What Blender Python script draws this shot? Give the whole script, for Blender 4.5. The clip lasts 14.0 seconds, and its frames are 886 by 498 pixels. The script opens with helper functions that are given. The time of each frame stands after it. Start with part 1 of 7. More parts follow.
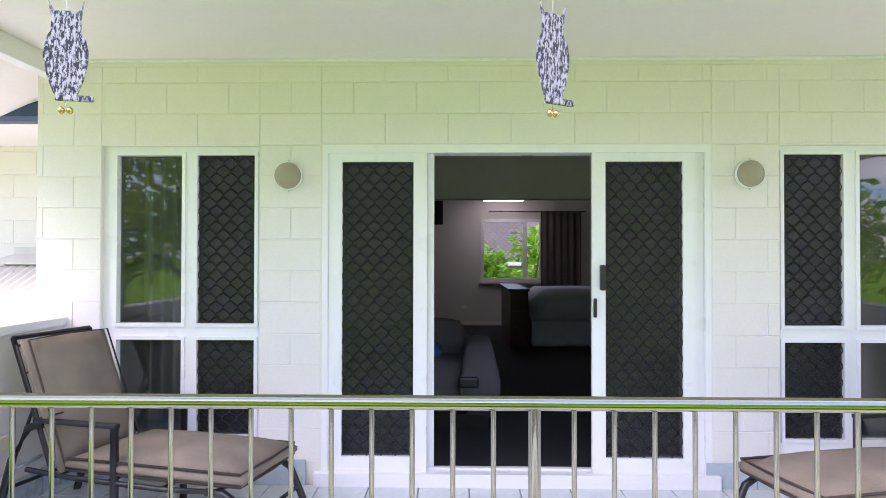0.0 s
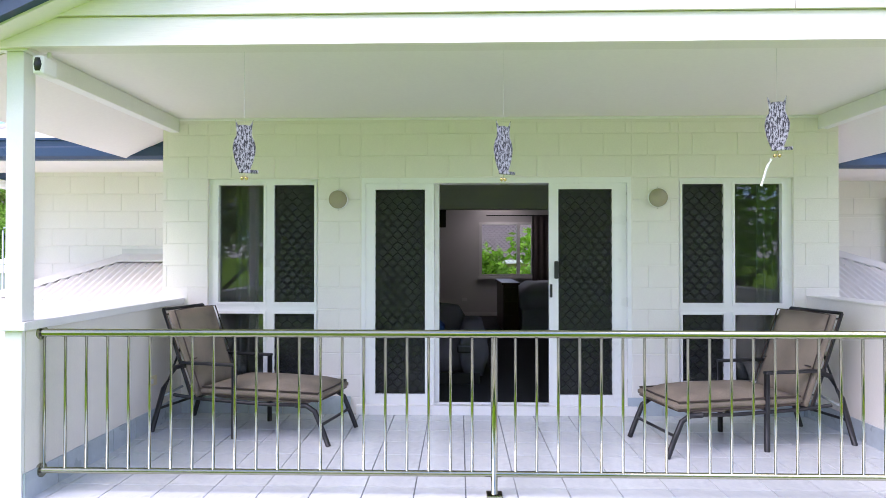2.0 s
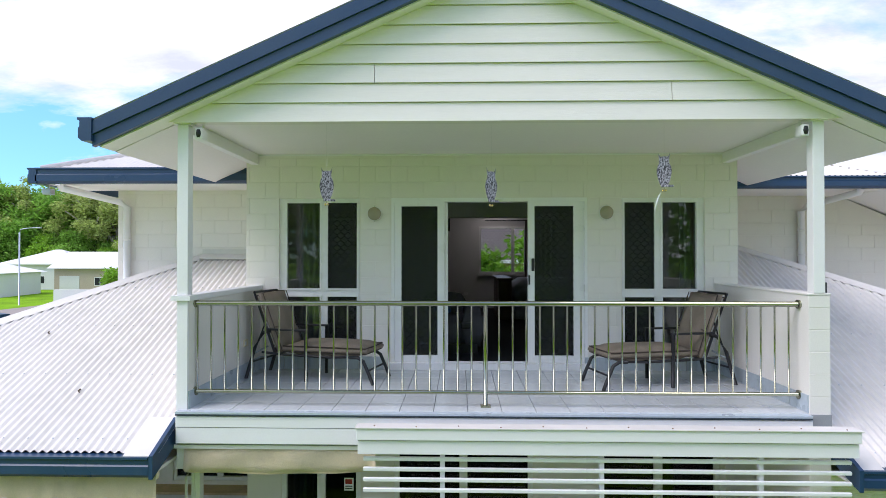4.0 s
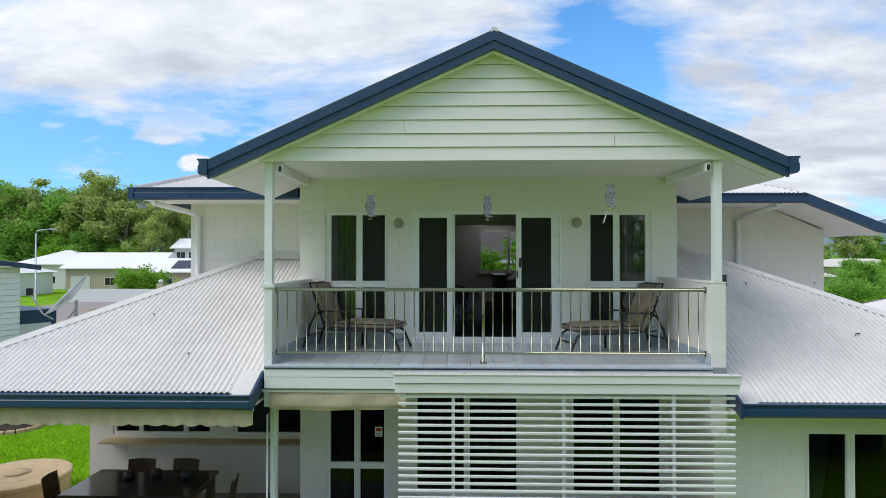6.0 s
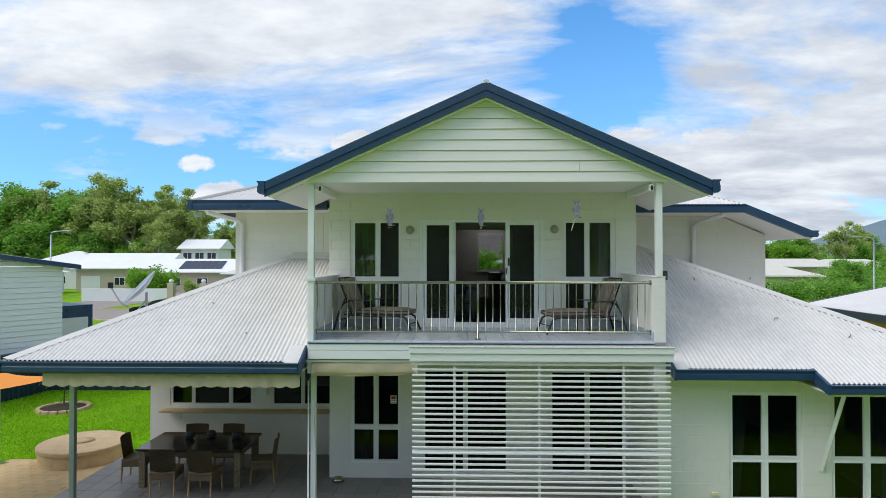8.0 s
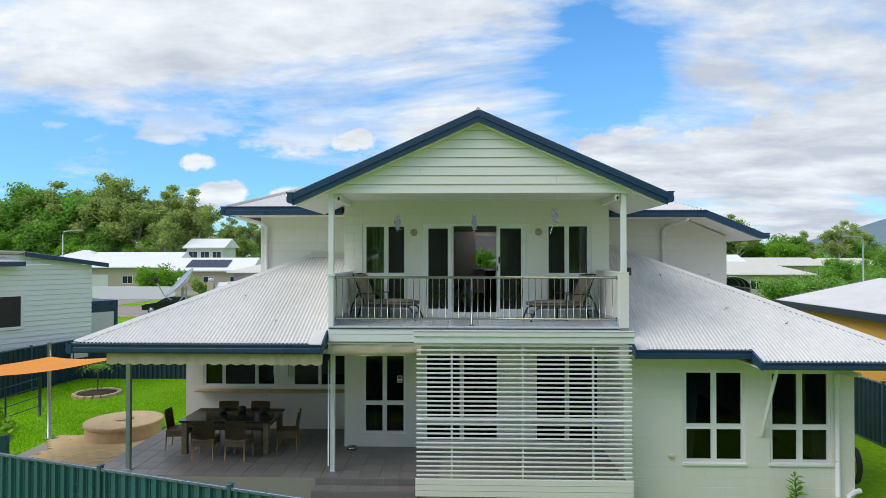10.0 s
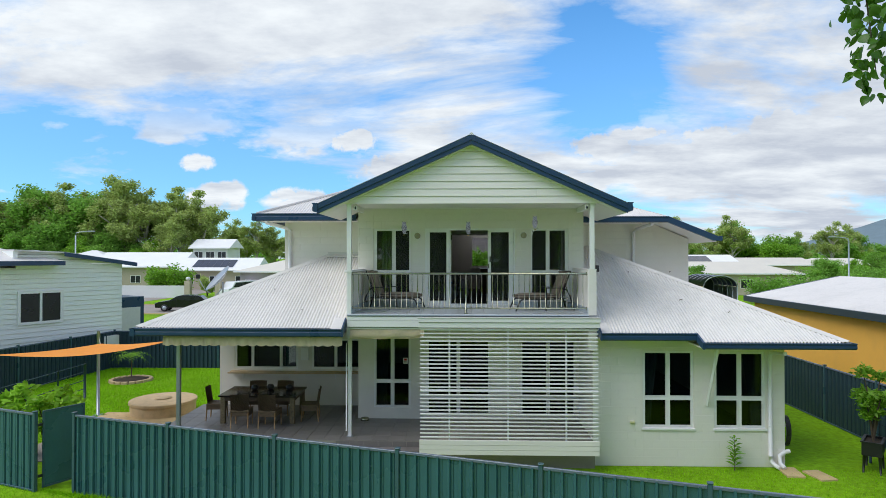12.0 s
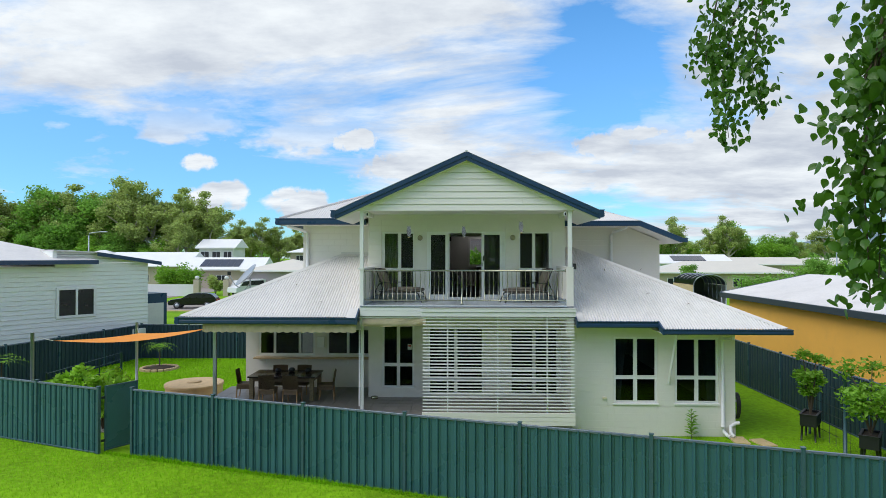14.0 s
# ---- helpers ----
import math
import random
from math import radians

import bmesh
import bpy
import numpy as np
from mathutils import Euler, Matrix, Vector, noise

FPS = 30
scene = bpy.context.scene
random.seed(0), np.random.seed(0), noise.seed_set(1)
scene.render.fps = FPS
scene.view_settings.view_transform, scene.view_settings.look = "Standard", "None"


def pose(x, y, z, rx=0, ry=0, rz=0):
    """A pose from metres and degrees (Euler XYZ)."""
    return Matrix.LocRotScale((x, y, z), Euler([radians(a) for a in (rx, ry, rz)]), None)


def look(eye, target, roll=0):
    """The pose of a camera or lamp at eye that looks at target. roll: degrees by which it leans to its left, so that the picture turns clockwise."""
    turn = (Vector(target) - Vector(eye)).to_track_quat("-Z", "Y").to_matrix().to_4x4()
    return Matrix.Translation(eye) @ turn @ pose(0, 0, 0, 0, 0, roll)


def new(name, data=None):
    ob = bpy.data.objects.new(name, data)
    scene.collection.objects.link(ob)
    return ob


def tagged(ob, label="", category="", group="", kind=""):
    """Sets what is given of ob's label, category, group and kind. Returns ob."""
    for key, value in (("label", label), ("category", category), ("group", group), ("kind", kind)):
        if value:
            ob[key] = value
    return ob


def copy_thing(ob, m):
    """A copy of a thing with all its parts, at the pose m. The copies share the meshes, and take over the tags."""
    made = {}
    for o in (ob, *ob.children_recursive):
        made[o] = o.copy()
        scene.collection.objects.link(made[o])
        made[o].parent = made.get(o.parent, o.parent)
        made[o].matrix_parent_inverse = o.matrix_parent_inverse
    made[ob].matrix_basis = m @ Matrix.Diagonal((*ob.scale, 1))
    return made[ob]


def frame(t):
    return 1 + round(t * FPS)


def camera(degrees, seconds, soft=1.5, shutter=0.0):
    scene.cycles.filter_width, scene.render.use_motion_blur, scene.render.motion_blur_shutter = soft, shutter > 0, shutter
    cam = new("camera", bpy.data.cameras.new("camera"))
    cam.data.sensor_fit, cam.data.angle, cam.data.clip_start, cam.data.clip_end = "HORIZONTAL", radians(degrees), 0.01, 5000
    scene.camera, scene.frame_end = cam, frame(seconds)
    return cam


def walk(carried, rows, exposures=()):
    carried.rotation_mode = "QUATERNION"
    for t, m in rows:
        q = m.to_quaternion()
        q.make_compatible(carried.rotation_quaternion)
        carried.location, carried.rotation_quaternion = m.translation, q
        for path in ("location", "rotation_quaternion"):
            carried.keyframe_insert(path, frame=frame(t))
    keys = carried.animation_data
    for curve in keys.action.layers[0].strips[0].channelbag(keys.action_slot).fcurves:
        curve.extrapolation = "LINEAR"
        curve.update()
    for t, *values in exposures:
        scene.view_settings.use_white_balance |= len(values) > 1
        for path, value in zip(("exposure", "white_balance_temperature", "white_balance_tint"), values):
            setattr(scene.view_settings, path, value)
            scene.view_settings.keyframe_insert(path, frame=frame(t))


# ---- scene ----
cam = camera(71.0, 14.0, soft=0.45)
PATH = [
    (0, (-0.381, -3.93, 4.498), (-0.422, -1.93, 4.524), 0.1),
    (0.5, (-0.372, -4.299, 4.503), (-0.415, -2.299, 4.527), 0.0),
    (1, (-0.361, -4.713, 4.498), (-0.406, -2.714, 4.527), -0.2),
    (1.5, (-0.357, -5.177, 4.504), (-0.403, -3.178, 4.528), -0.1),
    (2, (-0.337, -5.66, 4.5), (-0.389, -3.661, 4.521), -0.0),
    (2.5, (-0.34, -6.152, 4.484), (-0.393, -4.152, 4.507), -0.0),
    (3, (-0.34, -6.654, 4.476), (-0.396, -4.655, 4.5), -0.0),
    (3.5, (-0.35, -7.208, 4.474), (-0.405, -5.209, 4.498), 0.0),
    (6, (-0.43, -10.151, 4.461), (-0.486, -8.151, 4.487), 0.0),
    (6.5, (-0.437, -10.748, 4.453), (-0.494, -8.749, 4.48), -0.0),
    (7, (-0.428, -11.403, 4.452), (-0.485, -9.404, 4.479), 0.0),
    (7.5, (-0.423, -11.948, 4.447), (-0.481, -9.949, 4.475), 0.0),
    (8, (-0.413, -12.477, 4.45), (-0.471, -10.478, 4.478), -0.0),
    (10.5, (-0.289, -15.037, 4.45), (-0.351, -13.038, 4.474), 0.0),
    (11, (-0.262, -15.672, 4.445), (-0.324, -13.674, 4.469), 0.0),
    (11.5, (-0.242, -16.255, 4.442), (-0.304, -14.256, 4.467), 0.0),
    (12, (-0.217, -16.955, 4.437), (-0.279, -14.956, 4.462), 0.0),
    (12.5, (-0.181, -17.573, 4.439), (-0.244, -15.574, 4.464), 0.0),
    (13, (-0.155, -18.254, 4.436), (-0.219, -16.255, 4.46), -0.0),
    (13.5, (-0.115, -18.832, 4.429), (-0.181, -16.833, 4.453), -0.0),
    (14, (-0.083, -19.447, 4.43), (-0.149, -17.448, 4.454), -0.0),
]
EXPOSURES = [(0.0, 1.62, 6480, 34), (1.5, 1.44, 6380, 32), (3.0, 0.74, 6350, 25), (4.2, 0.38, 6420, 17), (6.0, 0.0, 6500, 10), (14.0, -0.05, 6500, 8)]
walk(cam, [(t, look(eye, target, roll)) for t, eye, target, roll in PATH], EXPOSURES)

# ---- sky and sun ----
SUN_ELEV, SUN_AZ = 52.0, 238.0
world = bpy.data.worlds.new("sky")
scene.world = world
world.use_nodes = True
wn, wl = world.node_tree.nodes, world.node_tree.links
wn.clear()


def wnode(kind, **props):
    n = wn.new(kind)
    for k, v in props.items():
        n.inputs[k].default_value = v
    return n


w_out = wn.new("ShaderNodeOutputWorld")
w_bg = wn.new("ShaderNodeBackground")
w_bg.inputs["Strength"].default_value = 0.15
sky = wn.new("ShaderNodeTexSky")
sky.sky_type = "NISHITA"
sky.sun_disc = False
sky.sun_elevation, sky.sun_rotation = radians(SUN_ELEV), radians(SUN_AZ)
sky.air_density, sky.dust_density, sky.ozone_density = 1.0, 0.3, 2.5
w_tc = wn.new("ShaderNodeTexCoord")
w_sep = wn.new("ShaderNodeSeparateXYZ")
wl.new(w_tc.outputs["Generated"], w_sep.inputs[0])
# clouds lie on a flat layer: the direction is divided by its height
w_h = wn.new("ShaderNodeMath")
w_h.operation = "MAXIMUM"
w_h.inputs[1].default_value = 0.02
wl.new(w_sep.outputs["Z"], w_h.inputs[0])
w_h2 = wn.new("ShaderNodeMath")
w_h2.operation = "ADD"
w_h2.inputs[1].default_value = 0.16
wl.new(w_h.outputs[0], w_h2.inputs[0])
w_comb = wn.new("ShaderNodeCombineXYZ")
for axis in ("X", "Y"):
    d = wn.new("ShaderNodeMath")
    d.operation = "DIVIDE"
    wl.new(w_sep.outputs[axis], d.inputs[0])
    wl.new(w_h2.outputs[0], d.inputs[1])
    wl.new(d.outputs[0], w_comb.inputs[axis])
w_map = wn.new("ShaderNodeMapping")
w_map.inputs["Location"].default_value = (3.1, 1.7, 0.0)
w_map.inputs["Scale"].default_value = (1.0, 1.35, 1.0)
wl.new(w_comb.outputs[0], w_map.inputs["Vector"])
w_no = wnode("ShaderNodeTexNoise", Scale=0.75, Detail=12.0, Roughness=0.62, Distortion=0.35)
wl.new(w_map.outputs[0], w_no.inputs["Vector"])
# broad openings and banks in the cloud cover
w_cover = w_no.outputs["Fac"]
for bank, (dx, dy, dz), reach, amount in (("gap", (-0.62, 1.0, 0.16), 0.34, -0.17), ("gap", (0.25, 1.0, 0.34), 0.13, -0.09), ("gap", (-0.36, 1.0, 0.165), 0.20, -0.20), ("gap", (-0.18, 1.0, 0.13), 0.12, -0.12), ("gap", (0.24, 1.0, 0.25), 0.12, -0.10), ("bank", (-0.03, 1.0, 0.30), 0.26, 0.15), ("bank", (-0.42, 1.0, 0.38), 0.36, 0.13), ("bank", (0.62, 1.0, 0.25), 0.40, 0.10)):
    dist = wn.new("ShaderNodeVectorMath")
    dist.operation = "DISTANCE"
    nv = Vector((dx, dy, dz)).normalized()
    dist.inputs[1].default_value = nv
    wl.new(w_tc.outputs["Generated"], dist.inputs[0])
    fall = wn.new("ShaderNodeMapRange")
    fall.interpolation_type = "SMOOTHSTEP"
    fall.inputs["From Min"].default_value, fall.inputs["From Max"].default_value = 0.0, reach
    fall.inputs["To Min"].default_value, fall.inputs["To Max"].default_value = amount, 0.0
    wl.new(dist.outputs["Value"], fall.inputs["Value"])
    plus = wn.new("ShaderNodeMath")
    plus.operation = "ADD"
    wl.new(w_cover, plus.inputs[0])
    wl.new(fall.outputs[0], plus.inputs[1])
    w_cover = plus.outputs[0]
w_ramp = wn.new("ShaderNodeValToRGB")
w_ramp.color_ramp.elements[0].position, w_ramp.color_ramp.elements[1].position = 0.40, 0.56
wl.new(w_cover, w_ramp.inputs[0])
w_no2 = wnode("ShaderNodeTexNoise", Scale=1.9, Detail=7.0, Roughness=0.6)
wl.new(w_map.outputs[0], w_no2.inputs["Vector"])
w_ramp2 = wn.new("ShaderNodeValToRGB")
e = w_ramp2.color_ramp.elements
e[0].position, e[0].color = 0.32, (3.9, 4.25, 4.95, 1)
e[1].position, e[1].color = 0.62, (6.35, 6.65, 7.0, 1)
w_mix = wn.new("ShaderNodeMix")
w_mix.data_type = "RGBA"
# small cumulus low over the horizon
w_pm = wn.new("ShaderNodeMapping")
w_pm.inputs["Scale"].default_value, w_pm.inputs["Location"].default_value = (1.0, 1.0, 2.1), (0.35, 0.0, 0.2)
wl.new(w_tc.outputs["Generated"], w_pm.inputs["Vector"])
w_pn = wnode("ShaderNodeTexNoise", Scale=5.5, Detail=8.0, Roughness=0.52)
wl.new(w_pm.outputs[0], w_pn.inputs["Vector"])
w_pr = wn.new("ShaderNodeValToRGB")
w_pr.color_ramp.elements[0].position, w_pr.color_ramp.elements[1].position = 0.54, 0.60
wl.new(w_pn.outputs["Fac"], w_pr.inputs[0])
w_pz = wn.new("ShaderNodeMapRange")
w_pz.interpolation_type = "SMOOTHSTEP"
w_pz.inputs["From Min"].default_value, w_pz.inputs["From Max"].default_value = 0.26, 0.14
wl.new(w_sep.outputs["Z"], w_pz.inputs["Value"])
w_pp = wn.new("ShaderNodeMath")
w_pp.operation = "MULTIPLY"
wl.new(w_pr.outputs["Color"], w_pp.inputs[0])
wl.new(w_pz.outputs[0], w_pp.inputs[1])
w_mx = wn.new("ShaderNodeMath")
w_mx.operation = "MAXIMUM"
wl.new(w_ramp.outputs["Color"], w_mx.inputs[0])
wl.new(w_pp.outputs[0], w_mx.inputs[1])
# single cumulus heaps: direction across, height, half width and half height, with ragged edges
w_ahead = wn.new("ShaderNodeMath")
w_ahead.operation = "MAXIMUM"
w_ahead.inputs[1].default_value = 0.05
wl.new(w_sep.outputs["Y"], w_ahead.inputs[0])
w_uv = []
for axis in ("X", "Z"):
    q = wn.new("ShaderNodeMath")
    q.operation = "DIVIDE"
    wl.new(w_sep.outputs[axis], q.inputs[0])
    wl.new(w_ahead.outputs[0], q.inputs[1])
    w_uv.append(q.outputs[0])
w_rag = wnode("ShaderNodeTexNoise", Scale=26.0, Detail=7.0, Roughness=0.6)
wl.new(w_tc.outputs["Generated"], w_rag.inputs["Vector"])
w_heaps = w_mx.outputs[0]
for hu, hv, ru, rv in ((-0.433, 0.154, 0.039, 0.019), (-0.170, 0.187, 0.048, 0.027), (-0.116, 0.144, 0.071, 0.034), (-0.410, 0.095, 0.071, 0.027), (-0.375, 0.105, 0.034, 0.023), (-0.250, 0.085, 0.068, 0.030), (-0.291, 0.101, 0.030, 0.016), (0.232, 0.171, 0.068, 0.034), (0.282, 0.196, 0.059, 0.016), (0.317, 0.151, 0.091, 0.030), (0.424, 0.176, 0.102, 0.045), (0.521, 0.196, 0.125, 0.052), (0.609, 0.142, 0.102, 0.034)):
    parts_uv = []
    for src, c0, r0 in zip(w_uv, (hu, hv), (ru, rv)):
        q = wn.new("ShaderNodeMath")
        q.operation = "SUBTRACT"
        q.inputs[1].default_value = c0
        wl.new(src, q.inputs[0])
        q2 = wn.new("ShaderNodeMath")
        q2.operation = "DIVIDE"
        q2.inputs[1].default_value = r0
        wl.new(q.outputs[0], q2.inputs[0])
        q3 = wn.new("ShaderNodeMath")
        q3.operation = "MULTIPLY"
        wl.new(q2.outputs[0], q3.inputs[0])
        wl.new(q2.outputs[0], q3.inputs[1])
        parts_uv.append(q3.outputs[0])
    q = wn.new("ShaderNodeMath")
    q.operation = "ADD"
    wl.new(parts_uv[0], q.inputs[0])
    wl.new(parts_uv[1], q.inputs[1])
    q2 = wn.new("ShaderNodeMath")
    q2.operation = "MULTIPLY_ADD"
    q2.inputs[1].default_value = 2.6
    wl.new(w_rag.outputs["Fac"], q2.inputs[0])
    wl.new(q.outputs[0], q2.inputs[2])
    q = wn.new("ShaderNodeMapRange")
    q.interpolation_type = "SMOOTHSTEP"
    q.inputs["From Min"].default_value, q.inputs["From Max"].default_value = 2.15, 1.65
    wl.new(q2.outputs[0], q.inputs["Value"])
    q2 = wn.new("ShaderNodeMath")
    q2.operation = "MAXIMUM"
    wl.new(w_heaps, q2.inputs[0])
    wl.new(q.outputs[0], q2.inputs[1])
    w_heaps = q2.outputs[0]
wl.new(w_heaps, w_mix.inputs[0])
w_hs = wn.new("ShaderNodeHueSaturation")
w_hs.inputs["Saturation"].default_value, w_hs.inputs["Value"].default_value = 1.3, 1.5
wl.new(sky.outputs[0], w_hs.inputs["Color"])
w_low = wn.new("ShaderNodeMapRange")
w_low.interpolation_type = "SMOOTHSTEP"
w_low.inputs["From Min"].default_value, w_low.inputs["From Max"].default_value = 0.0, 0.34
wl.new(w_sep.outputs["Z"], w_low.inputs["Value"])
w_deep = wn.new("ShaderNodeMix")
w_deep.data_type = "RGBA"
w_deep.inputs[6].default_value, w_deep.inputs[7].default_value = (0.32, 0.58, 0.82, 1), (1, 1, 1, 1)
wl.new(w_low.outputs[0], w_deep.inputs[0])
w_mul = wn.new("ShaderNodeMix")
w_mul.data_type, w_mul.blend_type = "RGBA", "MULTIPLY"
w_mul.inputs[0].default_value = 1.0
wl.new(w_hs.outputs[0], w_mul.inputs[6])
wl.new(w_deep.outputs[2], w_mul.inputs[7])
wl.new(w_mul.outputs[2], w_mix.inputs[6])
w_gd = wn.new("ShaderNodeVectorMath")
w_gd.operation = "DISTANCE"
w_gd.inputs[1].default_value = Vector((0.62, 1.0, 0.22)).normalized()
wl.new(w_tc.outputs["Generated"], w_gd.inputs[0])
w_gf = wn.new("ShaderNodeMapRange")
w_gf.interpolation_type = "SMOOTHSTEP"
w_gf.inputs["From Min"].default_value, w_gf.inputs["From Max"].default_value = 0.05, 0.5
w_gf.inputs["To Min"].default_value, w_gf.inputs["To Max"].default_value = 0.08, 0.0
wl.new(w_gd.outputs["Value"], w_gf.inputs["Value"])
w_gs = wn.new("ShaderNodeMath")
w_gs.operation = "SUBTRACT"
wl.new(w_no2.outputs["Fac"], w_gs.inputs[0])
wl.new(w_gf.outputs[0], w_gs.inputs[1])
wl.new(w_gs.outputs[0], w_ramp2.inputs[0])
wl.new(w_ramp2.outputs["Color"], w_mix.inputs[7])
wl.new(w_mix.outputs[2], w_bg.inputs["Color"])
wl.new(w_bg.outputs[0], w_out.inputs[0])

sun = new("sun", bpy.data.lights.new("sun", "SUN"))
sun.data.energy, sun.data.angle, sun.data.color = 2.2, radians(45), (1.0, 0.96, 0.9)
_az, _el = radians(SUN_AZ), radians(SUN_ELEV)
sun.matrix_world = look((0, 0, 40), (-math.sin(_az) * math.cos(_el), -math.cos(_az) * math.cos(_el), 40 - math.sin(_el)))


# ---- materials ----
def mat(name, color, rough=0.6, metal=0.0, var=0.12, scale=3.0, fine=60.0, bump=0.1, dirt=None, dirt_amount=0.0, stretch=(1, 1, 1), per_object=0.0, spec=0.5, island=0.0, bump_dist=0.01):
    """Base colour with broad and fine variation, optional stains of a second colour, fine relief."""
    m = bpy.data.materials.new(name)
    m.use_nodes = True
    n, l = m.node_tree.nodes, m.node_tree.links
    p = n["Principled BSDF"]
    p.inputs["Roughness"].default_value, p.inputs["Metallic"].default_value = rough, metal
    p.inputs["Specular IOR Level"].default_value = spec
    tc = n.new("ShaderNodeTexCoord")
    mp = n.new("ShaderNodeMapping")
    mp.inputs["Scale"].default_value = stretch
    l.new(tc.outputs["Object"], mp.inputs["Vector"])
    a = n.new("ShaderNodeTexNoise")
    a.inputs["Scale"].default_value, a.inputs["Detail"].default_value = scale, 5
    b = n.new("ShaderNodeTexNoise")
    b.inputs["Scale"].default_value, b.inputs["Detail"].default_value = fine, 4
    for q in (a, b):
        l.new(mp.outputs[0], q.inputs["Vector"])
    add = n.new("ShaderNodeMath")
    add.operation = "ADD"
    l.new(a.outputs["Fac"], add.inputs[0])
    l.new(b.outputs["Fac"], add.inputs[1])
    fac = add
    if per_object or island:
        src = n.new("ShaderNodeObjectInfo") if per_object else n.new("ShaderNodeNewGeometry")
        ml = n.new("ShaderNodeMath")
        ml.operation = "MULTIPLY_ADD"
        ml.inputs[1].default_value = per_object or island
        l.new(src.outputs["Random" if per_object else "Random Per Island"], ml.inputs[0])
        l.new(add.outputs[0], ml.inputs[2])
        fac = ml
    mr = n.new("ShaderNodeMapRange")
    mr.inputs["From Min"].default_value, mr.inputs["From Max"].default_value = 0.6, 1.4 + (per_object or island)
    mr.inputs["To Min"].default_value, mr.inputs["To Max"].default_value = 1 - var, 1 + var
    l.new(fac.outputs[0], mr.inputs["Value"])
    sc = n.new("ShaderNodeVectorMath")
    sc.operation = "SCALE"
    sc.inputs[0].default_value = color
    l.new(mr.outputs[0], sc.inputs["Scale"])
    out = sc.outputs[0]
    if dirt:
        dn = n.new("ShaderNodeTexNoise")
        dn.inputs["Scale"].default_value, dn.inputs["Detail"].default_value, dn.inputs["Roughness"].default_value = scale * 1.7, 8, 0.7
        l.new(mp.outputs[0], dn.inputs["Vector"])
        dr = n.new("ShaderNodeMapRange")
        dr.inputs["From Min"].default_value, dr.inputs["From Max"].default_value = 0.48, 0.75
        dr.inputs["To Max"].default_value = dirt_amount
        l.new(dn.outputs["Fac"], dr.inputs["Value"])
        mx = n.new("ShaderNodeMix")
        mx.data_type = "RGBA"
        mx.inputs[7].default_value = (*dirt, 1)
        l.new(dr.outputs[0], mx.inputs[0])
        l.new(out, mx.inputs[6])
        out = mx.outputs[2]
    l.new(out, p.inputs["Base Color"])
    rv = n.new("ShaderNodeMapRange")
    rv.inputs["To Min"].default_value, rv.inputs["To Max"].default_value = max(0.02, rough - 0.12), min(1, rough + 0.12)
    l.new(a.outputs["Fac"], rv.inputs["Value"])
    l.new(rv.outputs[0], p.inputs["Roughness"])
    if bump:
        bp = n.new("ShaderNodeBump")
        bp.inputs["Strength"].default_value, bp.inputs["Distance"].default_value = bump, bump_dist
        l.new(b.outputs["Fac"], bp.inputs["Height"])
        l.new(bp.outputs[0], p.inputs["Normal"])
    return m


def glass(name, tint=(0.5, 0.55, 0.55), gloss=1.0, ior=1.58):
    """A flat tinted pane: clear light passes through it, Fresnel drives the gloss."""
    m = bpy.data.materials.new(name)
    m.use_nodes = True
    n, l = m.node_tree.nodes, m.node_tree.links
    n.remove(n["Principled BSDF"])
    tr = n.new("ShaderNodeBsdfTransparent")
    tr.inputs[0].default_value = (*tint, 1)
    gl = n.new("ShaderNodeBsdfGlossy")
    gl.inputs["Color"].default_value = (gloss, gloss, gloss, 1)
    gl.inputs["Roughness"].default_value = 0.02
    fr = n.new("ShaderNodeFresnel")
    fr.inputs[0].default_value = ior
    mx = n.new("ShaderNodeMixShader")
    l.new(fr.outputs[0], mx.inputs[0])
    l.new(tr.outputs[0], mx.inputs[1])
    l.new(gl.outputs[0], mx.inputs[2])
    l.new(mx.outputs[0], n["Material Output"].inputs[0])
    return m


def flyscreen(name, color=(0.024, 0.027, 0.032), through_light=0.5):
    """Fine dark insect mesh: part of the light passes between its wires."""
    m = mat(name, color, 0.35, var=0.1, scale=2, fine=400, bump=0.0)
    n, l = m.node_tree.nodes, m.node_tree.links
    tr = n.new("ShaderNodeBsdfTransparent")
    mx = n.new("ShaderNodeMixShader")
    mx.inputs[0].default_value = through_light
    l.new(n["Principled BSDF"].outputs[0], mx.inputs[1])
    l.new(tr.outputs[0], mx.inputs[2])
    l.new(mx.outputs[0], n["Material Output"].inputs[0])
    return m


def leafy(name, color, rough, **kw):
    """Leaf material: part of the light comes through the blade."""
    m = mat(name, color, rough, **kw)
    n, l = m.node_tree.nodes, m.node_tree.links
    p = n["Principled BSDF"]
    tl = n.new("ShaderNodeBsdfTranslucent")
    l.new(p.inputs["Base Color"].links[0].from_socket, tl.inputs["Color"])
    mx = n.new("ShaderNodeMixShader")
    mx.inputs[0].default_value = 0.42
    l.new(p.outputs[0], mx.inputs[1])
    l.new(tl.outputs[0], mx.inputs[2])
    l.new(mx.outputs[0], n["Material Output"].inputs[0])
    return m


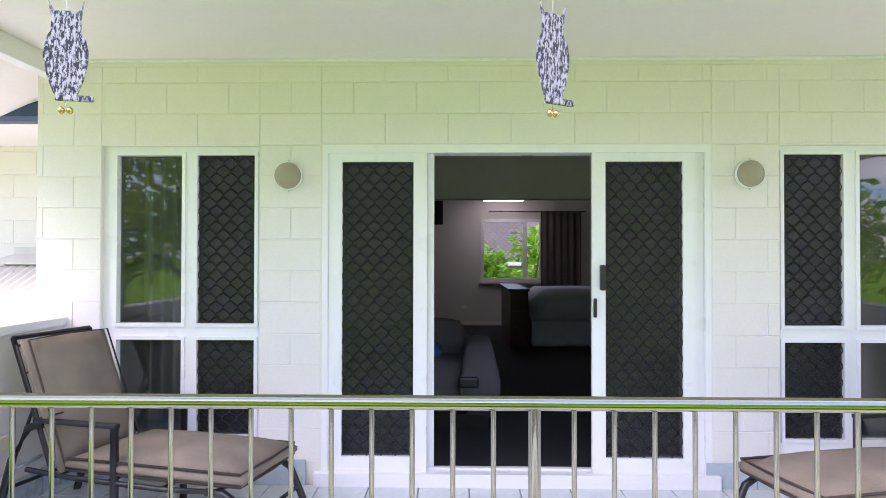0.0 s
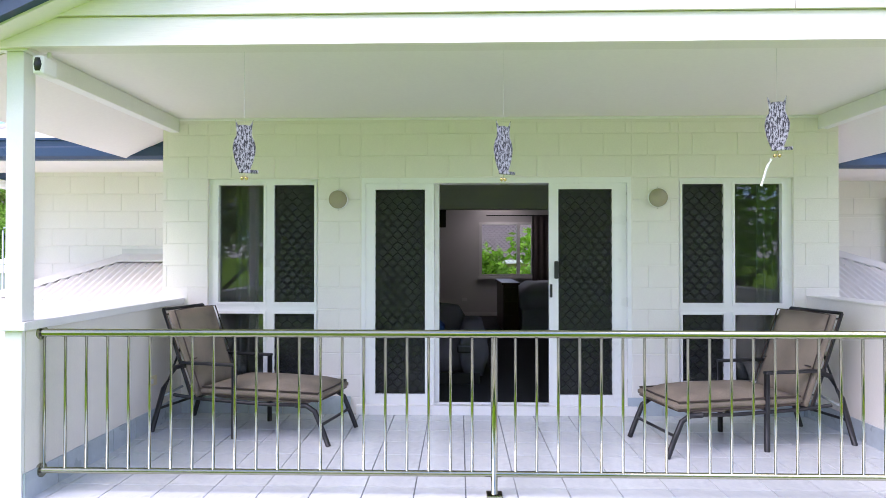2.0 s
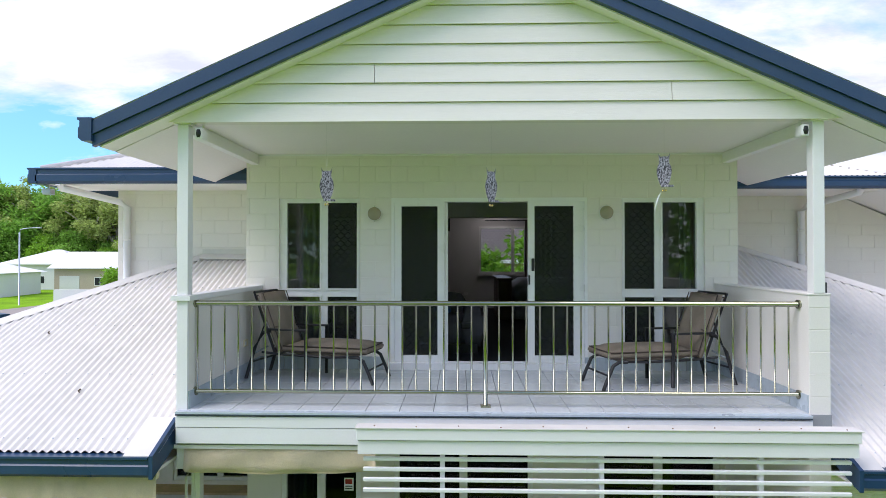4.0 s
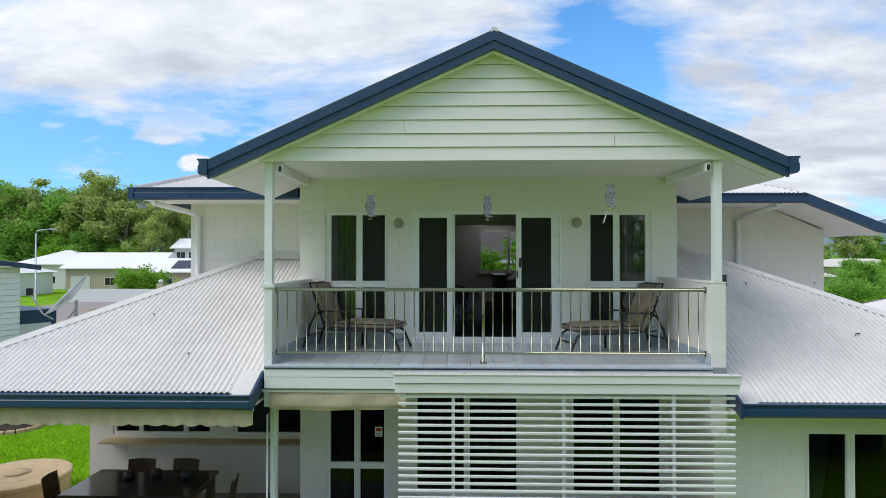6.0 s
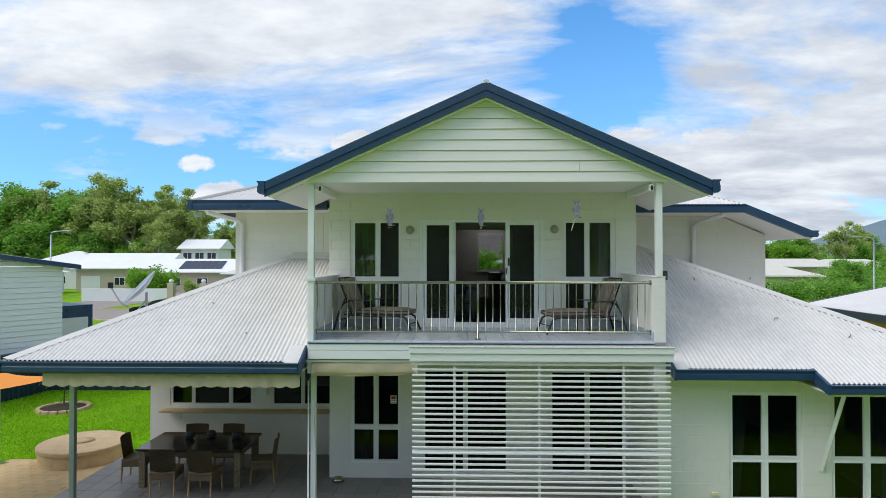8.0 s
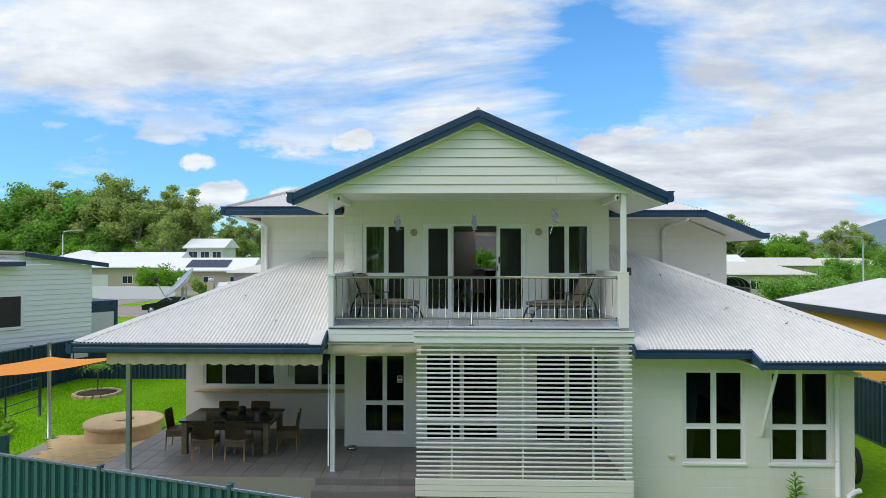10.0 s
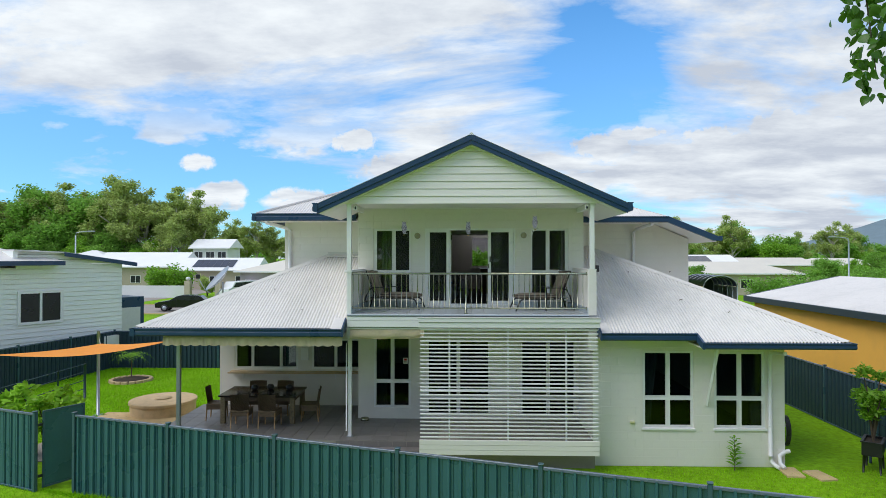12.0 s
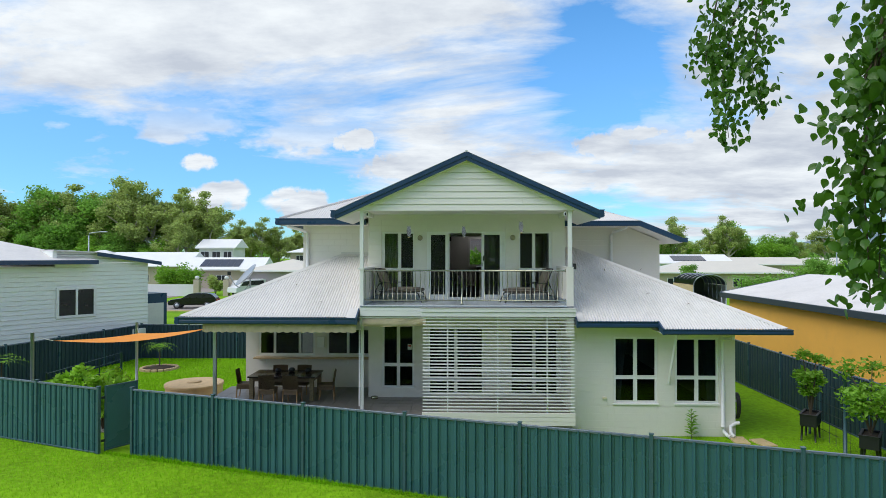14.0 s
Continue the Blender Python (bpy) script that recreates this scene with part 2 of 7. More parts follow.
def printed(name):
    """Dark and pale flecks of a printed plate."""
    m = mat(name, (0.022, 0.017, 0.03), 0.35, var=0.3, scale=30, fine=90, bump=0, dirt=(0.46, 0.43, 0.50), dirt_amount=1.0, stretch=(2.1, 1, 0.8))
    for nd in m.node_tree.nodes:
        if nd.bl_idname == "ShaderNodeMapRange" and abs(nd.inputs["From Max"].default_value - 0.75) < 0.01:
            nd.inputs["From Min"].default_value, nd.inputs["From Max"].default_value = 0.47, 0.55
    return m


M = {}
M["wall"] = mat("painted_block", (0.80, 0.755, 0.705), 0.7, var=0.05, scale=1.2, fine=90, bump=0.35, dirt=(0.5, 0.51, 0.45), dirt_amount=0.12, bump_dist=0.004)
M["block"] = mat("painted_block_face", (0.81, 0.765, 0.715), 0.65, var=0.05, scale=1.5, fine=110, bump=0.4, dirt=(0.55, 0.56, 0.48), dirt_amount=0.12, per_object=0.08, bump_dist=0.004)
M["soffit"] = mat("painted_sheet", (0.845, 0.80, 0.765), 0.6, var=0.03, scale=0.9, fine=40, bump=0.05)
M["trim"] = mat("white_trim", (0.84, 0.82, 0.815), 0.4, var=0.03, scale=2, fine=80, bump=0.05, dirt=(0.6, 0.6, 0.55), dirt_amount=0.1)
M["frame"] = mat("white_aluminium", (0.86, 0.845, 0.845), 0.3, var=0.02, scale=3, fine=100, bump=0.03)
M["board"] = mat("painted_weatherboard", (0.82, 0.775, 0.725), 0.6, var=0.05, scale=2, fine=50, bump=0.5, stretch=(0.25, 1, 6), per_object=0.1, bump_dist=0.003)
M["board_pale"] = mat("pale_mint_weatherboard", (0.86, 0.87, 0.84), 0.6, var=0.05, scale=2, fine=50, bump=0.4, stretch=(0.25, 1, 6), per_object=0.1, bump_dist=0.003)
M["charcoal"] = mat("charcoal_steel", (0.03, 0.045, 0.06), 0.4, var=0.12, scale=1.5, fine=40, bump=0.03)
M["navy"] = mat("navy_steel", (0.016, 0.05, 0.115), 0.32, var=0.12, scale=1.5, fine=60, bump=0.04, dirt=(0.06, 0.09, 0.13), dirt_amount=0.3)
M["roof"] = mat("white_corrugated_steel", (0.70, 0.665, 0.63), 0.42, var=0.06, scale=0.6, fine=9, bump=0.05, dirt=(0.42, 0.41, 0.38), dirt_amount=0.35)
M["fence"] = mat("dark_green_steel", (0.038, 0.118, 0.142), 0.28, spec=0.6, var=0.22, scale=0.9, fine=55, bump=0.03, dirt=(0.05, 0.13, 0.125), dirt_amount=0.35)
M["fencepost"] = mat("fence_post_steel", (0.045, 0.10, 0.125), 0.3, var=0.12, scale=1.5, fine=40, bump=0.03)
# sky reflected on the top rails is put into this paler blue
M["fence_rail"] = mat("fence_rail_sky_sheen", (0.11, 0.14, 0.20), 0.25, spec=0.8, var=0.12, scale=1.5, fine=40, bump=0.03)
M["fence_navy"] = mat("blue_grey_fence", (0.022, 0.05, 0.07), 0.45, var=0.12, scale=0.9, fine=30, bump=0.03)
M["tile"] = mat("blue_grey_tile", (0.62, 0.645, 0.655), 0.22, var=0.09, scale=3.5, fine=16, bump=0.05, dirt=(0.36, 0.40, 0.48), dirt_amount=0.5, per_object=0.25)
M["grout"] = mat("grout", (0.30, 0.31, 0.32), 0.9, var=0.1, fine=120, bump=0.2)
M["skirt"] = mat("blue_grey_skirting", (0.43, 0.49, 0.54), 0.3, var=0.12, scale=5, fine=20, bump=0.05, per_object=0.25)
# olive tint paints the green lawn's reflection into the steel
M["steel"] = mat("polished_steel_lawn_tint", (0.36, 0.36, 0.27), 0.16, 1.0, var=0.06, scale=6, fine=90, bump=0.02)
M["galv"] = mat("galvanised_steel", (0.42, 0.45, 0.48), 0.4, 0.7, var=0.1, scale=6, fine=40, bump=0.03)
M["darkmetal"] = mat("dark_bronze_metal", (0.013, 0.013, 0.016), 0.45, 0.0, var=0.15, scale=8, fine=120, bump=0.1)
M["cushion"] = mat("taupe_canvas", (0.215, 0.172, 0.132), 0.95, var=0.42, scale=4, fine=230, bump=0.7, bump_dist=0.002)
M["piping"] = mat("dark_piping", (0.05, 0.035, 0.028), 0.9, var=0.1, fine=200)
M["black"] = mat("black_plastic", (0.015, 0.015, 0.017), 0.4, var=0.1)
M["grille"] = mat("black_grille", (0.018, 0.018, 0.02), 0.35, 0.4, var=0.1, bump=0)
M["screen"] = flyscreen("insect_screen")
M["glass"] = glass("tinted_glass", (0.68, 0.71, 0.71))
M["glass_dark"] = glass("dark_tinted_glass", (0.42, 0.46, 0.47), ior=1.36)
M["glass_clear"] = glass("clear_glass", (0.8, 0.83, 0.83))
M["lampglass"] = mat("cream_glass", (0.36, 0.32, 0.22), 0.12, var=0.06, scale=6, fine=30, bump=0.0)
M["chrome"] = mat("chrome", (0.75, 0.75, 0.75), 0.12, 1.0, var=0.03, bump=0)
M["carpet"] = mat("charcoal_carpet", (0.03, 0.03, 0.034), 1.0, var=0.25, scale=5, fine=200, bump=0.6)
M["room"] = mat("room_paint", (0.70, 0.68, 0.68), 0.8, var=0.03, scale=1, fine=60, bump=0.05)
M["quilt"] = mat("blue_grey_quilt", (0.52, 0.56, 0.65), 0.95, var=0.12, scale=5, fine=60, bump=0.5)
M["wood"] = mat("dark_red_wood", (0.075, 0.025, 0.018), 0.35, var=0.3, scale=3, fine=25, bump=0.15, stretch=(1, 1, 0.2))
M["sofa"] = mat("grey_upholstery", (0.13, 0.125, 0.15), 0.9, var=0.12, scale=4, fine=160, bump=0.5)
M["curtain"] = mat("taupe_curtain", (0.24, 0.20, 0.19), 0.9, var=0.1, scale=3, fine=120, bump=0.2)
M["curtain_blue"] = mat("blue_grey_curtain", (0.34, 0.44, 0.47), 0.9, var=0.12, scale=3, fine=120, bump=0.2)
M["curtain_pale"] = mat("pale_grey_curtain", (0.60, 0.63, 0.61), 0.9, var=0.1, scale=3, fine=120, bump=0.2)
M["patio"] = mat("slate_tile", (0.18, 0.165, 0.155), 0.42, var=0.2, scale=3, fine=25, bump=0.15, per_object=0.5)
M["patiogrout"] = mat("patio_grout", (0.30, 0.27, 0.24), 0.9, var=0.1, fine=90)
M["wicker"] = mat("brown_wicker", (0.13, 0.088, 0.05), 0.6, var=0.4, scale=8, fine=90, bump=0.8, island=0.4)
M["teak"] = mat("tan_teak", (0.33, 0.20, 0.09), 0.5, var=0.3, scale=4, fine=40, bump=0.2, stretch=(1, 1, 0.2))
M["driftwood"] = mat("mottled_driftwood", (0.20, 0.155, 0.085), 0.7, var=0.5, scale=14, fine=60, bump=0.6, dirt=(0.06, 0.045, 0.03), dirt_amount=0.8)
M["tabletop"] = mat("dark_glossy_table", (0.035, 0.026, 0.022), 0.12, var=0.3, scale=5, fine=60, bump=0.05)
M["concrete"] = mat("buff_concrete", (0.58, 0.42, 0.24), 0.85, var=0.15, scale=2.5, fine=40, bump=0.3, dirt=(0.25, 0.2, 0.13), dirt_amount=0.5)
M["paver"] = mat("sandstone_paver", (0.56, 0.41, 0.21), 0.85, var=0.2, scale=4, fine=40, bump=0.3, per_object=0.4)
M["lawn"] = mat("lawn", (0.178, 0.35, 0.010), 0.9, spec=0.1, var=0.5, scale=0.35, fine=9, bump=0.9, dirt=(0.20, 0.37, 0.005), dirt_amount=0.5, bump_dist=0.05)
M["blade"] = leafy("grass_blade", (0.28, 0.56, 0.012), 0.7, spec=0.15, var=0.5, scale=1, fine=8, bump=0, island=1.2)
M["road"] = mat("road_concrete", (0.30, 0.26, 0.23), 0.9, var=0.1, scale=0.4, fine=12, bump=0.2)
M["leaf"] = leafy("round_leaf", (0.085, 0.20, 0.02), 0.35, var=0.3, scale=2, fine=20, bump=0.1, island=0.8)
M["leaf_far"] = leafy("bush_foliage", (0.22, 0.42, 0.06), 0.75, var=0.6, scale=0.25, fine=3, bump=0, island=0.9)
M["leaf_olive"] = leafy("gum_foliage", (0.40, 0.49, 0.14), 0.75, var=0.6, scale=0.25, fine=3, bump=0, island=0.9)
M["leaf_bright"] = leafy("bright_foliage", (0.22, 0.43, 0.03), 0.6, var=0.5, scale=1, fine=6, bump=0, island=0.8)
M["leaf_lime"] = leafy("lime_foliage", (0.32, 0.58, 0.04), 0.6, var=0.45, scale=1, fine=6, bump=0, island=0.8)
M["bark"] = mat("pale_bark", (0.46, 0.42, 0.36), 0.9, var=0.3, scale=3, fine=20, bump=0.6, stretch=(1, 1, 0.3))
M["bark_dark"] = mat("dark_bark", (0.10, 0.075, 0.05), 0.9, var=0.3, scale=3, fine=20, bump=0.6)
M["orange"] = mat("ochre_render", (0.88, 0.47, 0.085), 0.8, var=0.06, scale=0.8, fine=60, bump=0.2, dirt=(0.66, 0.36, 0.10), dirt_amount=0.3)
M["sail"] = mat("orange_shade_cloth", (0.78, 0.27, 0.02), 0.8, var=0.1, scale=2, fine=90, bump=0.2)
M["awning"] = mat("cream_canvas", (0.84, 0.74, 0.52), 0.85, var=0.08, scale=2, fine=90, bump=0.3, dirt=(0.42, 0.36, 0.24), dirt_amount=0.3)
M["roof_cream"] = mat("cream_steel_roof", (0.66, 0.61, 0.52), 0.5, var=0.08, scale=0.6, fine=9, bump=0.05)
M["roof_far"] = mat("bright_white_steel_roof", (0.82, 0.81, 0.80), 0.5, var=0.06, scale=0.6, fine=9, bump=0.05)
M["far_white"] = mat("far_white_paint", (0.70, 0.70, 0.68), 0.7, var=0.06, scale=0.5, fine=8, bump=0)
M["far_cream"] = mat("far_cream_brick", (0.48, 0.40, 0.31), 0.8, var=0.1, scale=0.5, fine=8, bump=0)
M["far_pink"] = mat("far_mauve_render", (0.42, 0.36, 0.37), 0.8, var=0.1, scale=0.5, fine=8, bump=0)
M["roof_dusky"] = mat("dusky_pink_roof", (0.14, 0.11, 0.10), 0.7, var=0.25, scale=0.6, fine=6, bump=0.3, stretch=(0.2, 6, 6))
M["far_dark"] = mat("far_opening", (0.012, 0.014, 0.017), 0.3, var=0.1, bump=0)
M["solar"] = mat("solar_glass", (0.02, 0.025, 0.045), 0.15, var=0.1, bump=0)
# blue-grey base colour paints distance haze over the forest green
M["hill"] = mat("hazed_hill_forest", (0.15, 0.21, 0.24), 1.0, var=0.15, scale=0.02, fine=0.2, bump=0)
M["carpaint"] = mat("black_car_paint", (0.012, 0.012, 0.015), 0.12, 0.2, var=0.05, bump=0)
M["carwhite"] = mat("white_car_paint", (0.7, 0.7, 0.7), 0.2, var=0.03, bump=0)
M["red"] = mat("red_plastic", (0.35, 0.02, 0.02), 0.3, var=0.05, bump=0)
M["soil"] = mat("dark_mulch", (0.05, 0.035, 0.022), 1.0, var=0.4, scale=6, fine=50, bump=0.8)
M["owl_mid"] = printed("flecked_print")
M["brass"] = mat("brass", (0.6, 0.45, 0.2), 0.25, 1.0, var=0.1, bump=0)
M["rust"] = mat("rusty_screw", (0.22, 0.09, 0.04), 0.7, var=0.3, fine=200, bump=0.1)
M["string"] = mat("pale_cord", (0.6, 0.6, 0.55), 0.8, var=0.05, bump=0)
M["tape"] = mat("white_tape", (0.8, 0.8, 0.8), 0.6, var=0.05, bump=0)
M["blue"] = mat("blue_cloth", (0.03, 0.10, 0.32), 0.8, var=0.1, bump=0.1)


# ---- building helpers ----
def box(bm, x0, x1, y0, y1, z0, z1):
    v = [bm.verts.new((x, y, z)) for z in (z0, z1) for y in (y0, y1) for x in (x0, x1)]
    for f in ((0, 2, 3, 1), (4, 5, 7, 6), (0, 1, 5, 4), (2, 6, 7, 3), (0, 4, 6, 2), (1, 3, 7, 5)):
        bm.faces.new([v[i] for i in f])
    return bm


def boxes(*rows):
    bm = bmesh.new()
    for r in rows:
        box(bm, *r)
    return bm


def bevelled(bm, width, segments=2):
    bmesh.ops.bevel(bm, geom=bm.edges[:], offset=width, segments=segments, affect="EDGES", profile=0.6, clamp_overlap=True)
    return bm


def bbox(x0, x1, y0, y1, z0, z1, width=0.004, segments=2):
    return bevelled(boxes((x0, x1, y0, y1, z0, z1)), width, segments)


def tube(bm, points, radius, sides=8, taper=1.0, cap=True):
    """A round bar through the points."""
    pts = [Vector(p) for p in points]
    rings = []
    for i, p in enumerate(pts):
        d = (pts[min(i + 1, len(pts) - 1)] - pts[max(i - 1, 0)]).normalized()
        up = Vector((0, 0, 1)) if abs(d.z) < 0.9 else Vector((1, 0, 0))
        a = d.cross(up).normalized()
        b = d.cross(a)
        r = radius * (1 + (taper - 1) * i / max(1, len(pts) - 1))
        rings.append([bm.verts.new(p + r * (math.cos(6.28318 * k / sides) * a + math.sin(6.28318 * k / sides) * b)) for k in range(sides)])
    for r0, r1 in zip(rings, rings[1:]):
        for k in range(sides):
            f = bm.faces.new((r0[k], r0[(k + 1) % sides], r1[(k + 1) % sides], r1[k]))
            f.smooth = sides > 5
    if cap:
        bm.faces.new(rings[0])
        bm.faces.new(rings[-1][::-1])
    return bm


def tubes(*specs):
    bm = bmesh.new()
    for points, r in specs:
        tube(bm, points, r)
    return bm


def lathe(bm, profile, centre=(0, 0, 0), sides=24):
    """Turn (radius, z) pairs about the upright axis."""
    cx, cy, cz = centre
    rings = [[bm.verts.new((cx + r * math.cos(6.28318 * k / sides), cy + r * math.sin(6.28318 * k / sides), cz + z)) for k in range(sides)] for r, z in profile]
    for a, b in zip(rings, rings[1:]):
        for k in range(sides):
            f = bm.faces.new((a[k], a[(k + 1) % sides], b[(k + 1) % sides], b[k]))
            f.smooth = True
    bm.faces.new(rings[0][::-1])
    bm.faces.new(rings[-1])
    return bm


def extruded(points, depth, axis="y", start=0.0):
    """A flat outline in (u, z) or (x, y) given thickness along an axis."""
    bm = bmesh.new()
    def at(u, w, d):
        return {"y": (u, d, w), "x": (d, u, w), "z": (u, w, d)}[axis]
    a = [bm.verts.new(at(u, w, start)) for u, w in points]
    b = [bm.verts.new(at(u, w, start + depth)) for u, w in points]
    bm.faces.new(a)
    bm.faces.new(b[::-1])
    for i in range(len(a)):
        bm.faces.new((a[i], b[i], b[(i + 1) % len(a)], a[(i + 1) % len(a)]))
    bmesh.ops.recalc_face_normals(bm, faces=bm.faces[:])
    return bm


def data_of(name, bm, material):
    me = bpy.data.meshes.new(name)
    bm.to_mesh(me)
    bm.free()
    me.materials.append(material)
    return me


def part(name, bm, material, parent=None, label=""):
    ob = new(name, data_of(name, bm, material))
    ob.parent = parent
    if label:
        ob["label"] = label
    return ob


def thing(name, label, category, group="", kind="", at=(0, 0, 0), turn=0.0):
    ob = new(name)
    ob.empty_display_size = 0.1
    ob.matrix_basis = pose(*at, 0, 0, turn)
    return tagged(ob, label, category, group, kind)


def solid(name, bm, material, label, category, group="", kind=""):
    return tagged(part(name, bm, material), label, category, group, kind)


def cut_spans(x0, x1, z0, z1, openings):
    """Rectangles of a wall face round its openings (xa, xb, za, zb)."""
    xs = sorted({x0, x1, *[v for o in openings for v in o[:2] if x0 < v < x1]})
    zs = sorted({z0, z1, *[v for o in openings for v in o[2:] if z0 < v < z1]})
    out = []
    for xa, xb in zip(xs, xs[1:]):
        run = None
        for za, zb in zip(zs, zs[1:]):
            cx, cz = (xa + xb) / 2, (za + zb) / 2
            if any(o[0] < cx < o[1] and o[2] < cz < o[3] for o in openings):
                run = None
            elif run:
                run[3] = zb
            else:
                run = [xa, xb, za, zb]
                out.append(run)
    return out


def wall(name, x0, x1, z0, z1, y0, y1, openings=(), label="painted white concrete block wall", material=None):
    """A wall along x with openings through it."""
    bm = bmesh.new()
    for xa, xb, za, zb in cut_spans(x0, x1, z0, z1, openings):
        box(bm, xa, xb, y0, y1, za, zb)
    return solid(name, bm, material or M["wall"], label, "wall", kind="structure")


def side_wall(name, x0, x1, y0, y1, z0, z1, label="painted white wall", material=None):
    return solid(name, boxes((x0, x1, y0, y1, z0, z1)), material or M["wall"], label, "wall", kind="structure")


BLOCKS = {}


def block_course(parent, x0, x1, z0, z1, y, openings=(), size=(0.4, 0.2), base=0.01, joint=0.002, material=None, origin=-0.03):
    """Lays blocks proud of a wall face at y, cut round openings; alike blocks share a mesh."""
    w, h = size
    row = 0
    z = base
    while z > z0:
        z -= h
    while z < z1 - 0.02:
        za, zb = max(z, z0), min(z + h, z1)
        x = math.floor(x0 / w) * w + origin + (w / 2 if round((z - base) / h) % 2 else 0) - w
        while x < x1:
            for xa, xb, zc, zd in cut_spans(max(x, x0), min(x + w, x1), za, zb, openings) if min(x + w, x1) > max(x, x0) and zb > za else ():
                if xb - xa < 0.03 or zd - zc < 0.03:
                    continue
                key = (round(xb - xa, 3), round(zd - zc, 3))
                if key not in BLOCKS:
                    hx, hz, t = key[0] / 2 - joint / 2, key[1] / 2 - joint / 2, 0.004
                    bm = bmesh.new()
                    b = [bm.verts.new(c) for c in ((-hx, 0, -hz), (hx, 0, -hz), (hx, 0, hz), (-hx, 0, hz))]
                    g = 0.003
                    f = [bm.verts.new(c) for c in ((-hx + g, -t, -hz + g), (hx - g, -t, -hz + g), (hx - g, -t, hz - g), (-hx + g, -t, hz - g))]
                    bm.faces.new(f)
                    for i in range(4):
                        bm.faces.new((b[i], b[(i + 1) % 4], f[(i + 1) % 4], f[i]))
                    BLOCKS[key] = data_of("block", bm, material or M["block"])
                ob = new("block", BLOCKS[key])
                ob.parent = parent
                ob.location = ((xa + xb) / 2, y, (zc + zd) / 2)
            x += w
        z += h
        row += 1


# ---- openings: frames, panes, security grilles ----
def grille(x0, x1, z0, z1, y, cell=0.088, r=0.0034):
    """Diamond security grille of wavy upright strands."""
    bm = bmesh.new()
    n = max(2, round((x1 - x0) / (cell / 2)))
    w = (x1 - x0) / n
    rows = max(2, round((z1 - z0) / 0.052))
    for i in range(n + 1):
        pts = []
        for k in range(rows + 1):
            s = 1 if (k + i) % 2 else -1
            x = min(x1, max(x0, x0 + i * w + s * w * 0.46))
            zc = z0 + (z1 - z0) * k / rows
            dz = (z1 - z0) / rows * 0.2
            pts += [(x, y, max(z0, zc - dz)), (x, y, min(z1, zc + dz))]
        tube(bm, pts, r, 4, cap=False)
    return bm


def window(name, x0, x1, z0, z1, y, panes, label, sill=True, bars=False, depth=0.06, group="", pane=None):
    """Frame with panes (xa, xb, za, zb, 'glass' | 'screen') set into a wall opening; y is the frame's front."""
    w = thing(name, label, "window", group, "structure")
    bm = bmesh.new()
    for xa, xb, za, zb in cut_spans(x0, x1, z0, z1, [p[:4] for p in panes]):
        box(bm, xa, xb, y, y + depth, za, zb)
    part("window_frame", bm, M["frame"], w)
    # raised sash rims round each pane
    for xa, xb, za, zb, kind in panes:
        e = 0.022
        bm = boxes((xa - e, xa, y - 0.012, y, za - e, zb + e), (xb, xb + e, y - 0.012, y, za - e, zb + e),
                   (xa, xb, y - 0.012, y, za - e, za), (xa, xb, y - 0.012, y, zb, zb + e))
        part("sash", bm, M["frame"], w)
        g = part("pane", boxes((xa - 0.004, xb + 0.004, y + 0.036, y + 0.042, za - 0.004, zb + 0.004)), pane or M["glass"], w)
        g.visible_shadow = False
        if kind == "screen":
            s = part("insect_screen", boxes((xa - 0.003, xb + 0.003, y + 0.018, y + 0.02, za - 0.003, zb + 0.003)), M["screen"], w, "dark insect mesh")
            if bars:
                part("security_grille", grille(xa, xb, za, zb, y + 0.01), M["grille"], w, "black diamond grille")
    if sill:
        part("window_sill", bbox(x0 - 0.03, x1 + 0.03, y - 0.07, y + 0.02, z0 - 0.05, z0 - 0.003), M["trim"], w)
    return w


def curtain(x0, x1, z0, z1, y, material, folds=7, gather=0.0, label="hanging curtain in soft folds"):
    """Pleated cloth; gather pulls its lower part to one side."""
    bm = bmesh.new()
    nx, nz = folds * 8, 10
    grid = []
    for k in range(nz + 1):
        f = k / nz
        row = []
        for i in range(nx + 1):
            u = i / nx
            x = x0 + (x1 - x0) * u
            if gather > 0:
                x = x0 + (x - x0) * (1 - gather * (1 - f) ** 0.7)
            elif gather < 0:
                x = x1 + (x - x1) * (1 + gather * (1 - f) ** 0.7)
            row.append(bm.verts.new((x, y + 0.035 * math.sin(u * folds * 6.283) * (0.6 + 0.4 * (1 - f)), z0 + (z1 - z0) * f)))
        grid.append(row)
    for a, b in zip(grid, grid[1:]):
        for i in range(nx):
            fc = bm.faces.new((a[i], a[i + 1], b[i + 1], b[i]))
            fc.smooth = True
    bmesh.ops.solidify(bm, geom=bm.faces[:], thickness=0.006)
    return solid("curtain", bm, material, label, "curtain")


# ---- roofs ----
def corrugated(bm, u0, u1, lo, hi, z_of, swap=False, pitch=0.076, amp=0.012):
    """Corrugated sheet: waves along u, running down the slope from hi(u) to lo(u)."""
    n = int(round((u1 - u0) / pitch * 6))
    last = None
    for i in range(n + 1):
        u = u0 + (u1 - u0) * i / n
        a, b = lo(u), hi(u)
        if b - a < 0.01:
            b = a + 0.01
        dz = amp * math.cos(6.28318 * (u - u0) / pitch)
        pair = []
        for v in (a, b):
            x, y = (v, u) if swap else (u, v)
            pair.append(bm.verts.new((x, y, z_of(x, y) + dz)))
        if last:
            f = bm.faces.new((last[0], pair[0], pair[1], last[1]))
            f.smooth = True
        last = pair


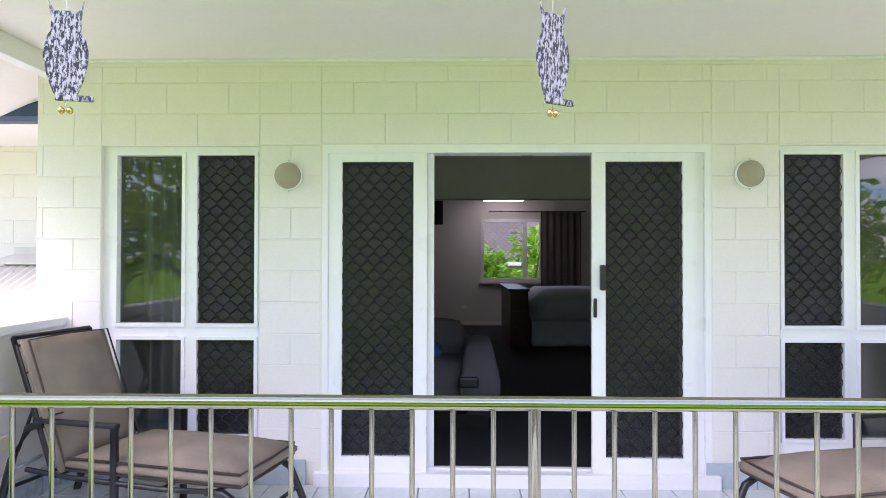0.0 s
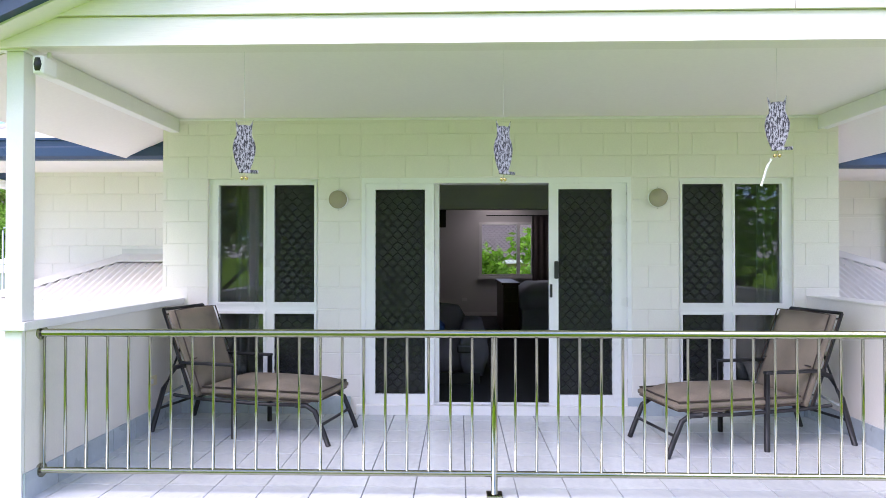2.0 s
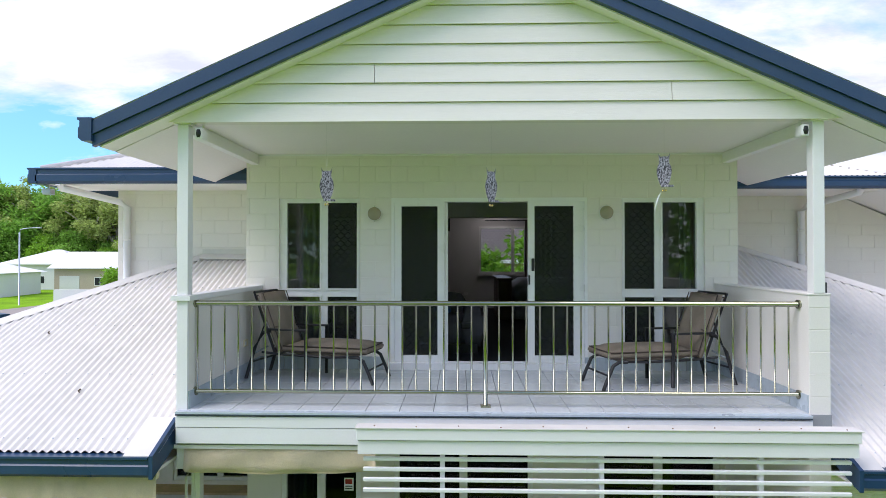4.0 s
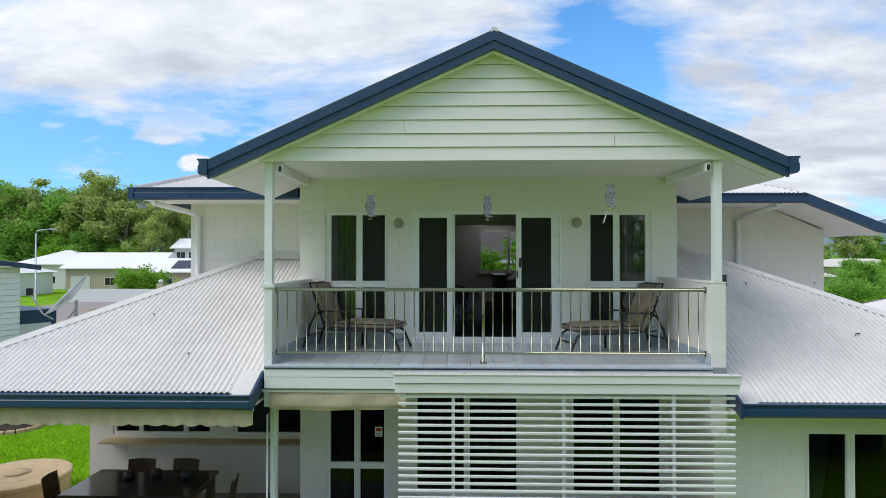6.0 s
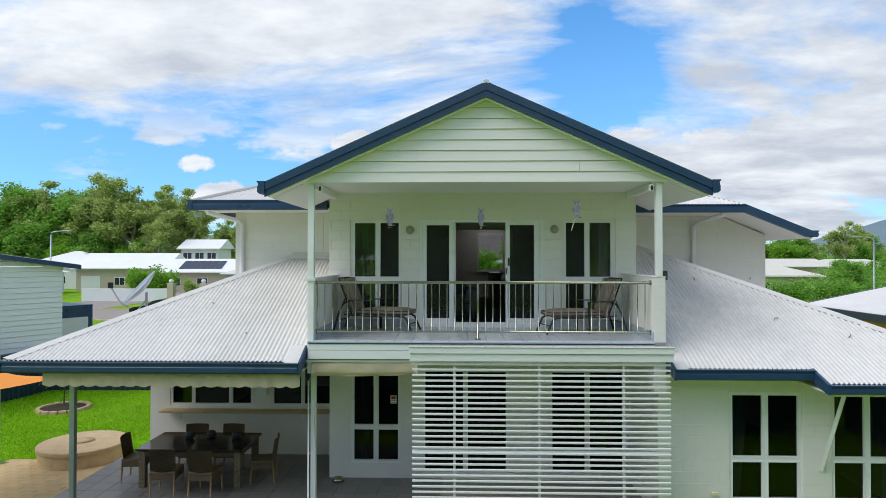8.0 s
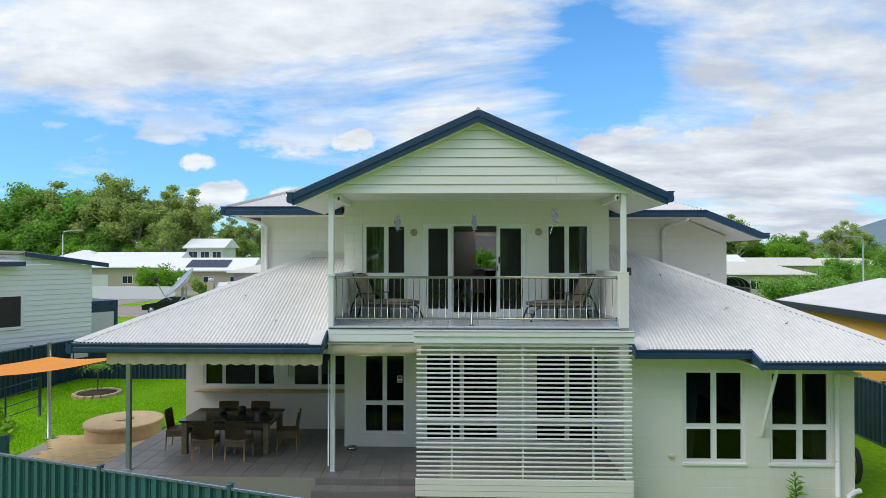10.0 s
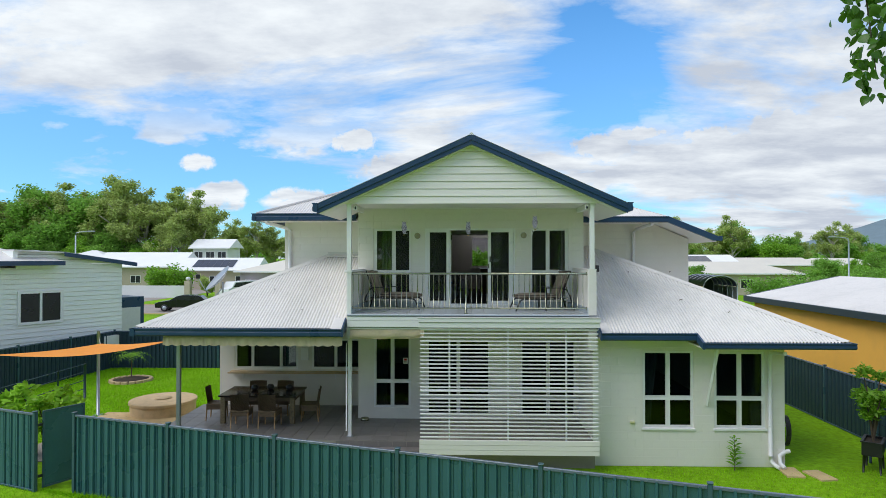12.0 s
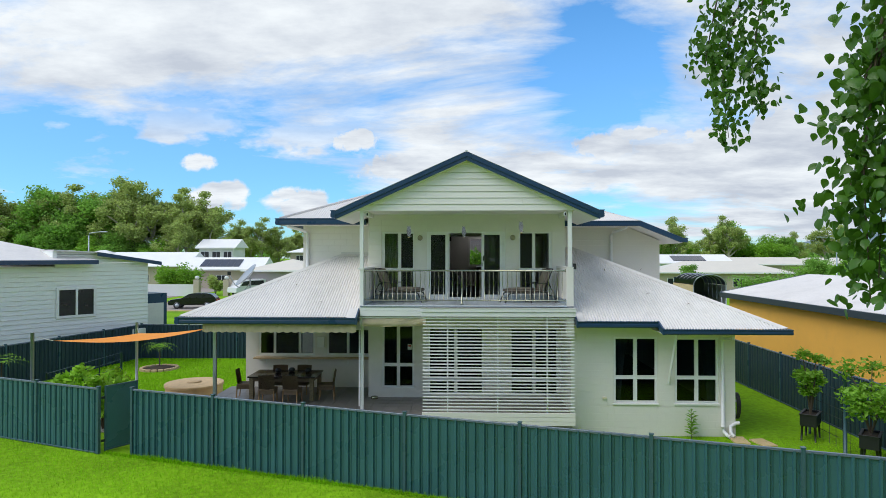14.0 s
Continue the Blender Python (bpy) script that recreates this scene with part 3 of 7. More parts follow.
def gutter(bm, a, b, z0, z1, out, depth=0.12):
    """Box gutter from a to b in plan (along x or y), standing out by depth in the direction out, with a rolled lip and a groove."""
    (ax, ay), (bx_, by), (ox, oy) = a, b, out
    prof = [(0, z0), (depth * 0.75, z0), (depth, z0 + 0.03), (depth, z0 + (z1 - z0) * 0.55), (depth * 0.9, z0 + (z1 - z0) * 0.62),
            (depth * 0.9, z1 - 0.03), (depth * 1.08, z1 - 0.02), (depth * 1.08, z1), (0, z1)]
    ra = [bm.verts.new((ax + ox * d, ay + oy * d, z)) for d, z in prof]
    rb = [bm.verts.new((bx_ + ox * d, by + oy * d, z)) for d, z in prof]
    for i in range(len(prof)):
        j = (i + 1) % len(prof)
        bm.faces.new((ra[i], rb[i], rb[j], ra[j]))
    bm.faces.new(ra[::-1])
    bm.faces.new(rb)
    return bm


# ground: one sheet to the horizon
G = -0.62
bm = bmesh.new()
edge = [-1500, -600, -250, -120, -60] + [-40 + 2 * k for k in range(41)] + [60, 120, 250, 600, 1500]
grid = [[bm.verts.new((x, y, G + (0.02 * noise.noise((x * 0.3, y * 0.3, 0)) if abs(x) < 45 and abs(y) < 45 else 0))) for x in edge] for y in edge]
for a, b in zip(grid, grid[1:]):
    for i in range(len(edge) - 1):
        bm.faces.new((a[i], a[i + 1], b[i + 1], b[i])).smooth = True
solid("ground", bm, M["lawn"], "mown green lawn around the house", "lawn", kind="structure")

FL = 3.06  # balcony floor
UC = 5.76  # upper ceiling

# upper storey: wall at the balcony
DOOR = (-1.23, 1.22, 3.09, 5.21)
WINL = (-2.65, -1.63, 3.27, 5.205)
WINR = (1.645, 2.665, 3.27, 5.205)
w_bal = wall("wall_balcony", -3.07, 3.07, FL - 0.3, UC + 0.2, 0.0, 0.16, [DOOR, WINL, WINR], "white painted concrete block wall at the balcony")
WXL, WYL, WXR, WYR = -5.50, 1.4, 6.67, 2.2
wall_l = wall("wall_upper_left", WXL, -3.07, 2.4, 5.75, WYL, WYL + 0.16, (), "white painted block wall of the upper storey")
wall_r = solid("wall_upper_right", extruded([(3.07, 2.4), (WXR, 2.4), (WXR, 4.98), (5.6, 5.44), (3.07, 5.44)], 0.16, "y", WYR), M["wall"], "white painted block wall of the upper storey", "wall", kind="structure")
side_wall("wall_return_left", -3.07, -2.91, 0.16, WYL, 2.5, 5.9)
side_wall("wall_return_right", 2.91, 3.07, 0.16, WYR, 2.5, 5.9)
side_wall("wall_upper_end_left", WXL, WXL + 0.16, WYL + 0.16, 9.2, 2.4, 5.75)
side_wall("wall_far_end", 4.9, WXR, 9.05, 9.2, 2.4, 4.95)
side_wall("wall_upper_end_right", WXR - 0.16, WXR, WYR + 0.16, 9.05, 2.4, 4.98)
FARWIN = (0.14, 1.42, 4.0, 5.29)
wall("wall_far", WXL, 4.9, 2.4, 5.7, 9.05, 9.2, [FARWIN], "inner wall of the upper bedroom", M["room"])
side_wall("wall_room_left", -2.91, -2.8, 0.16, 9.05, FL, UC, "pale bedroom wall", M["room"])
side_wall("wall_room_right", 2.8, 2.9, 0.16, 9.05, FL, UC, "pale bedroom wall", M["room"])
solid("floor_bedroom", boxes((-2.9, 2.9, 0.16, 9.1, FL - 0.2, FL + 0.02)), M["carpet"], "charcoal carpet in the bedroom", "floor", kind="structure")
side_wall("bulkhead_bedroom", -2.8, 2.8, 3.0, 3.2, 5.15, UC - 0.06, "white plaster bulkhead across the bedroom", M["room"])
solid("ceiling_bedroom", boxes((-2.9, 2.9, 0.16, 9.05, UC - 0.06, UC + 0.1)), M["soffit"], "white plaster bedroom ceiling", "ceiling", kind="structure")

# balcony slab, parapets, posts
solid("balcony_slab", boxes((-2.98, 2.97, -2.10, 0.0, 2.74, FL - 0.012)), M["grout"], "concrete balcony floor under the tiles", "floor", kind="structure")
trim_ob = thing("trim_balcony_edge", "white boards along the balcony edge", "trim", kind="structure")
part("edge_board", bbox(-2.975, 2.775, -2.15, -2.10, 2.91, 3.01), M["trim"], trim_ob)
part("edge_board", bbox(-2.975, 2.975, -2.145, -2.10, 2.76, 2.905), M["trim"], trim_ob)
part("edge_strip", bbox(-2.975, 2.77, -2.166, -2.10, 3.018, 3.030), M["charcoal"], trim_ob, "dark grey edge trim")
part("edge_strip", bbox(-2.975, 2.77, -2.165, -2.10, 3.031, FL - 0.006), M["skirt"], trim_ob, "blue-grey tile nosing")
solid("ceiling_balcony", boxes((-3.0, 3.0, -2.06, 0.0, UC, UC + 0.05)), M["soffit"], "white sheet ceiling over the balcony", "ceiling", kind="structure")
part("cornice", bbox(-3.0, 3.0, -0.02, 0.0, UC - 0.02, UC), M["trim"], thing("trim_cornice", "white cornice under the balcony ceiling", "trim", kind="structure"))
side_wall("parapet_left", -3.0, -2.89, -2.06, 0.0, 2.5, 4.06, "low white rendered balcony side wall")
par_r = side_wall("parapet_right", 2.78, 2.972, -2.08, 0.0, 2.5, 4.12, "low white painted block side wall of the balcony")
solid("trim_coping", bbox(-3.03, -2.865, -1.99, 0.0, 4.06, 4.112, 0.006), M["trim"], "white coping on the balcony side wall", "coping", kind="structure")
solid("trim_coping", bbox(2.772, 2.98, -2.088, 0.0, 4.12, 4.142, 0.01), M["wall"], "white rendered top of the balcony side wall", "coping", kind="structure")
for x, base in ((-2.944, 4.112), (2.875, 4.142)):
    p = thing("balcony_post", "square white steel post on the balcony side wall", "post", "balcony posts")
    part("shaft", bbox(x - 0.052, x + 0.052, -2.09, -1.985, base, 5.70, 0.006), M["trim"], p)
    part("cap_plate", bbox(x - 0.085, x + 0.085, -2.11, -1.96, 5.70, 5.728), M["trim"], p)
    if x < 0:
        part("shaft_foot", bbox(x - 0.052, x + 0.052, -2.09, -2.061, 2.99, 4.06, 0.004), M["trim"], p)
        part("collar", bbox(x - 0.1, x + 0.085, -2.115, -1.991, 4.061, 4.111, 0.004), M["trim"], p)
    else:
        part("cable", tubes(([(x + 0.05, -1.97, 5.3), (x + 0.085, -1.95, 4.9), (x + 0.07, -1.96, 4.6), (x + 0.1, -1.93, 4.4), (x + 0.06, -1.95, 4.143)], 0.004)), M["tape"], p, "thin white cable")
so = thing("power_outlet", "cream outdoor outlet on the balcony side wall", "outlet")
part("plate", bbox(-2.889, -2.872, -0.62, -0.50, 3.42, 3.50), M["awning"], so)
part("switch", bbox(-2.8718, -2.866, -0.60, -0.57, 3.44, 3.48, 0.002), M["trim"], so)
for x in (-2.962, 2.93):
    solid("side_beam", bbox(x - 0.045, x + 0.045, -2.0, -0.001, 5.635, UC, 0.006), M["trim"], "white beam along the side of the balcony ceiling", "beam", "side beams")

# balcony floor tiles and skirting
ft = thing("floor_balcony", "pale blue-grey square ceramic tiles on the balcony", "floor", kind="structure")
TP = 0.3125
tile_meshes = {}
ix = -9
while -0.61 + ix * TP < 2.77:
    xa, xb = max(-0.61 + ix * TP, -2.888), min(-0.61 + (ix + 1) * TP, 2.775)
    y = -2.10
    while y < -0.03 and xb - xa > 0.03:
        yb = min(y + TP, -0.005)
        key = (round(xb - xa, 3), round(yb - y, 3))
        if key not in tile_meshes:
            hx, hy = key[0] / 2 - 0.0022, key[1] / 2 - 0.0022
            tb = bmesh.new()
            lo = [tb.verts.new((sx * hx, sy * hy, -0.012)) for sx, sy in ((-1, -1), (1, -1), (1, 1), (-1, 1))]
            hi = [tb.verts.new((sx * (hx - 0.002), sy * (hy - 0.002), 0)) for sx, sy in ((-1, -1), (1, -1), (1, 1), (-1, 1))]
            tb.faces.new(hi)
            for i in range(4):
                tb.faces.new((lo[i], lo[(i + 1) % 4], hi[(i + 1) % 4], hi[i]))
            tile_meshes[key] = data_of("tile", tb, M["tile"])
        ob = new("tile", tile_meshes[key])
        ob.parent, ob.location = ft, ((xa + xb) / 2, (y + yb) / 2, FL)
        y += TP
    ix += 1
sk = thing("baseboard_balcony", "blue-grey tile skirting at the foot of the balcony walls", "skirting", kind="structure")
x = -2.885
while x < 2.76:
    xb = min(x + TP, 2.775)
    if not (x > -1.4 and xb < 1.4):
        part("skirting_tile", boxes((x + 0.003, min(xb, -1.26) - 0.003 if x < -1.26 < xb else xb - 0.003, -0.024, -0.0125, FL, FL + 0.16)), M["skirt"], sk)
    x += TP
for sx in (-2.8895, 2.7795):
    y = -2.08
    while y < -0.05:
        d = 0.011 if sx < 0 else -0.011
        part("skirting_tile", boxes((min(sx, sx + d), max(sx, sx + d), y + 0.003, min(y + TP, -0.03) - 0.003, FL, FL + 0.16)), M["skirt"], sk)
        y += TP
solid("door_threshold", bbox(-1.27, 1.26, -0.05, 0.0, FL, FL + 0.085), M["trim"], "white rendered threshold under the sliding doors", "threshold", kind="structure")

# gable
PITCH = 0.447
APEX = 7.32
gb = thing("gable_wall", "white painted weatherboard gable over the balcony", "gable", kind="structure")
part("backing", extruded([(-3.05, 5.72), (3.05, 5.72), (0, 7.08)], 0.14, "y", -2.11), M["wall"], gb)
z = 5.71
k = 0
while z < 7.05:
    zb = min(z + 0.178, 7.09)
    half_lo, half_hi = (7.10 - z) / PITCH, max(0.02, (7.10 - zb) / PITCH)
    if k == 0:
        half_lo = 3.07
    joint_at = {1: 1.55, 2: -1.15}.get(k)
    spans = [(-half_lo, half_lo)] if joint_at is None else [(-half_lo, joint_at - 0.003), (joint_at + 0.003, half_lo)]
    for sa, sb in spans:
        bm = bmesh.new()
        ha, hb = max(sa, -half_hi), min(sb, half_hi)
        pts = [(sa, -2.142, z), (sb, -2.142, z), (hb, -2.122, zb - 0.005), (ha, -2.122, zb - 0.005)]
        f = [bm.verts.new(q) for q in pts]
        bk = [bm.verts.new((q[0], -2.109, q[2])) for q in pts]
        bm.faces.new(f)
        for i in range(4):
            bm.faces.new((bk[i], bk[(i + 1) % 4], f[(i + 1) % 4], f[i]))
        part("weatherboard", bm, M["board"], gb)
    z = zb
    k += 1


def gable_roof():
    r = thing("roof_gable", "white corrugated steel gable roof with navy barge boards", "roof", kind="structure")
    for s in (-1, 1):
        bm = bmesh.new()
        a, b = (-3.70, 0.0) if s < 0 else (0.0, 3.70)
        corrugated(bm, -2.33, 5.0, lambda u: a, lambda u: b, lambda x, y: APEX + 0.01 - PITCH * abs(x), swap=True)
        part("roof_sheet", bm, M["roof"], r)
        # sloping soffit under the overhang
        bm = extruded([(s * 0.0, APEX - 0.215), (s * 3.62, APEX - 0.215 - PITCH * 3.62), (s * 3.62, APEX - 0.24 - PITCH * 3.62), (0, APEX - 0.24)], 0.24, "y", -2.27)
        part("rake_soffit", bm, M["soffit"], r)
        bm = extruded([(s * 3.0, APEX - 0.218 - PITCH * 3.0), (s * 3.62, APEX - 0.218 - PITCH * 3.62), (s * 3.62, APEX - 0.243 - PITCH * 3.62), (s * 3.0, APEX - 0.243 - PITCH * 3.0)], 3.55, "y", -2.02)
        part("eave_soffit", bm, M["soffit"], r)
        # barge board in two steps
        for d0, d1, yy, t in ((0.0, 0.12, -2.345, 0.075), (0.115, 0.225, -2.325, 0.055)):
            bm = extruded([(0, APEX - d0), (s * 3.66, APEX - d0 - PITCH * 3.66), (s * 3.66, APEX - d1 - PITCH * 3.66), (0, APEX - d1)], t, "y", yy)
            part("barge_board", bm, M["navy"], r, "navy steel barge board")
        bm = bmesh.new()
        ze = APEX - PITCH * 3.66
        gutter(bm, (s * 3.65, -2.36), (s * 3.65, 1.3), ze - 0.18, ze + 0.03, (s, 0))
        part("gutter", bm, M["navy"], r, "navy steel gutter")
    bm = bmesh.new()
    tube(bm, [(0, -2.34, APEX + 0.0), (0, 5.0, APEX + 0.0)], 0.05, 8)
    part("ridge_cap", bm, M["roof"], r)


gable_roof()


def main_roof():
    r = thing("roof_main", "white corrugated steel hip roof behind the gable", "roof", kind="structure")
    EZ, S = 5.65, 0.40
    ER, XK, XE = 5.60, 5.666, 7.08
    x0, x1, y0, y1 = -6.03, 5.666, 0.45, 10.0
    ym = (y0 + y1) / 2
    bm = bmesh.new()
    corrugated(bm, x0, -0.3, lambda u: y0, lambda u: min(ym, y0 + (u - x0)), lambda x, y: EZ + S * (y - y0))
    part("roof_sheet", bm, M["roof"], r)
    bm = bmesh.new()
    corrugated(bm, 0.3, XK, lambda u: 1.0, lambda u: min(ym, 1.0 + (XK + 0.02 - u)), lambda x, y: ER + S * (y - 1.0))
    part("roof_sheet", bm, M["roof"], r)
    bm = bmesh.new()
    corrugated(bm, 1.0, y1, lambda u: XK - min(u - 1.0, ym - 1.0), lambda u: XE - 0.02, lambda x, y: ER - 0.41 * (x - XK), swap=True)
    part("roof_sheet", bm, M["roof"], r)
    bm = bmesh.new()
    corrugated(bm, y0, y1, lambda u: x0, lambda u: x0 + min(u - y0, y1 - u) + 0.02, lambda x, y: EZ + S * (x - x0), swap=True)
    part("roof_sheet", bm, M["roof"], r)
    bm = bmesh.new()
    tube(bm, [(x0, y0, EZ + 0.01), (x0 + ym - y0, ym, EZ + S * (ym - y0) + 0.01), (1.6, ym, EZ + S * (ym - y0) + 0.01)], 0.045, 8)
    part("hip_cap", bm, M["roof"], r)
    bm = bmesh.new()
    gutter(bm, (x0 - 0.02, y0 + 0.02), (-3.2, y0 + 0.02), EZ - 0.20, EZ + 0.01, (0, -1))
    gutter(bm, (x0 + 0.0, y1), (x0 + 0.0, y0 - 0.1), EZ - 0.20, EZ + 0.01, (-1, 0))
    part("gutter", bm, M["navy"], r, "navy steel gutter")
    part("eave_soffit", boxes((x0, -3.07, y0, WYL, EZ - 0.19, EZ - 0.16)), M["soffit"], r)
    bm = bmesh.new()
    gutter(bm, (3.2, 1.05), (XK, 1.05), ER - 0.18, ER - 0.01, (0, -1))
    part("gutter", bm, M["navy"], r, "navy steel gutter")
    bm = extruded([(XK, ER - 0.01), (XE, ER - 0.585), (XE, ER - 0.69), (XE - 0.12, ER - 0.705), (XK, ER - 0.18)], 0.12, "y", 0.93)
    part("barge_board", bm, M["navy"], r, "navy steel barge board")
    bm = bmesh.new()
    gutter(bm, (XE - 0.01, 0.94), (XE - 0.01, 9.9), ER - 0.71, ER - 0.57, (1, 0))
    part("gutter", bm, M["navy"], r, "navy steel gutter")
    part("eave_soffit", boxes((3.07, XK, 1.05, WYR, ER - 0.17, ER - 0.14)), M["soffit"], r)
    part("rake_soffit", extruded([(XK, ER - 0.15), (XE - 0.02, ER - 0.71), (XE - 0.02, ER - 0.735), (XK, ER - 0.175)], 7.0, "y", 1.05), M["soffit"], r)
    part("gable_infill", extruded([(3.07, 5.56), (5.70, 5.56), (5.70, 5.35), (3.07, 5.35)], 0.1, "y", WYR + 0.02), M["wall"], r)


main_roof()


def hip_flashing(bm, a, b, side, width=0.15, lift=0.02):
    """Folded cap along a hip from a to b; its two flat wings lie level on the slopes beside it."""
    n = max(2, int((Vector(b) - Vector(a)).length / 0.076 * 2))
    rows = []
    for i in range(n + 1):
        p = Vector(a).lerp(Vector(b), i / n)
        w = width * (1 + 0.06 * (1 if i % 4 < 2 else -1))
        rows.append([bm.verts.new(q) for q in (p + Vector((side * w, 0, lift - 0.012)), p + Vector((side * 0.025, 0, lift + 0.012)), p + Vector((0, 0, lift + 0.02)), p + Vector((0, 0.025, lift + 0.012)), p + Vector((0, w, lift - 0.012)))])
    for r0, r1 in zip(rows, rows[1:]):
        for k in range(4):
            bm.faces.new((r0[k], r0[k + 1], r1[k + 1], r1[k]))


def roof_screws(r, x0, x1, rows, lo, z_of):
    """Rows of small screw heads on the crests of the sheets."""
    bm = bmesh.new()
    for y in rows:
        x = x0 + 0.076
        while x < x1:
            if lo(x, y):
                z = z_of(x, y) + 0.008
                top = bm.verts.new((x, y, z + 0.012))
                ring = [bm.verts.new((x + 0.011 * math.cos(k * 1.5708), y + 0.011 * math.sin(k * 1.5708), z)) for k in range(4)]
                for k in range(4):
                    bm.faces.new((ring[k], ring[(k + 1) % 4], top))
            x += 0.228
    tagged(part("roof_screws", bm, M["galv"], r, "small grey roofing screws"), kind="stuff")


def left_roof():
    r = thing("roof_left", "white corrugated steel lean-to roof over the patio", "roof", kind="structure")
    S, EZ, x0, y0 = 0.455, 2.755, -8.0, -2.39
    bm = bmesh.new()
    corrugated(bm, x0, -3.005, lambda u: y0, lambda u: min(WYL, y0 + (u - x0)), lambda x, y: EZ + S * (y - y0))
    part("roof_sheet", bm, M["roof"], r)
    bm = bmesh.new()
    corrugated(bm, y0, 8.0, lambda u: x0, lambda u: min(x0 + (u - y0), x0 + 3.85 if u < WYL + 0.1 else -5.47) + 0.02, lambda x, y: EZ + S * (x - x0), swap=True)
    part("roof_sheet", bm, M["roof"], r)
    bm = bmesh.new()
    run = WYL - y0
    hip_flashing(bm, (x0, y0, EZ), (x0 + run, WYL - 0.01, EZ + run * S), 1)
    part("hip_cap", bm, M["roof"], r)
    part("ridge_flashing", extruded([(WYL - 0.16, EZ + run * S - 0.05), (WYL - 0.005, EZ + run * S + 0.02), (WYL - 0.005, EZ + run * S + 0.10), (WYL - 0.02, EZ + run * S + 0.10), (WYL - 0.02, EZ + run * S + 0.035), (WYL - 0.16, EZ + run * S - 0.035)], -3.08 - (x0 + run), "x", x0 + run), M["roof"], r, "stained white wall flashing")
    zf = lambda x, y: EZ + S * (y - y0)
    roof_screws(r, x0, -3.0, (-2.25, -1.35, -0.45, 0.45, 1.15), lambda x, y: y < y0 + x - x0 - 0.2, zf)
    part("edge_flashing", extruded([(y0 - 0.08, zf(0, y0 - 0.08) + 0.012), (-2.0, zf(0, -2.0) + 0.012), (-2.0, zf(0, -2.0) + 0.03), (y0 - 0.08, zf(0, y0 - 0.08) + 0.03)], 0.26, "x", -3.285), M["roof"], r, "flat white edge flashing")
    bm = bmesh.new()
    gutter(bm, (x0 - 0.09, y0 + 0.03), (-3.06, y0 + 0.03), EZ - 0.20, EZ - 0.015, (0, -1))
    gutter(bm, (x0 + 0.03, 8.0), (x0 + 0.03, y0 - 0.1), EZ - 0.20, EZ - 0.015, (-1, 0))
    part("gutter", bm, M["navy"], r, "navy steel gutter")
    # sloped end board beside the balcony
    pts = [(y0 - 0.11, EZ - 0.20), (y0 - 0.11, EZ + 0.0), (-2.03, EZ + 0.05 + S * (-2.03 - y0)), (-2.03, EZ - 0.18 + S * (-2.03 - y0))]
    part("end_board", extruded(pts, 0.035, "x", -3.045), M["navy"], r, "navy steel end board")
    part("eave_soffit", boxes((x0, -3.05, y0 + 0.03, 1.55, EZ - 0.192, EZ - 0.165)), M["soffit"], r)
    return r


def right_roof():
    r = thing("roof_right", "white corrugated steel roof over the side wing", "roof", kind="structure")
    S, EZ, x1, y0 = 0.458, 2.505, 8.5, -2.70
    zf = lambda x, y: EZ + S * (y - y0)
    bm = bmesh.new()
    corrugated(bm, 2.98, x1, lambda u: -2.35 if u < 5.24 else y0, lambda u: min(WYR, y0 + (x1 - u)), zf)
    part("roof_sheet", bm, M["roof"], r)
    bm = bmesh.new()
    corrugated(bm, y0, 9.0, lambda u: max(x1 - (u - y0), x1 - 4.9 if u < WYR else 6.72), lambda u: x1, lambda x, y: EZ + S * (x1 - x), swap=True)
    part("roof_sheet", bm, M["roof"], r)
    bm = bmesh.new()
    hip_flashing(bm, (x1, y0, EZ), (x1 - 4.89, WYR - 0.01, EZ + 4.89 * S), -1)
    part("hip_cap", bm, M["roof"], r)
    e2 = zf(0, -2.35)
    roof_screws(r, 2.98, x1, (-2.2, -1.3, -0.4, 0.5, 1.4), lambda x, y: y < y0 + x1 - x - 0.2, zf)
    part("edge_flashing", extruded([(-2.43, zf(0, -2.43) + 0.012), (-1.98, zf(0, -1.98) + 0.012), (-1.98, zf(0, -1.98) + 0.03), (-2.43, zf(0, -2.43) + 0.03)], 0.2, "x", 3.02), M["roof"], r, "flat white edge flashing")
    bm = bmesh.new()
    gutter(bm, (3.02, -2.32), (5.21, -2.32), e2 - 0.175, e2 + 0.0, (0, -1))
    gutter(bm, (5.22, -2.67), (x1 + 0.1, -2.67), EZ - 0.155, EZ - 0.01, (0, -1))
    gutter(bm, (x1 - 0.02, -2.77), (x1 - 0.02, 9.0), EZ - 0.155, EZ - 0.01, (1, 0))
    part("gutter", bm, M["navy"], r, "navy steel gutter")
    pts = [(-2.80, EZ - 0.155), (-2.80, EZ + 0.0), (-2.33, e2 + 0.01), (-2.33, e2 - 0.175)]
    part("end_board", extruded(pts, 0.05, "x", 5.19), M["navy"], r, "navy steel step in the gutter")
    pts = [(-2.46, e2 - 0.175), (-2.46, e2 + 0.01), (-2.0, zf(0, -2.0) + 0.05), (-2.0, zf(0, -2.0) - 0.17)]
    part("end_board", extruded(pts, 0.035, "x", 2.985), M["navy"], r, "navy steel end board")
    part("eave_soffit", boxes((3.02, 5.22, -2.32, -1.73, e2 - 0.165, e2 - 0.14), (5.221, x1, -2.67, -1.73, EZ - 0.148, EZ - 0.12)), M["soffit"], r)
    return r


left_roof()
right_roof()

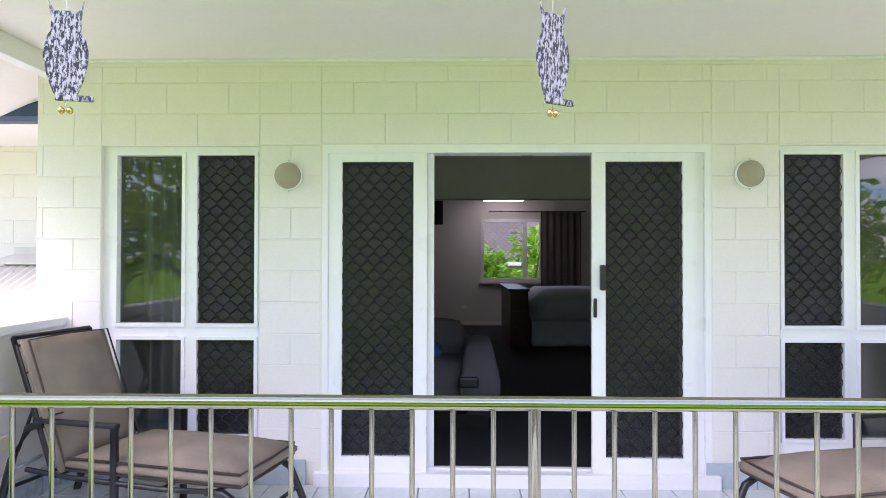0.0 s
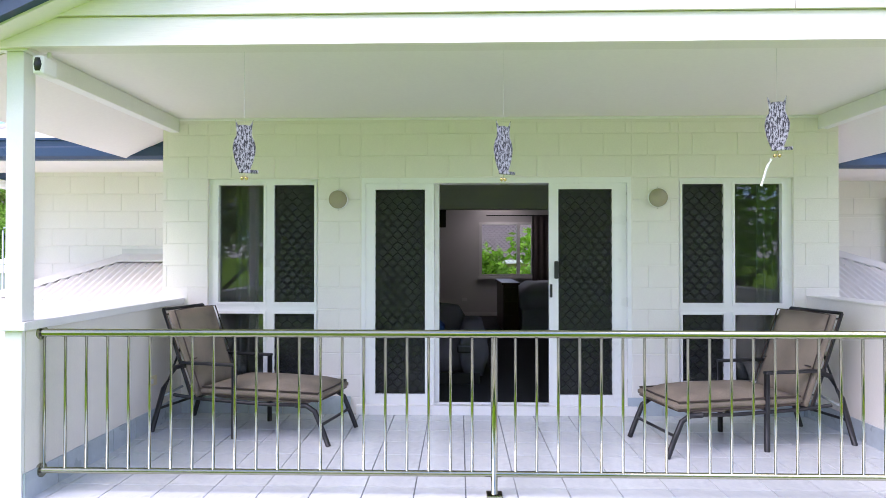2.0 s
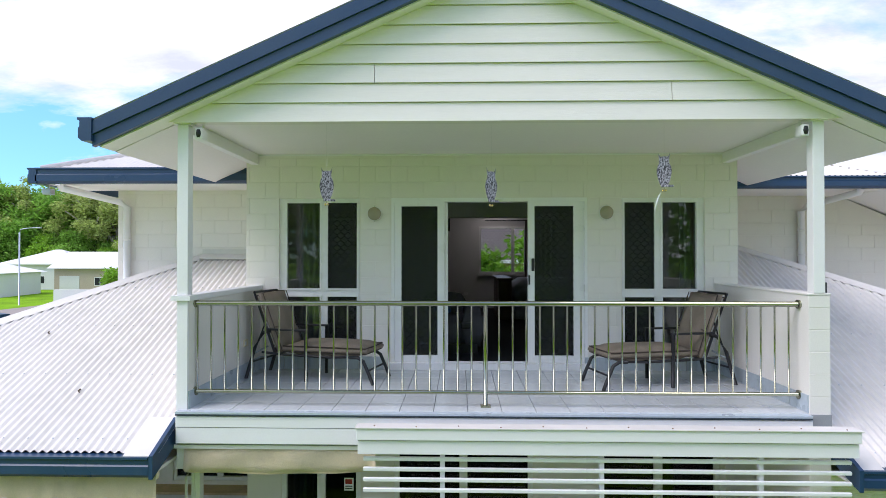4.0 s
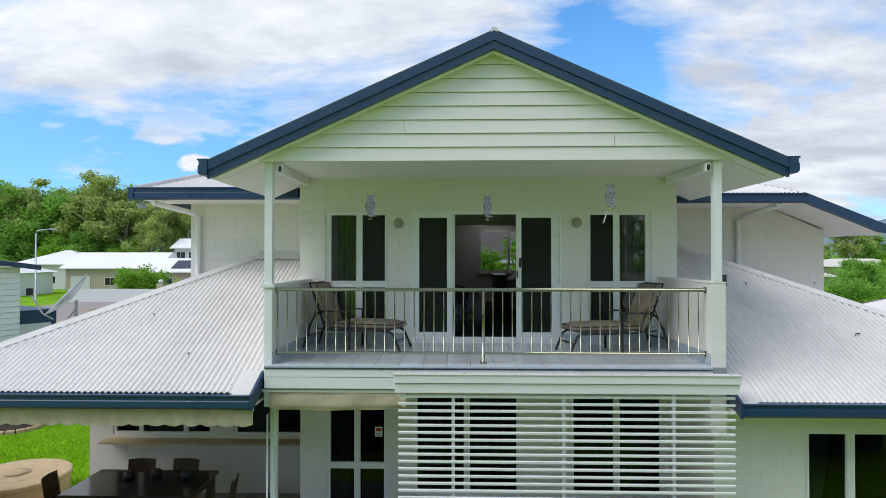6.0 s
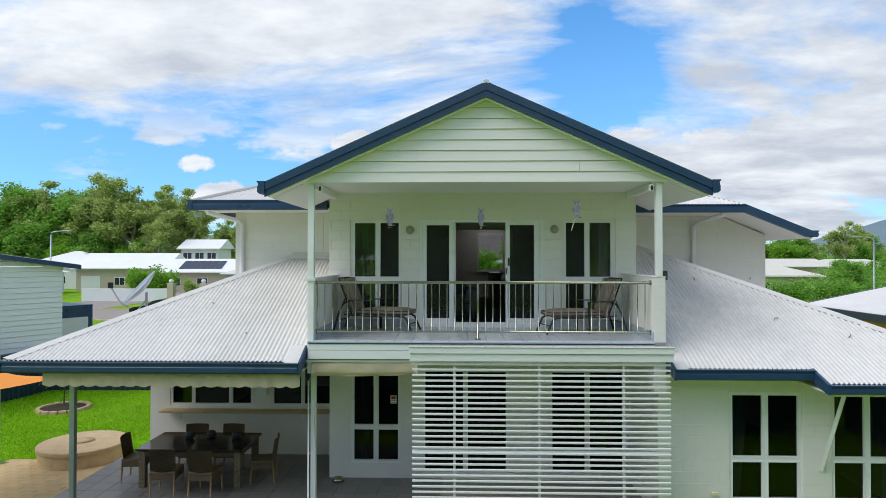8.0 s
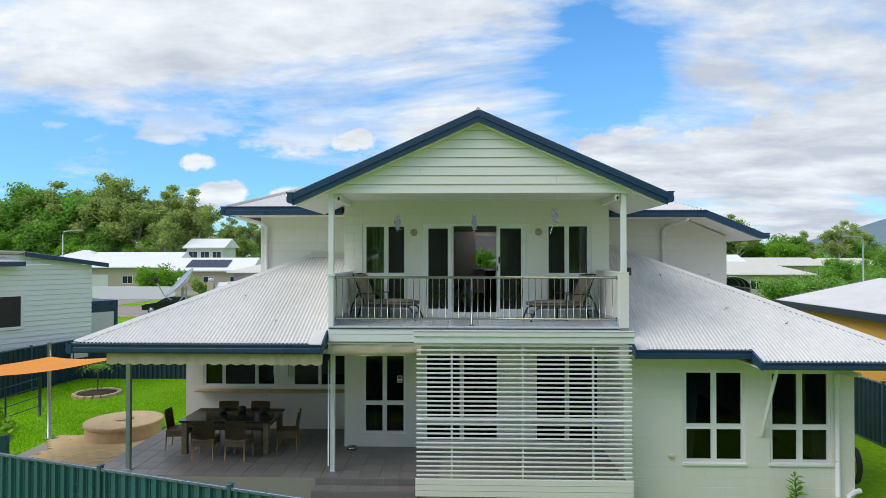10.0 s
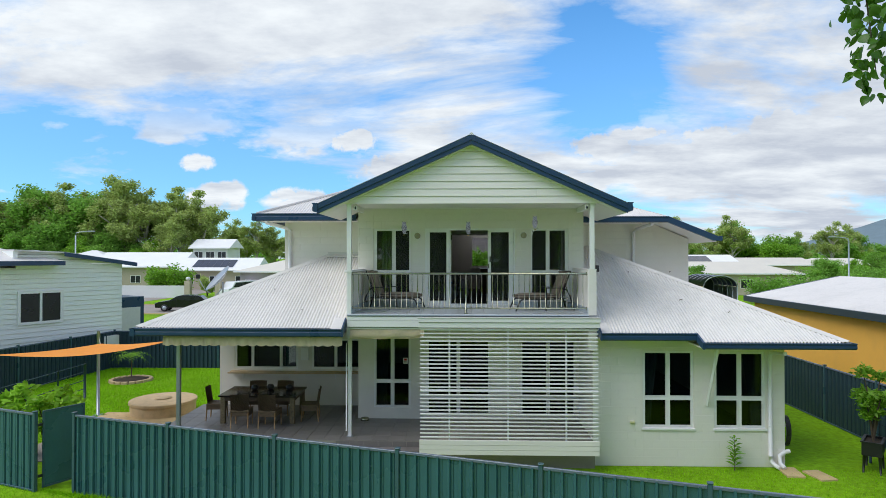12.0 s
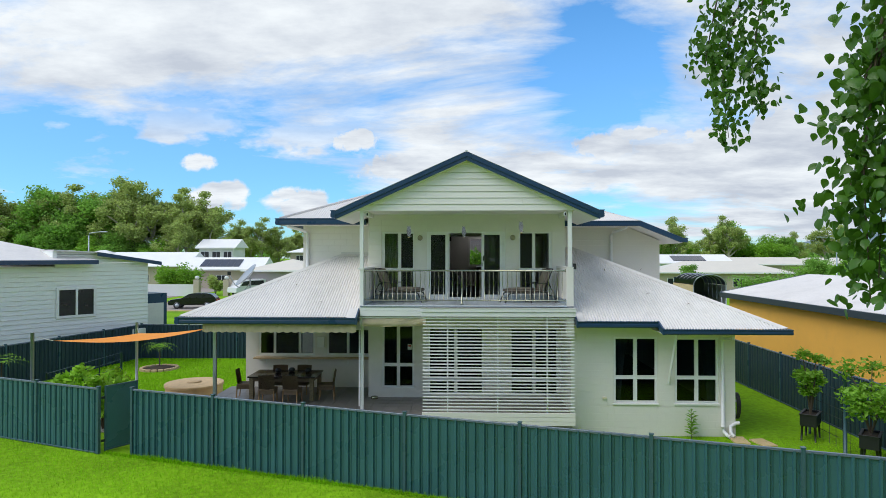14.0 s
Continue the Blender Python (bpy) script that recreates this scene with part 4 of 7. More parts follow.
# lower storey
KWIN = [(-7.05, -5.13, 1.08, 1.98), (-4.72, -3.25, 1.08, 1.98)]
wall("wall_kitchen", -7.5, -3.08, G, 2.56, 1.55, 1.7, KWIN, "white rendered wall behind the patio")
side_wall("wall_kitchen_end", -7.5, -7.35, 1.7, 8.0, G, 2.46)
side_wall("wall_lobby", -3.08, -2.93, 0.265, 1.55, G, 2.8)
LWIN = (-2.64, -1.63, 0.30, 2.30)
SWIN = [(-1.2, 0.55, 0.10, 2.2), (1.36, 2.88, 0.10, 2.2)]
wall("wall_lower", -3.08, 3.0, G, 2.76, 0.1, 0.26, [LWIN, *SWIN], "white rendered wall under the balcony")
RWIN = [(4.15, 5.37, 0.30, 2.165), (5.86, 7.07, 0.30, 2.15)]
w_right = wall("wall_right_wing", 2.95, 7.53, G, 2.45, -1.73, -1.57, RWIN, "white painted block wall of the side wing")
side_wall("wall_right_wing_inner", 2.95, 3.1, -1.57, 0.1, G, 2.76)
side_wall("wall_right_wing_end", 7.37, 7.53, -1.57, 9.0, G, 2.45)
side_wall("wall_pier_right", 2.78, 2.972, -2.08, -1.74, 2.2, 2.5)
solid("floor_lower", boxes((-7.4, -2.93, 1.7, 9.0, -0.2, 0.0), (-2.93, 7.4, 0.26, 9.0, -0.2, 0.0), (3.1, 7.37, -1.57, 0.26, -0.2, 0.0)), M["carpet"], "dark floor inside the lower storey", "floor", kind="structure")
solid("ceiling_lower", boxes((-7.4, -2.93, 1.7, 9.0, 2.5, 2.6), (-2.93, 7.4, 0.26, 9.0, 2.5, 2.6), (3.1, 7.37, -1.57, 0.26, 2.5, 2.6)), M["room"], "ceiling inside the lower storey", "ceiling", kind="structure")
wall("wall_back", -7.5, 7.53, G, 2.7, 9.0, 9.15, (), "rear wall of the house")
solid("soffit_balcony_under", boxes((-3.06, 2.95, -2.1, 0.1, 2.70, 2.735)), M["soffit"], "white sheet ceiling under the balcony", "ceiling", kind="structure")

# windows
def upper_panes(x0, s):
    a = [(x0 + 0.09, x0 + 0.51), (x0 + 0.61, x0 + 0.98)]
    if s < 0:
        a = [(x0 + 0.04, x0 + 0.41), (x0 + 0.51, x0 + 0.93)]
    kinds = ("glass", "screen") if s > 0 else ("screen", "glass")
    return [(*a[i], z0, z1, kinds[i]) for i in (0, 1) for z0, z1 in ((4.07, 5.15), (3.36, 3.965))]


window("window_1", *WINL, 0.03, upper_panes(WINL[0], 1), "white framed balcony window with a glass half and a screened half", bars=True)
window("window_2", *WINR, 0.03, upper_panes(WINR[0], -1), "white framed balcony window with a glass half and a screened half", bars=True)


def four(x0, x1, z0, z1, mid, kinds=("glass", "glass")):
    c = (x0 + x1) / 2
    return [(xa, xb, za, zb, kinds[i]) for i, (xa, xb) in enumerate(((x0 + 0.06, c - 0.05), (c + 0.05, x1 - 0.06))) for za, zb in ((z0 + 0.06, mid - 0.05), (mid + 0.05, z1 - 0.06))]


window("window_3", *RWIN[0], -1.70, four(*RWIN[0], 1.02), "white framed four-pane window with a blue-grey curtain", pane=M["glass_dark"])
window("window_4", *RWIN[1], -1.70, four(*RWIN[1], 1.02), "white framed four-pane window with a blue-grey curtain", pane=M["glass_dark"])
window("window_5", *LWIN, 0.12, four(*LWIN, 1.02), "white framed four-pane window on the patio", sill=False, pane=M["glass_dark"])
for i, (xa, xb, za, zb) in enumerate(SWIN):
    window("window_%d" % (6 + i), xa, xb, za, zb, 0.12, four(xa, xb, za, zb, 0.58), "white framed window behind the slatted screen", sill=False, pane=M["glass_dark"])
xa, xb, za, zb = KWIN[0]
window("window_8", *KWIN[0], 1.57, [(xa + 0.06, xa + 0.5, za + 0.06, zb - 0.05, "glass"), (xa + 0.58, xb - 0.56, za + 0.06, zb - 0.05, "screen"), (xb - 0.48, xb - 0.06, za + 0.06, zb - 0.05, "glass")], "wide white framed kitchen window", sill=False, pane=M["glass_dark"])
xa, xb, za, zb = KWIN[1]
window("window_9", *KWIN[1], 1.57, [(xa + 0.06, xa + 0.68, za + 0.06, zb - 0.05, "screen"), (xa + 0.76, xb - 0.06, za + 0.06, zb - 0.05, "glass")], "white framed sliding kitchen window", sill=False, pane=M["glass_dark"])

# sliding doors
d = thing("door_1", "white triple sliding door with diamond security screens, standing open", "door", kind="structure")
x0, x1, z0, z1 = DOOR
part("door_frame", boxes((x0, x0 + 0.035, 0.0, 0.13, z0, z1), (x1 - 0.035, x1, 0.0, 0.13, z0, z1), (x0 + 0.035, x1 - 0.035, 0.0, 0.13, z1 - 0.05, z1), (x0 + 0.035, x1 - 0.035, 0.0, 0.13, z0, z0 + 0.05)), M["frame"], d)
part("jamb_strip", boxes((1.136, 1.184, 0.03, 0.12, z0 + 0.05, z1 - 0.05), (-1.194, -1.191, 0.0, 0.1, z0 + 0.05, z1 - 0.05)), M["frame"], d)
part("track", boxes((x0 + 0.035, x1 - 0.035, -0.02, 0.0, z0 + 0.01, z0 + 0.03), (x0 + 0.035, x1 - 0.035, 0.05, 0.06, z0 + 0.05, z0 + 0.065)), M["frame"], d)
for xa, xb, yy in ((-1.19, -0.565, 0.012), (0.48, 1.135, 0.012)):
    leaf = part("screen_door", boxes(*[(a, b, yy, yy + 0.035, c, e) for a, b, c, e in cut_spans(xa, xb, z0 + 0.05, z1 - 0.05, [(xa + 0.085, xb - 0.085, 3.235, 5.105)])]), M["frame"], d)
    part("insect_screen", boxes((xa + 0.082, xb - 0.082, yy + 0.022, yy + 0.024, 3.232, 5.108)), M["screen"], leaf, "dark insect mesh")
    part("security_grille", grille(xa + 0.085, xb - 0.085, 3.235, 5.105, yy + 0.012), M["grille"], leaf, "black diamond grille")
for xa, xb in ((-1.16, -0.52), (0.50, 1.10)):
    leaf = part("glass_door", boxes(*[(a, b, 0.062, 0.098, c, e) for a, b, c, e in cut_spans(xa, xb, z0 + 0.066, z1 - 0.05, [(xa + 0.05, xb - 0.05, 3.23, 5.11)])]), M["frame"], d)
    g = part("pane", boxes((xa + 0.046, xb - 0.046, 0.078, 0.084, 3.226, 5.114)), M["glass"], leaf)
    g.visible_shadow = False
h = bbox(0.525, 0.560, -0.03, 0.012, 4.29, 4.45, 0.012, 3)
part("pull_handle", h, M["black"], d, "black pull handle")
part("lock", bbox(0.487, 0.507, -0.015, 0.012, 4.12, 4.24, 0.006), M["black"], d, "black lock")


# ---- balcony things ----
def railing():
    r = thing("railing", "polished stainless steel balcony railing with upright bars", "railing")
    y, zt, zb = -1.93, 4.03, 3.195
    bm = bmesh.new()
    tube(bm, [(-2.89, y, zt), (2.78, y, zt)], 0.024, 12)
    part("top_rail", bm, M["steel"], r)
    bm = bmesh.new()
    tube(bm, [(-2.89, y, zb), (2.78, y, zb)], 0.018, 10)
    part("bottom_rail", bm, M["steel"], r)
    bm = bmesh.new()
    tube(bm, [(0, 0, 0), (0, 0, zt - zb)], 0.0085, 8)
    bar = data_of("baluster", bm, M["steel"])
    for i in [k for k in range(-21, 23) if k]:
        x = -0.129 + i * (0.1303 if i < 0 else 0.1277)
        ob = new("baluster", bar)
        ob.parent, ob.location = r, (x, y, zb)
    bm = bmesh.new()
    tube(bm, [(-0.128, y, FL), (-0.128, y, zt)], 0.02, 12)
    part("post", bm, M["steel"], r)
    part("foot", bbox(-0.175, -0.08, y - 0.045, y + 0.045, FL, FL + 0.02), M["steel"], r)
    for x in (-2.882, 2.772):
        for z in (zt, zb):
            bm = bmesh.new()
            tube(bm, [(x - 0.012, y, z), (x + 0.012, y, z)], 0.042, 14)
            part("wall_flange", bm, M["steel"], r)


railing()


def pillow(x0, x1, y0, y1, z0, z1, puff=0.03):
    """Soft cushion: a bevelled slab, swollen in the middle."""
    bm = boxes((x0, x1, y0, y1, z0, z1))
    bmesh.ops.subdivide_edges(bm, edges=bm.edges[:], cuts=6, use_grid_fill=True)
    cx, cy, cz = (x0 + x1) / 2, (y0 + y1) / 2, (z0 + z1) / 2
    for v in bm.verts:
        u, w, q = (v.co.x - cx) / (x1 - x0) * 2, (v.co.y - cy) / (y1 - y0) * 2, (v.co.z - cz) / (z1 - z0) * 2
        edge = max(abs(u), abs(w))
        v.co.z = cz + (v.co.z - cz) * (1 - 0.55 * max(0, edge - 0.82) / 0.18) + q * puff * (1 - u * u) * (1 - w * w)
        v.co.z += 0.006 * noise.noise((v.co.x * 7, v.co.y * 7, 1.0))
        if abs(q) < 0.5:
            v.co.x += 0.012 * u
            v.co.y += 0.012 * w
    for f in bm.faces:
        f.smooth = True
    return bm


def lounger():
    c = thing("sun_lounger", "taupe cushioned sun lounger with a dark metal frame and raised back", "lounger", "balcony loungers")
    bm = pillow(-0.20, 0.86, -0.28, 0.28, 0.315, 0.445)
    seat = part("seat_cushion", bm, M["cushion"], c)
    bm = bmesh.new()
    for z in (0.350, 0.414):
        loop = [(-0.2, -0.285, z), (0.855, -0.285, z), (0.868, 0.0, z), (0.855, 0.285, z), (-0.2, 0.285, z)]
        tube(bm, loop, 0.0075, 6)
    part("piping", bm, M["piping"], seat, "dark brown piping")
    back = pillow(0.0, 0.74, -0.28, 0.28, 0.0, 0.11, 0.025)
    m = pose(-0.20, 0, 0.36, 0, -111, 0)
    bmesh.ops.transform(back, matrix=m, verts=back.verts)
    bc = part("back_cushion", back, M["cushion"], c)
    bm = bmesh.new()
    for z in (0.01, 0.10):
        tube(bm, [m @ Vector(p) for p in ((0, -0.285, z), (0.74, -0.285, z), (0.75, 0, z), (0.74, 0.285, z), (0, 0.285, z))], 0.006, 6)
    tube(bm, [m @ Vector(p) for p in ((0.30, -0.27, -0.0), (0.30, 0.27, -0.0))], 0.005, 6)
    part("piping", bm, M["piping"], bc, "dark brown piping")
    bm = bmesh.new()
    lathe(bm, [(0.004, -0.006), (0.014, -0.004), (0.016, 0.0), (0.01, 0.004)], (0, 0, 0), 10)
    bmesh.ops.transform(bm, matrix=m @ pose(0.36, 0, -0.012), verts=bm.verts)
    part("button", bm, M["cushion"], bc)
    bm = bmesh.new()
    for y in (-0.27, 0.27):
        tube(bm, [m @ Vector((-0.02, y, 0.125)), m @ Vector((0.79, y, 0.125))], 0.014, 8)
    tube(bm, [m @ Vector((0.79, -0.27, 0.125)), m @ Vector((0.79, 0.27, 0.125))], 0.014, 8)
    for k in range(5):
        tube(bm, [m @ Vector((0.1 + 0.16 * k, -0.27, 0.125)), m @ Vector((0.1 + 0.16 * k, 0.27, 0.125))], 0.006, 6)
    part("back_frame", bm, M["darkmetal"], c)
    bm = bmesh.new()
    for y in (-0.285, 0.285):
        tube(bm, [(-0.48, y, 0.33), (-0.2, y, 0.31), (0.4, y, 0.30), (0.72, y, 0.315)], 0.015, 8)
    for x in (-0.3, 0.05, 0.4, 0.7):
        tube(bm, [(x, -0.285, 0.305), (x, 0.285, 0.305)], 0.012, 6)
    part("seat_frame", bm, M["darkmetal"], c)
    for y in (-0.285, 0.285):
        part("front_leg", tubes(([(0.66, y, 0.31), (0.76, y, 0.31), (0.83, y, 0.27), (0.90, y, 0.12), (0.95, y, 0.0)], 0.021)), M["darkmetal"], c)
        part("arm_post", tubes(([(0.10, y, 0.0), (0.10, y, 0.60)], 0.022)), M["darkmetal"], c)
        part("armrest", bbox(-0.42, 0.12, y - 0.022, y + 0.022, 0.595, 0.62, 0.008), M["darkmetal"], c)
        part("rear_leg", tubes(([(-0.36, y, 0.60), (-0.47, y, 0.56), (-0.58, y, 0.38), (-0.70, y, 0.0)], 0.022)), M["darkmetal"], c)
        part("back_strut", tubes(([(-0.42, y * 0.94, 0.75), (-0.56, y * 0.94, 0.42)], 0.009)), M["darkmetal"], c)
    part("stretcher", tubes(([(0.88, -0.285, 0.16), (0.88, 0.285, 0.16)], 0.012)), M["darkmetal"], c)
    part("stretcher", tubes(([(-0.64, -0.285, 0.2), (-0.64, 0.285, 0.2)], 0.012)), M["darkmetal"], c)
    for y in (-0.25, 0.25):
        part("ratchet", tubes(([(-0.60, y, 0.31), (-0.42, y, 0.40)], 0.011)), M["galv"], c, "pale steel ratchet")
    return c


lg = lounger()
lg.matrix_basis = pose(-2.14, -0.52, FL, 0, 0, -13)
lg.scale = (0.95, 0.95, 0.95)
copy_thing(lg, pose(1.955, -0.74, FL, 0, 0, 193))


def ornament(at, turn, tape=False):
    """Flat hanging bird-scarer plate of plain outline."""
    o = thing("hanging_ornament", "grey mottled flat plate hanging on a cord with small bells", "ornament", "hanging ornaments", at=at, turn=turn)
    half = [(0.022, 0.0), (0.036, 0.022), (0.052, 0.065), (0.065, 0.125), (0.066, 0.155), (0.057, 0.195), (0.044, 0.218), (0.043, 0.255), (0.052, 0.318), (0.034, 0.281), (0.012, 0.284)]
    out = [(-u, w) for u, w in half] + [(u, w) for u, w in half[::-1]]
    part("plate", extruded(out, 0.004, "y", -0.002), M["owl_mid"], o)
    part("perch", bbox(-0.03, 0.082, -0.008, 0.008, -0.004, 0.016, 0.005), M["owl_mid"], o)
    part("cord", tubes(([(0, 0, 0.27), (0, 0, UC - at[2])], 0.0009)), M["string"], o, "thin pale cord")
    bm = bmesh.new()
    for dx in (-0.012, 0.012):
        lathe(bm, [(0.002, -0.046), (0.009, -0.04), (0.011, -0.034), (0.009, -0.027), (0.002, -0.022)], (dx, 0, 0), 10)
    tube(bm, [(0, 0, -0.024), (0, 0, 0.004)], 0.002, 6)
    part("bell", bm, M["brass"], o, "small brass bells")
    if tape:
        bm = bmesh.new()
        pts = [(-0.03 - 0.012 * k, 0.003 * math.sin(k * 1.3), -0.05 - 0.032 * k) for k in range(6)]
        pts = [(x - 0.004 * math.sin(i), y, z) for i, (x, y, z) in enumerate(pts)]
        tube(bm, pts, 0.007, 4)
        part("tape", bm, M["tape"], o, "white tape tail")


ornament((-1.62, -1.99, 4.995), 14)
ornament((-0.075, -1.97, 4.985), 30)
ornament((1.53, -1.97, 5.12), -18, True)


def wall_lamp(x, z):
    lamp = thing("wall_lamp", "round cream glass wall lamp with a pale ring", "lamp", "balcony wall lamps")
    lamp.matrix_basis = pose(x, -0.0125, z, 90, 0, 0)
    bm = bmesh.new()
    lathe(bm, [(0.088, 0.0), (0.09, 0.018), (0.087, 0.026), (0.082, 0.028)], sides=28)
    part("ring", bm, M["trim"], lamp)
    bm = bmesh.new()
    lathe(bm, [(0.084, 0.022), (0.082, 0.04), (0.066, 0.062), (0.045, 0.078), (0.02, 0.085), (0.004, 0.086)], sides=28)
    part("dome", bm, M["lampglass"], lamp, "cream glass dome")
    for s in (-1, 1):
        part("clip", tubes(([(0, s * 0.088, 0.012), (0, s * 0.1, 0.014)], 0.004)), M["chrome"], lamp)


wall_lamp(-1.44, 5.01)
wall_lamp(1.45, 5.02)


def security_camera(x, s):
    c = thing("security_camera", "small white security camera under the gable", "camera", "security cameras", at=(x, -2.06, 5.61))
    part("body", bbox(-0.035, 0.035, -0.075, 0.06, -0.055, 0.055, 0.02, 3), M["trim"], c)
    bm = bmesh.new()
    lathe(bm, [(0.024, -0.038), (0.03, 0), (0.024, 0.038)], sides=16)
    bmesh.ops.transform(bm, matrix=pose(0, -0.06, 0) @ Matrix.Diagonal((1, 0.8, 1, 1)), verts=bm.verts)
    part("lens_face", bm, M["black"], c, "black glass front")
    part("bracket", tubes(([(0, 0.03, 0.05), (0, 0.03, 0.10)], 0.012)), M["trim"], c)


security_camera(-2.78, 1)
security_camera(2.74, -1)

# ---- the bedroom behind the open door ----
b = thing("bed", "double bed with a blue-grey quilt and a dark red wooden footboard", "bed")
bx0, bx1, by0, by1 = 0.70, 2.6, 5.9, 7.8
q = pillow(bx0 + 0.1, bx1, by0 - 0.02, by1, FL + 0.30, FL + 0.90, 0.03)
part("quilt", q, M["quilt"], b)
part("mattress", bbox(bx0 + 0.12, bx1 - 0.02, by0 + 0.05, by1 - 0.03, FL + 0.02, FL + 0.7, 0.05), M["quilt"], b)
fb = part("footboard", bbox(bx0 - 0.22, bx0 + 0.06, by0 - 0.05, by1, FL + 0.02, FL + 0.90, 0.012), M["wood"], b)
part("footboard_cap", bbox(bx0 - 0.25, bx0 + 0.08, by0 - 0.08, by1 + 0.03, FL + 0.90, FL + 0.94, 0.008), M["wood"], b)
for k in range(3):
    part("drawer_front", bbox(bx0 - 0.2, bx0 + 0.04, by0 - 0.062, by0 - 0.048, FL + 0.1 + 0.26 * k, FL + 0.33 + 0.26 * k, 0.004), M["wood"], b)
s = thing("recliner", "grey upholstered recliner armchair with a padded arm", "armchair", at=(-0.53, 1.62, FL + 0.02))
part("seat", pillow(-0.45, 0.35, -0.4, 0.4, 0.12, 0.5, 0.05), M["sofa"], s)
part("arm", pillow(0.2, 0.5, -0.5, 0.45, 0.1, 0.66, 0.05), M["sofa"], s)
part("back", pillow(-0.5, 0.3, 0.3, 0.55, 0.2, 0.78, 0.06), M["sofa"], s)
part("lever_plate", bbox(0.17, 0.34, -0.54, -0.49, 0.36, 0.45, 0.02), M["black"], s, "black recliner handle")
part("base", boxes((-0.4, 0.42, -0.4, 0.45, 0.0, 0.12)), M["black"], s)
solid("blue_cushion", pillow(-0.88, -0.52, 1.5, 1.85, FL + 0.53, FL + 0.66), M["blue"], "blue cushion on the recliner", "cushion")
curtain(1.37, 2.2, FL + 0.03, 5.43, 8.9, M["curtain"], 6, 0, "taupe eyelet curtain beside the bedroom window")
bm = bmesh.new()
tube(bm, [(0.3, 8.95, 5.44), (2.3, 8.95, 5.44)], 0.012, 8)
solid("curtain_rod", bm, M["black"], "thin dark curtain rod over the window", "rod")
window("window_10", *FARWIN, 9.04, [(0.20, 1.02, 4.06, 5.23, "glass"), (1.10, 1.36, 4.06, 5.23, "glass")], "white framed bedroom window with a security grille", sill=True, pane=M["glass_clear"])
part("security_grille", grille(0.20, 1.02, 4.06, 5.23, 9.03, 0.11), M["grille"], thing("window_grille", "diamond grille on the bedroom window", "grille"))
tv = thing("television", "black television on a wall bracket", "television", at=(-0.62, 7.6, 5.32))
part("screen", bbox(-0.45, 0.0, -0.03, 0.03, -0.22, 0.22, 0.008), M["black"], tv)
part("bracket", tubes(([(-0.3, 0.0, 0.1), (-0.6, 0.2, 0.3), (-0.6, 0.2, 0.44)], 0.02)), M["black"], tv)
part("baseboard", boxes((-2.8, 2.8, 9.03, 9.05, FL + 0.02, FL + 0.1)), M["trim"], thing("baseboard_bedroom", "white skirting in the bedroom", "skirting", kind="structure"))
so = thing("power_outlet", "white double power outlet on the bedroom wall", "outlet")
part("plate", bbox(-0.27, -0.15, 9.035, 9.05, FL + 0.36, FL + 0.44), M["trim"], so)
curtain(-2.44, -2.12, 3.3, 5.15, 0.135, M["curtain_pale"], 4, 0, "pale grey-green curtain inside the balcony window")
curtain(2.40, 2.62, 3.3, 5.15, 0.135, M["curtain_pale"], 3, 0, "pale grey-green curtain inside the balcony window")
curtain(4.2, 4.6, 0.3, 2.15, -1.585, M["curtain_blue"], 4, 0.6, "blue-grey curtain tied to one side")
curtain(6.55, 7.05, 0.3, 2.15, -1.585, M["curtain_blue"], 4, -0.5, "blue-grey curtain tied to one side")
curtain(-2.58, -2.2, 0.3, 2.28, 0.245, M["curtain_blue"], 4, 0.3, "dark curtain inside the patio window")
curtain(-1.15, -0.85, 0.2, 2.18, 0.245, M["curtain"], 4, 0.4, "pale curtain behind the slatted screen")

# lit ceiling strip, widened into a panel out of view to brighten the bedroom
strip = mat("lit_diffuser", (0.9, 0.9, 0.9), 0.5, var=0.02, bump=0)
strip.node_tree.nodes["Principled BSDF"].inputs["Emission Color"].default_value = (1, 0.97, 0.92, 1)
strip.node_tree.nodes["Principled BSDF"].inputs["Emission Strength"].default_value = 0.85
cl = thing("ceiling_light", "flat white ceiling light in the bedroom", "lamp")
part("diffuser", bbox(0.18, 0.98, 7.7, 8.74, UC - 0.13, UC - 0.061, 0.01), strip, cl)

# ---- slatted privacy screen ----
sc = thing("slat_screen", "white horizontal slatted privacy screen below the balcony", "screen")
sl = bbox(-1.20, 2.93, -2.45, -2.42, -0.015, 0.015, 0.005)
slat = data_of("slat", sl, M["frame"])
for k in range(29):
    ob = new("slat", slat)
    ob.parent, ob.location = sc, (0, 0, 0.235 + 0.0893 * k)
    ob.rotation_euler = (radians(random.uniform(3, 8)), 0, 0)
    ob.location.y += -2.42 - (-2.42 * math.cos(ob.rotation_euler.x))
    ob.location.z += 2.42 * math.sin(ob.rotation_euler.x)
for x in (-0.52, 0.85, 2.2):
    part("mullion", bbox(x - 0.02, x + 0.02, -2.40, -2.36, -0.1, 2.8), M["frame"], sc)
part("mid_rail", bbox(-1.2, 2.93, -2.415, -2.385, 1.31, 1.345), M["frame"], sc)
part("cap", bbox(-1.24, 2.96, -2.50, -2.39, 2.79, 2.905, 0.004), M["trim"], sc)
part("cap_board", bbox(-1.25, 2.97, -2.525, -2.39, 2.915, 3.015, 0.006), M["trim"], sc)
part("cap_sheet", bbox(-1.26, 2.98, -2.54, -2.385, 3.016, 3.024, 0.002), M["roof"], sc)
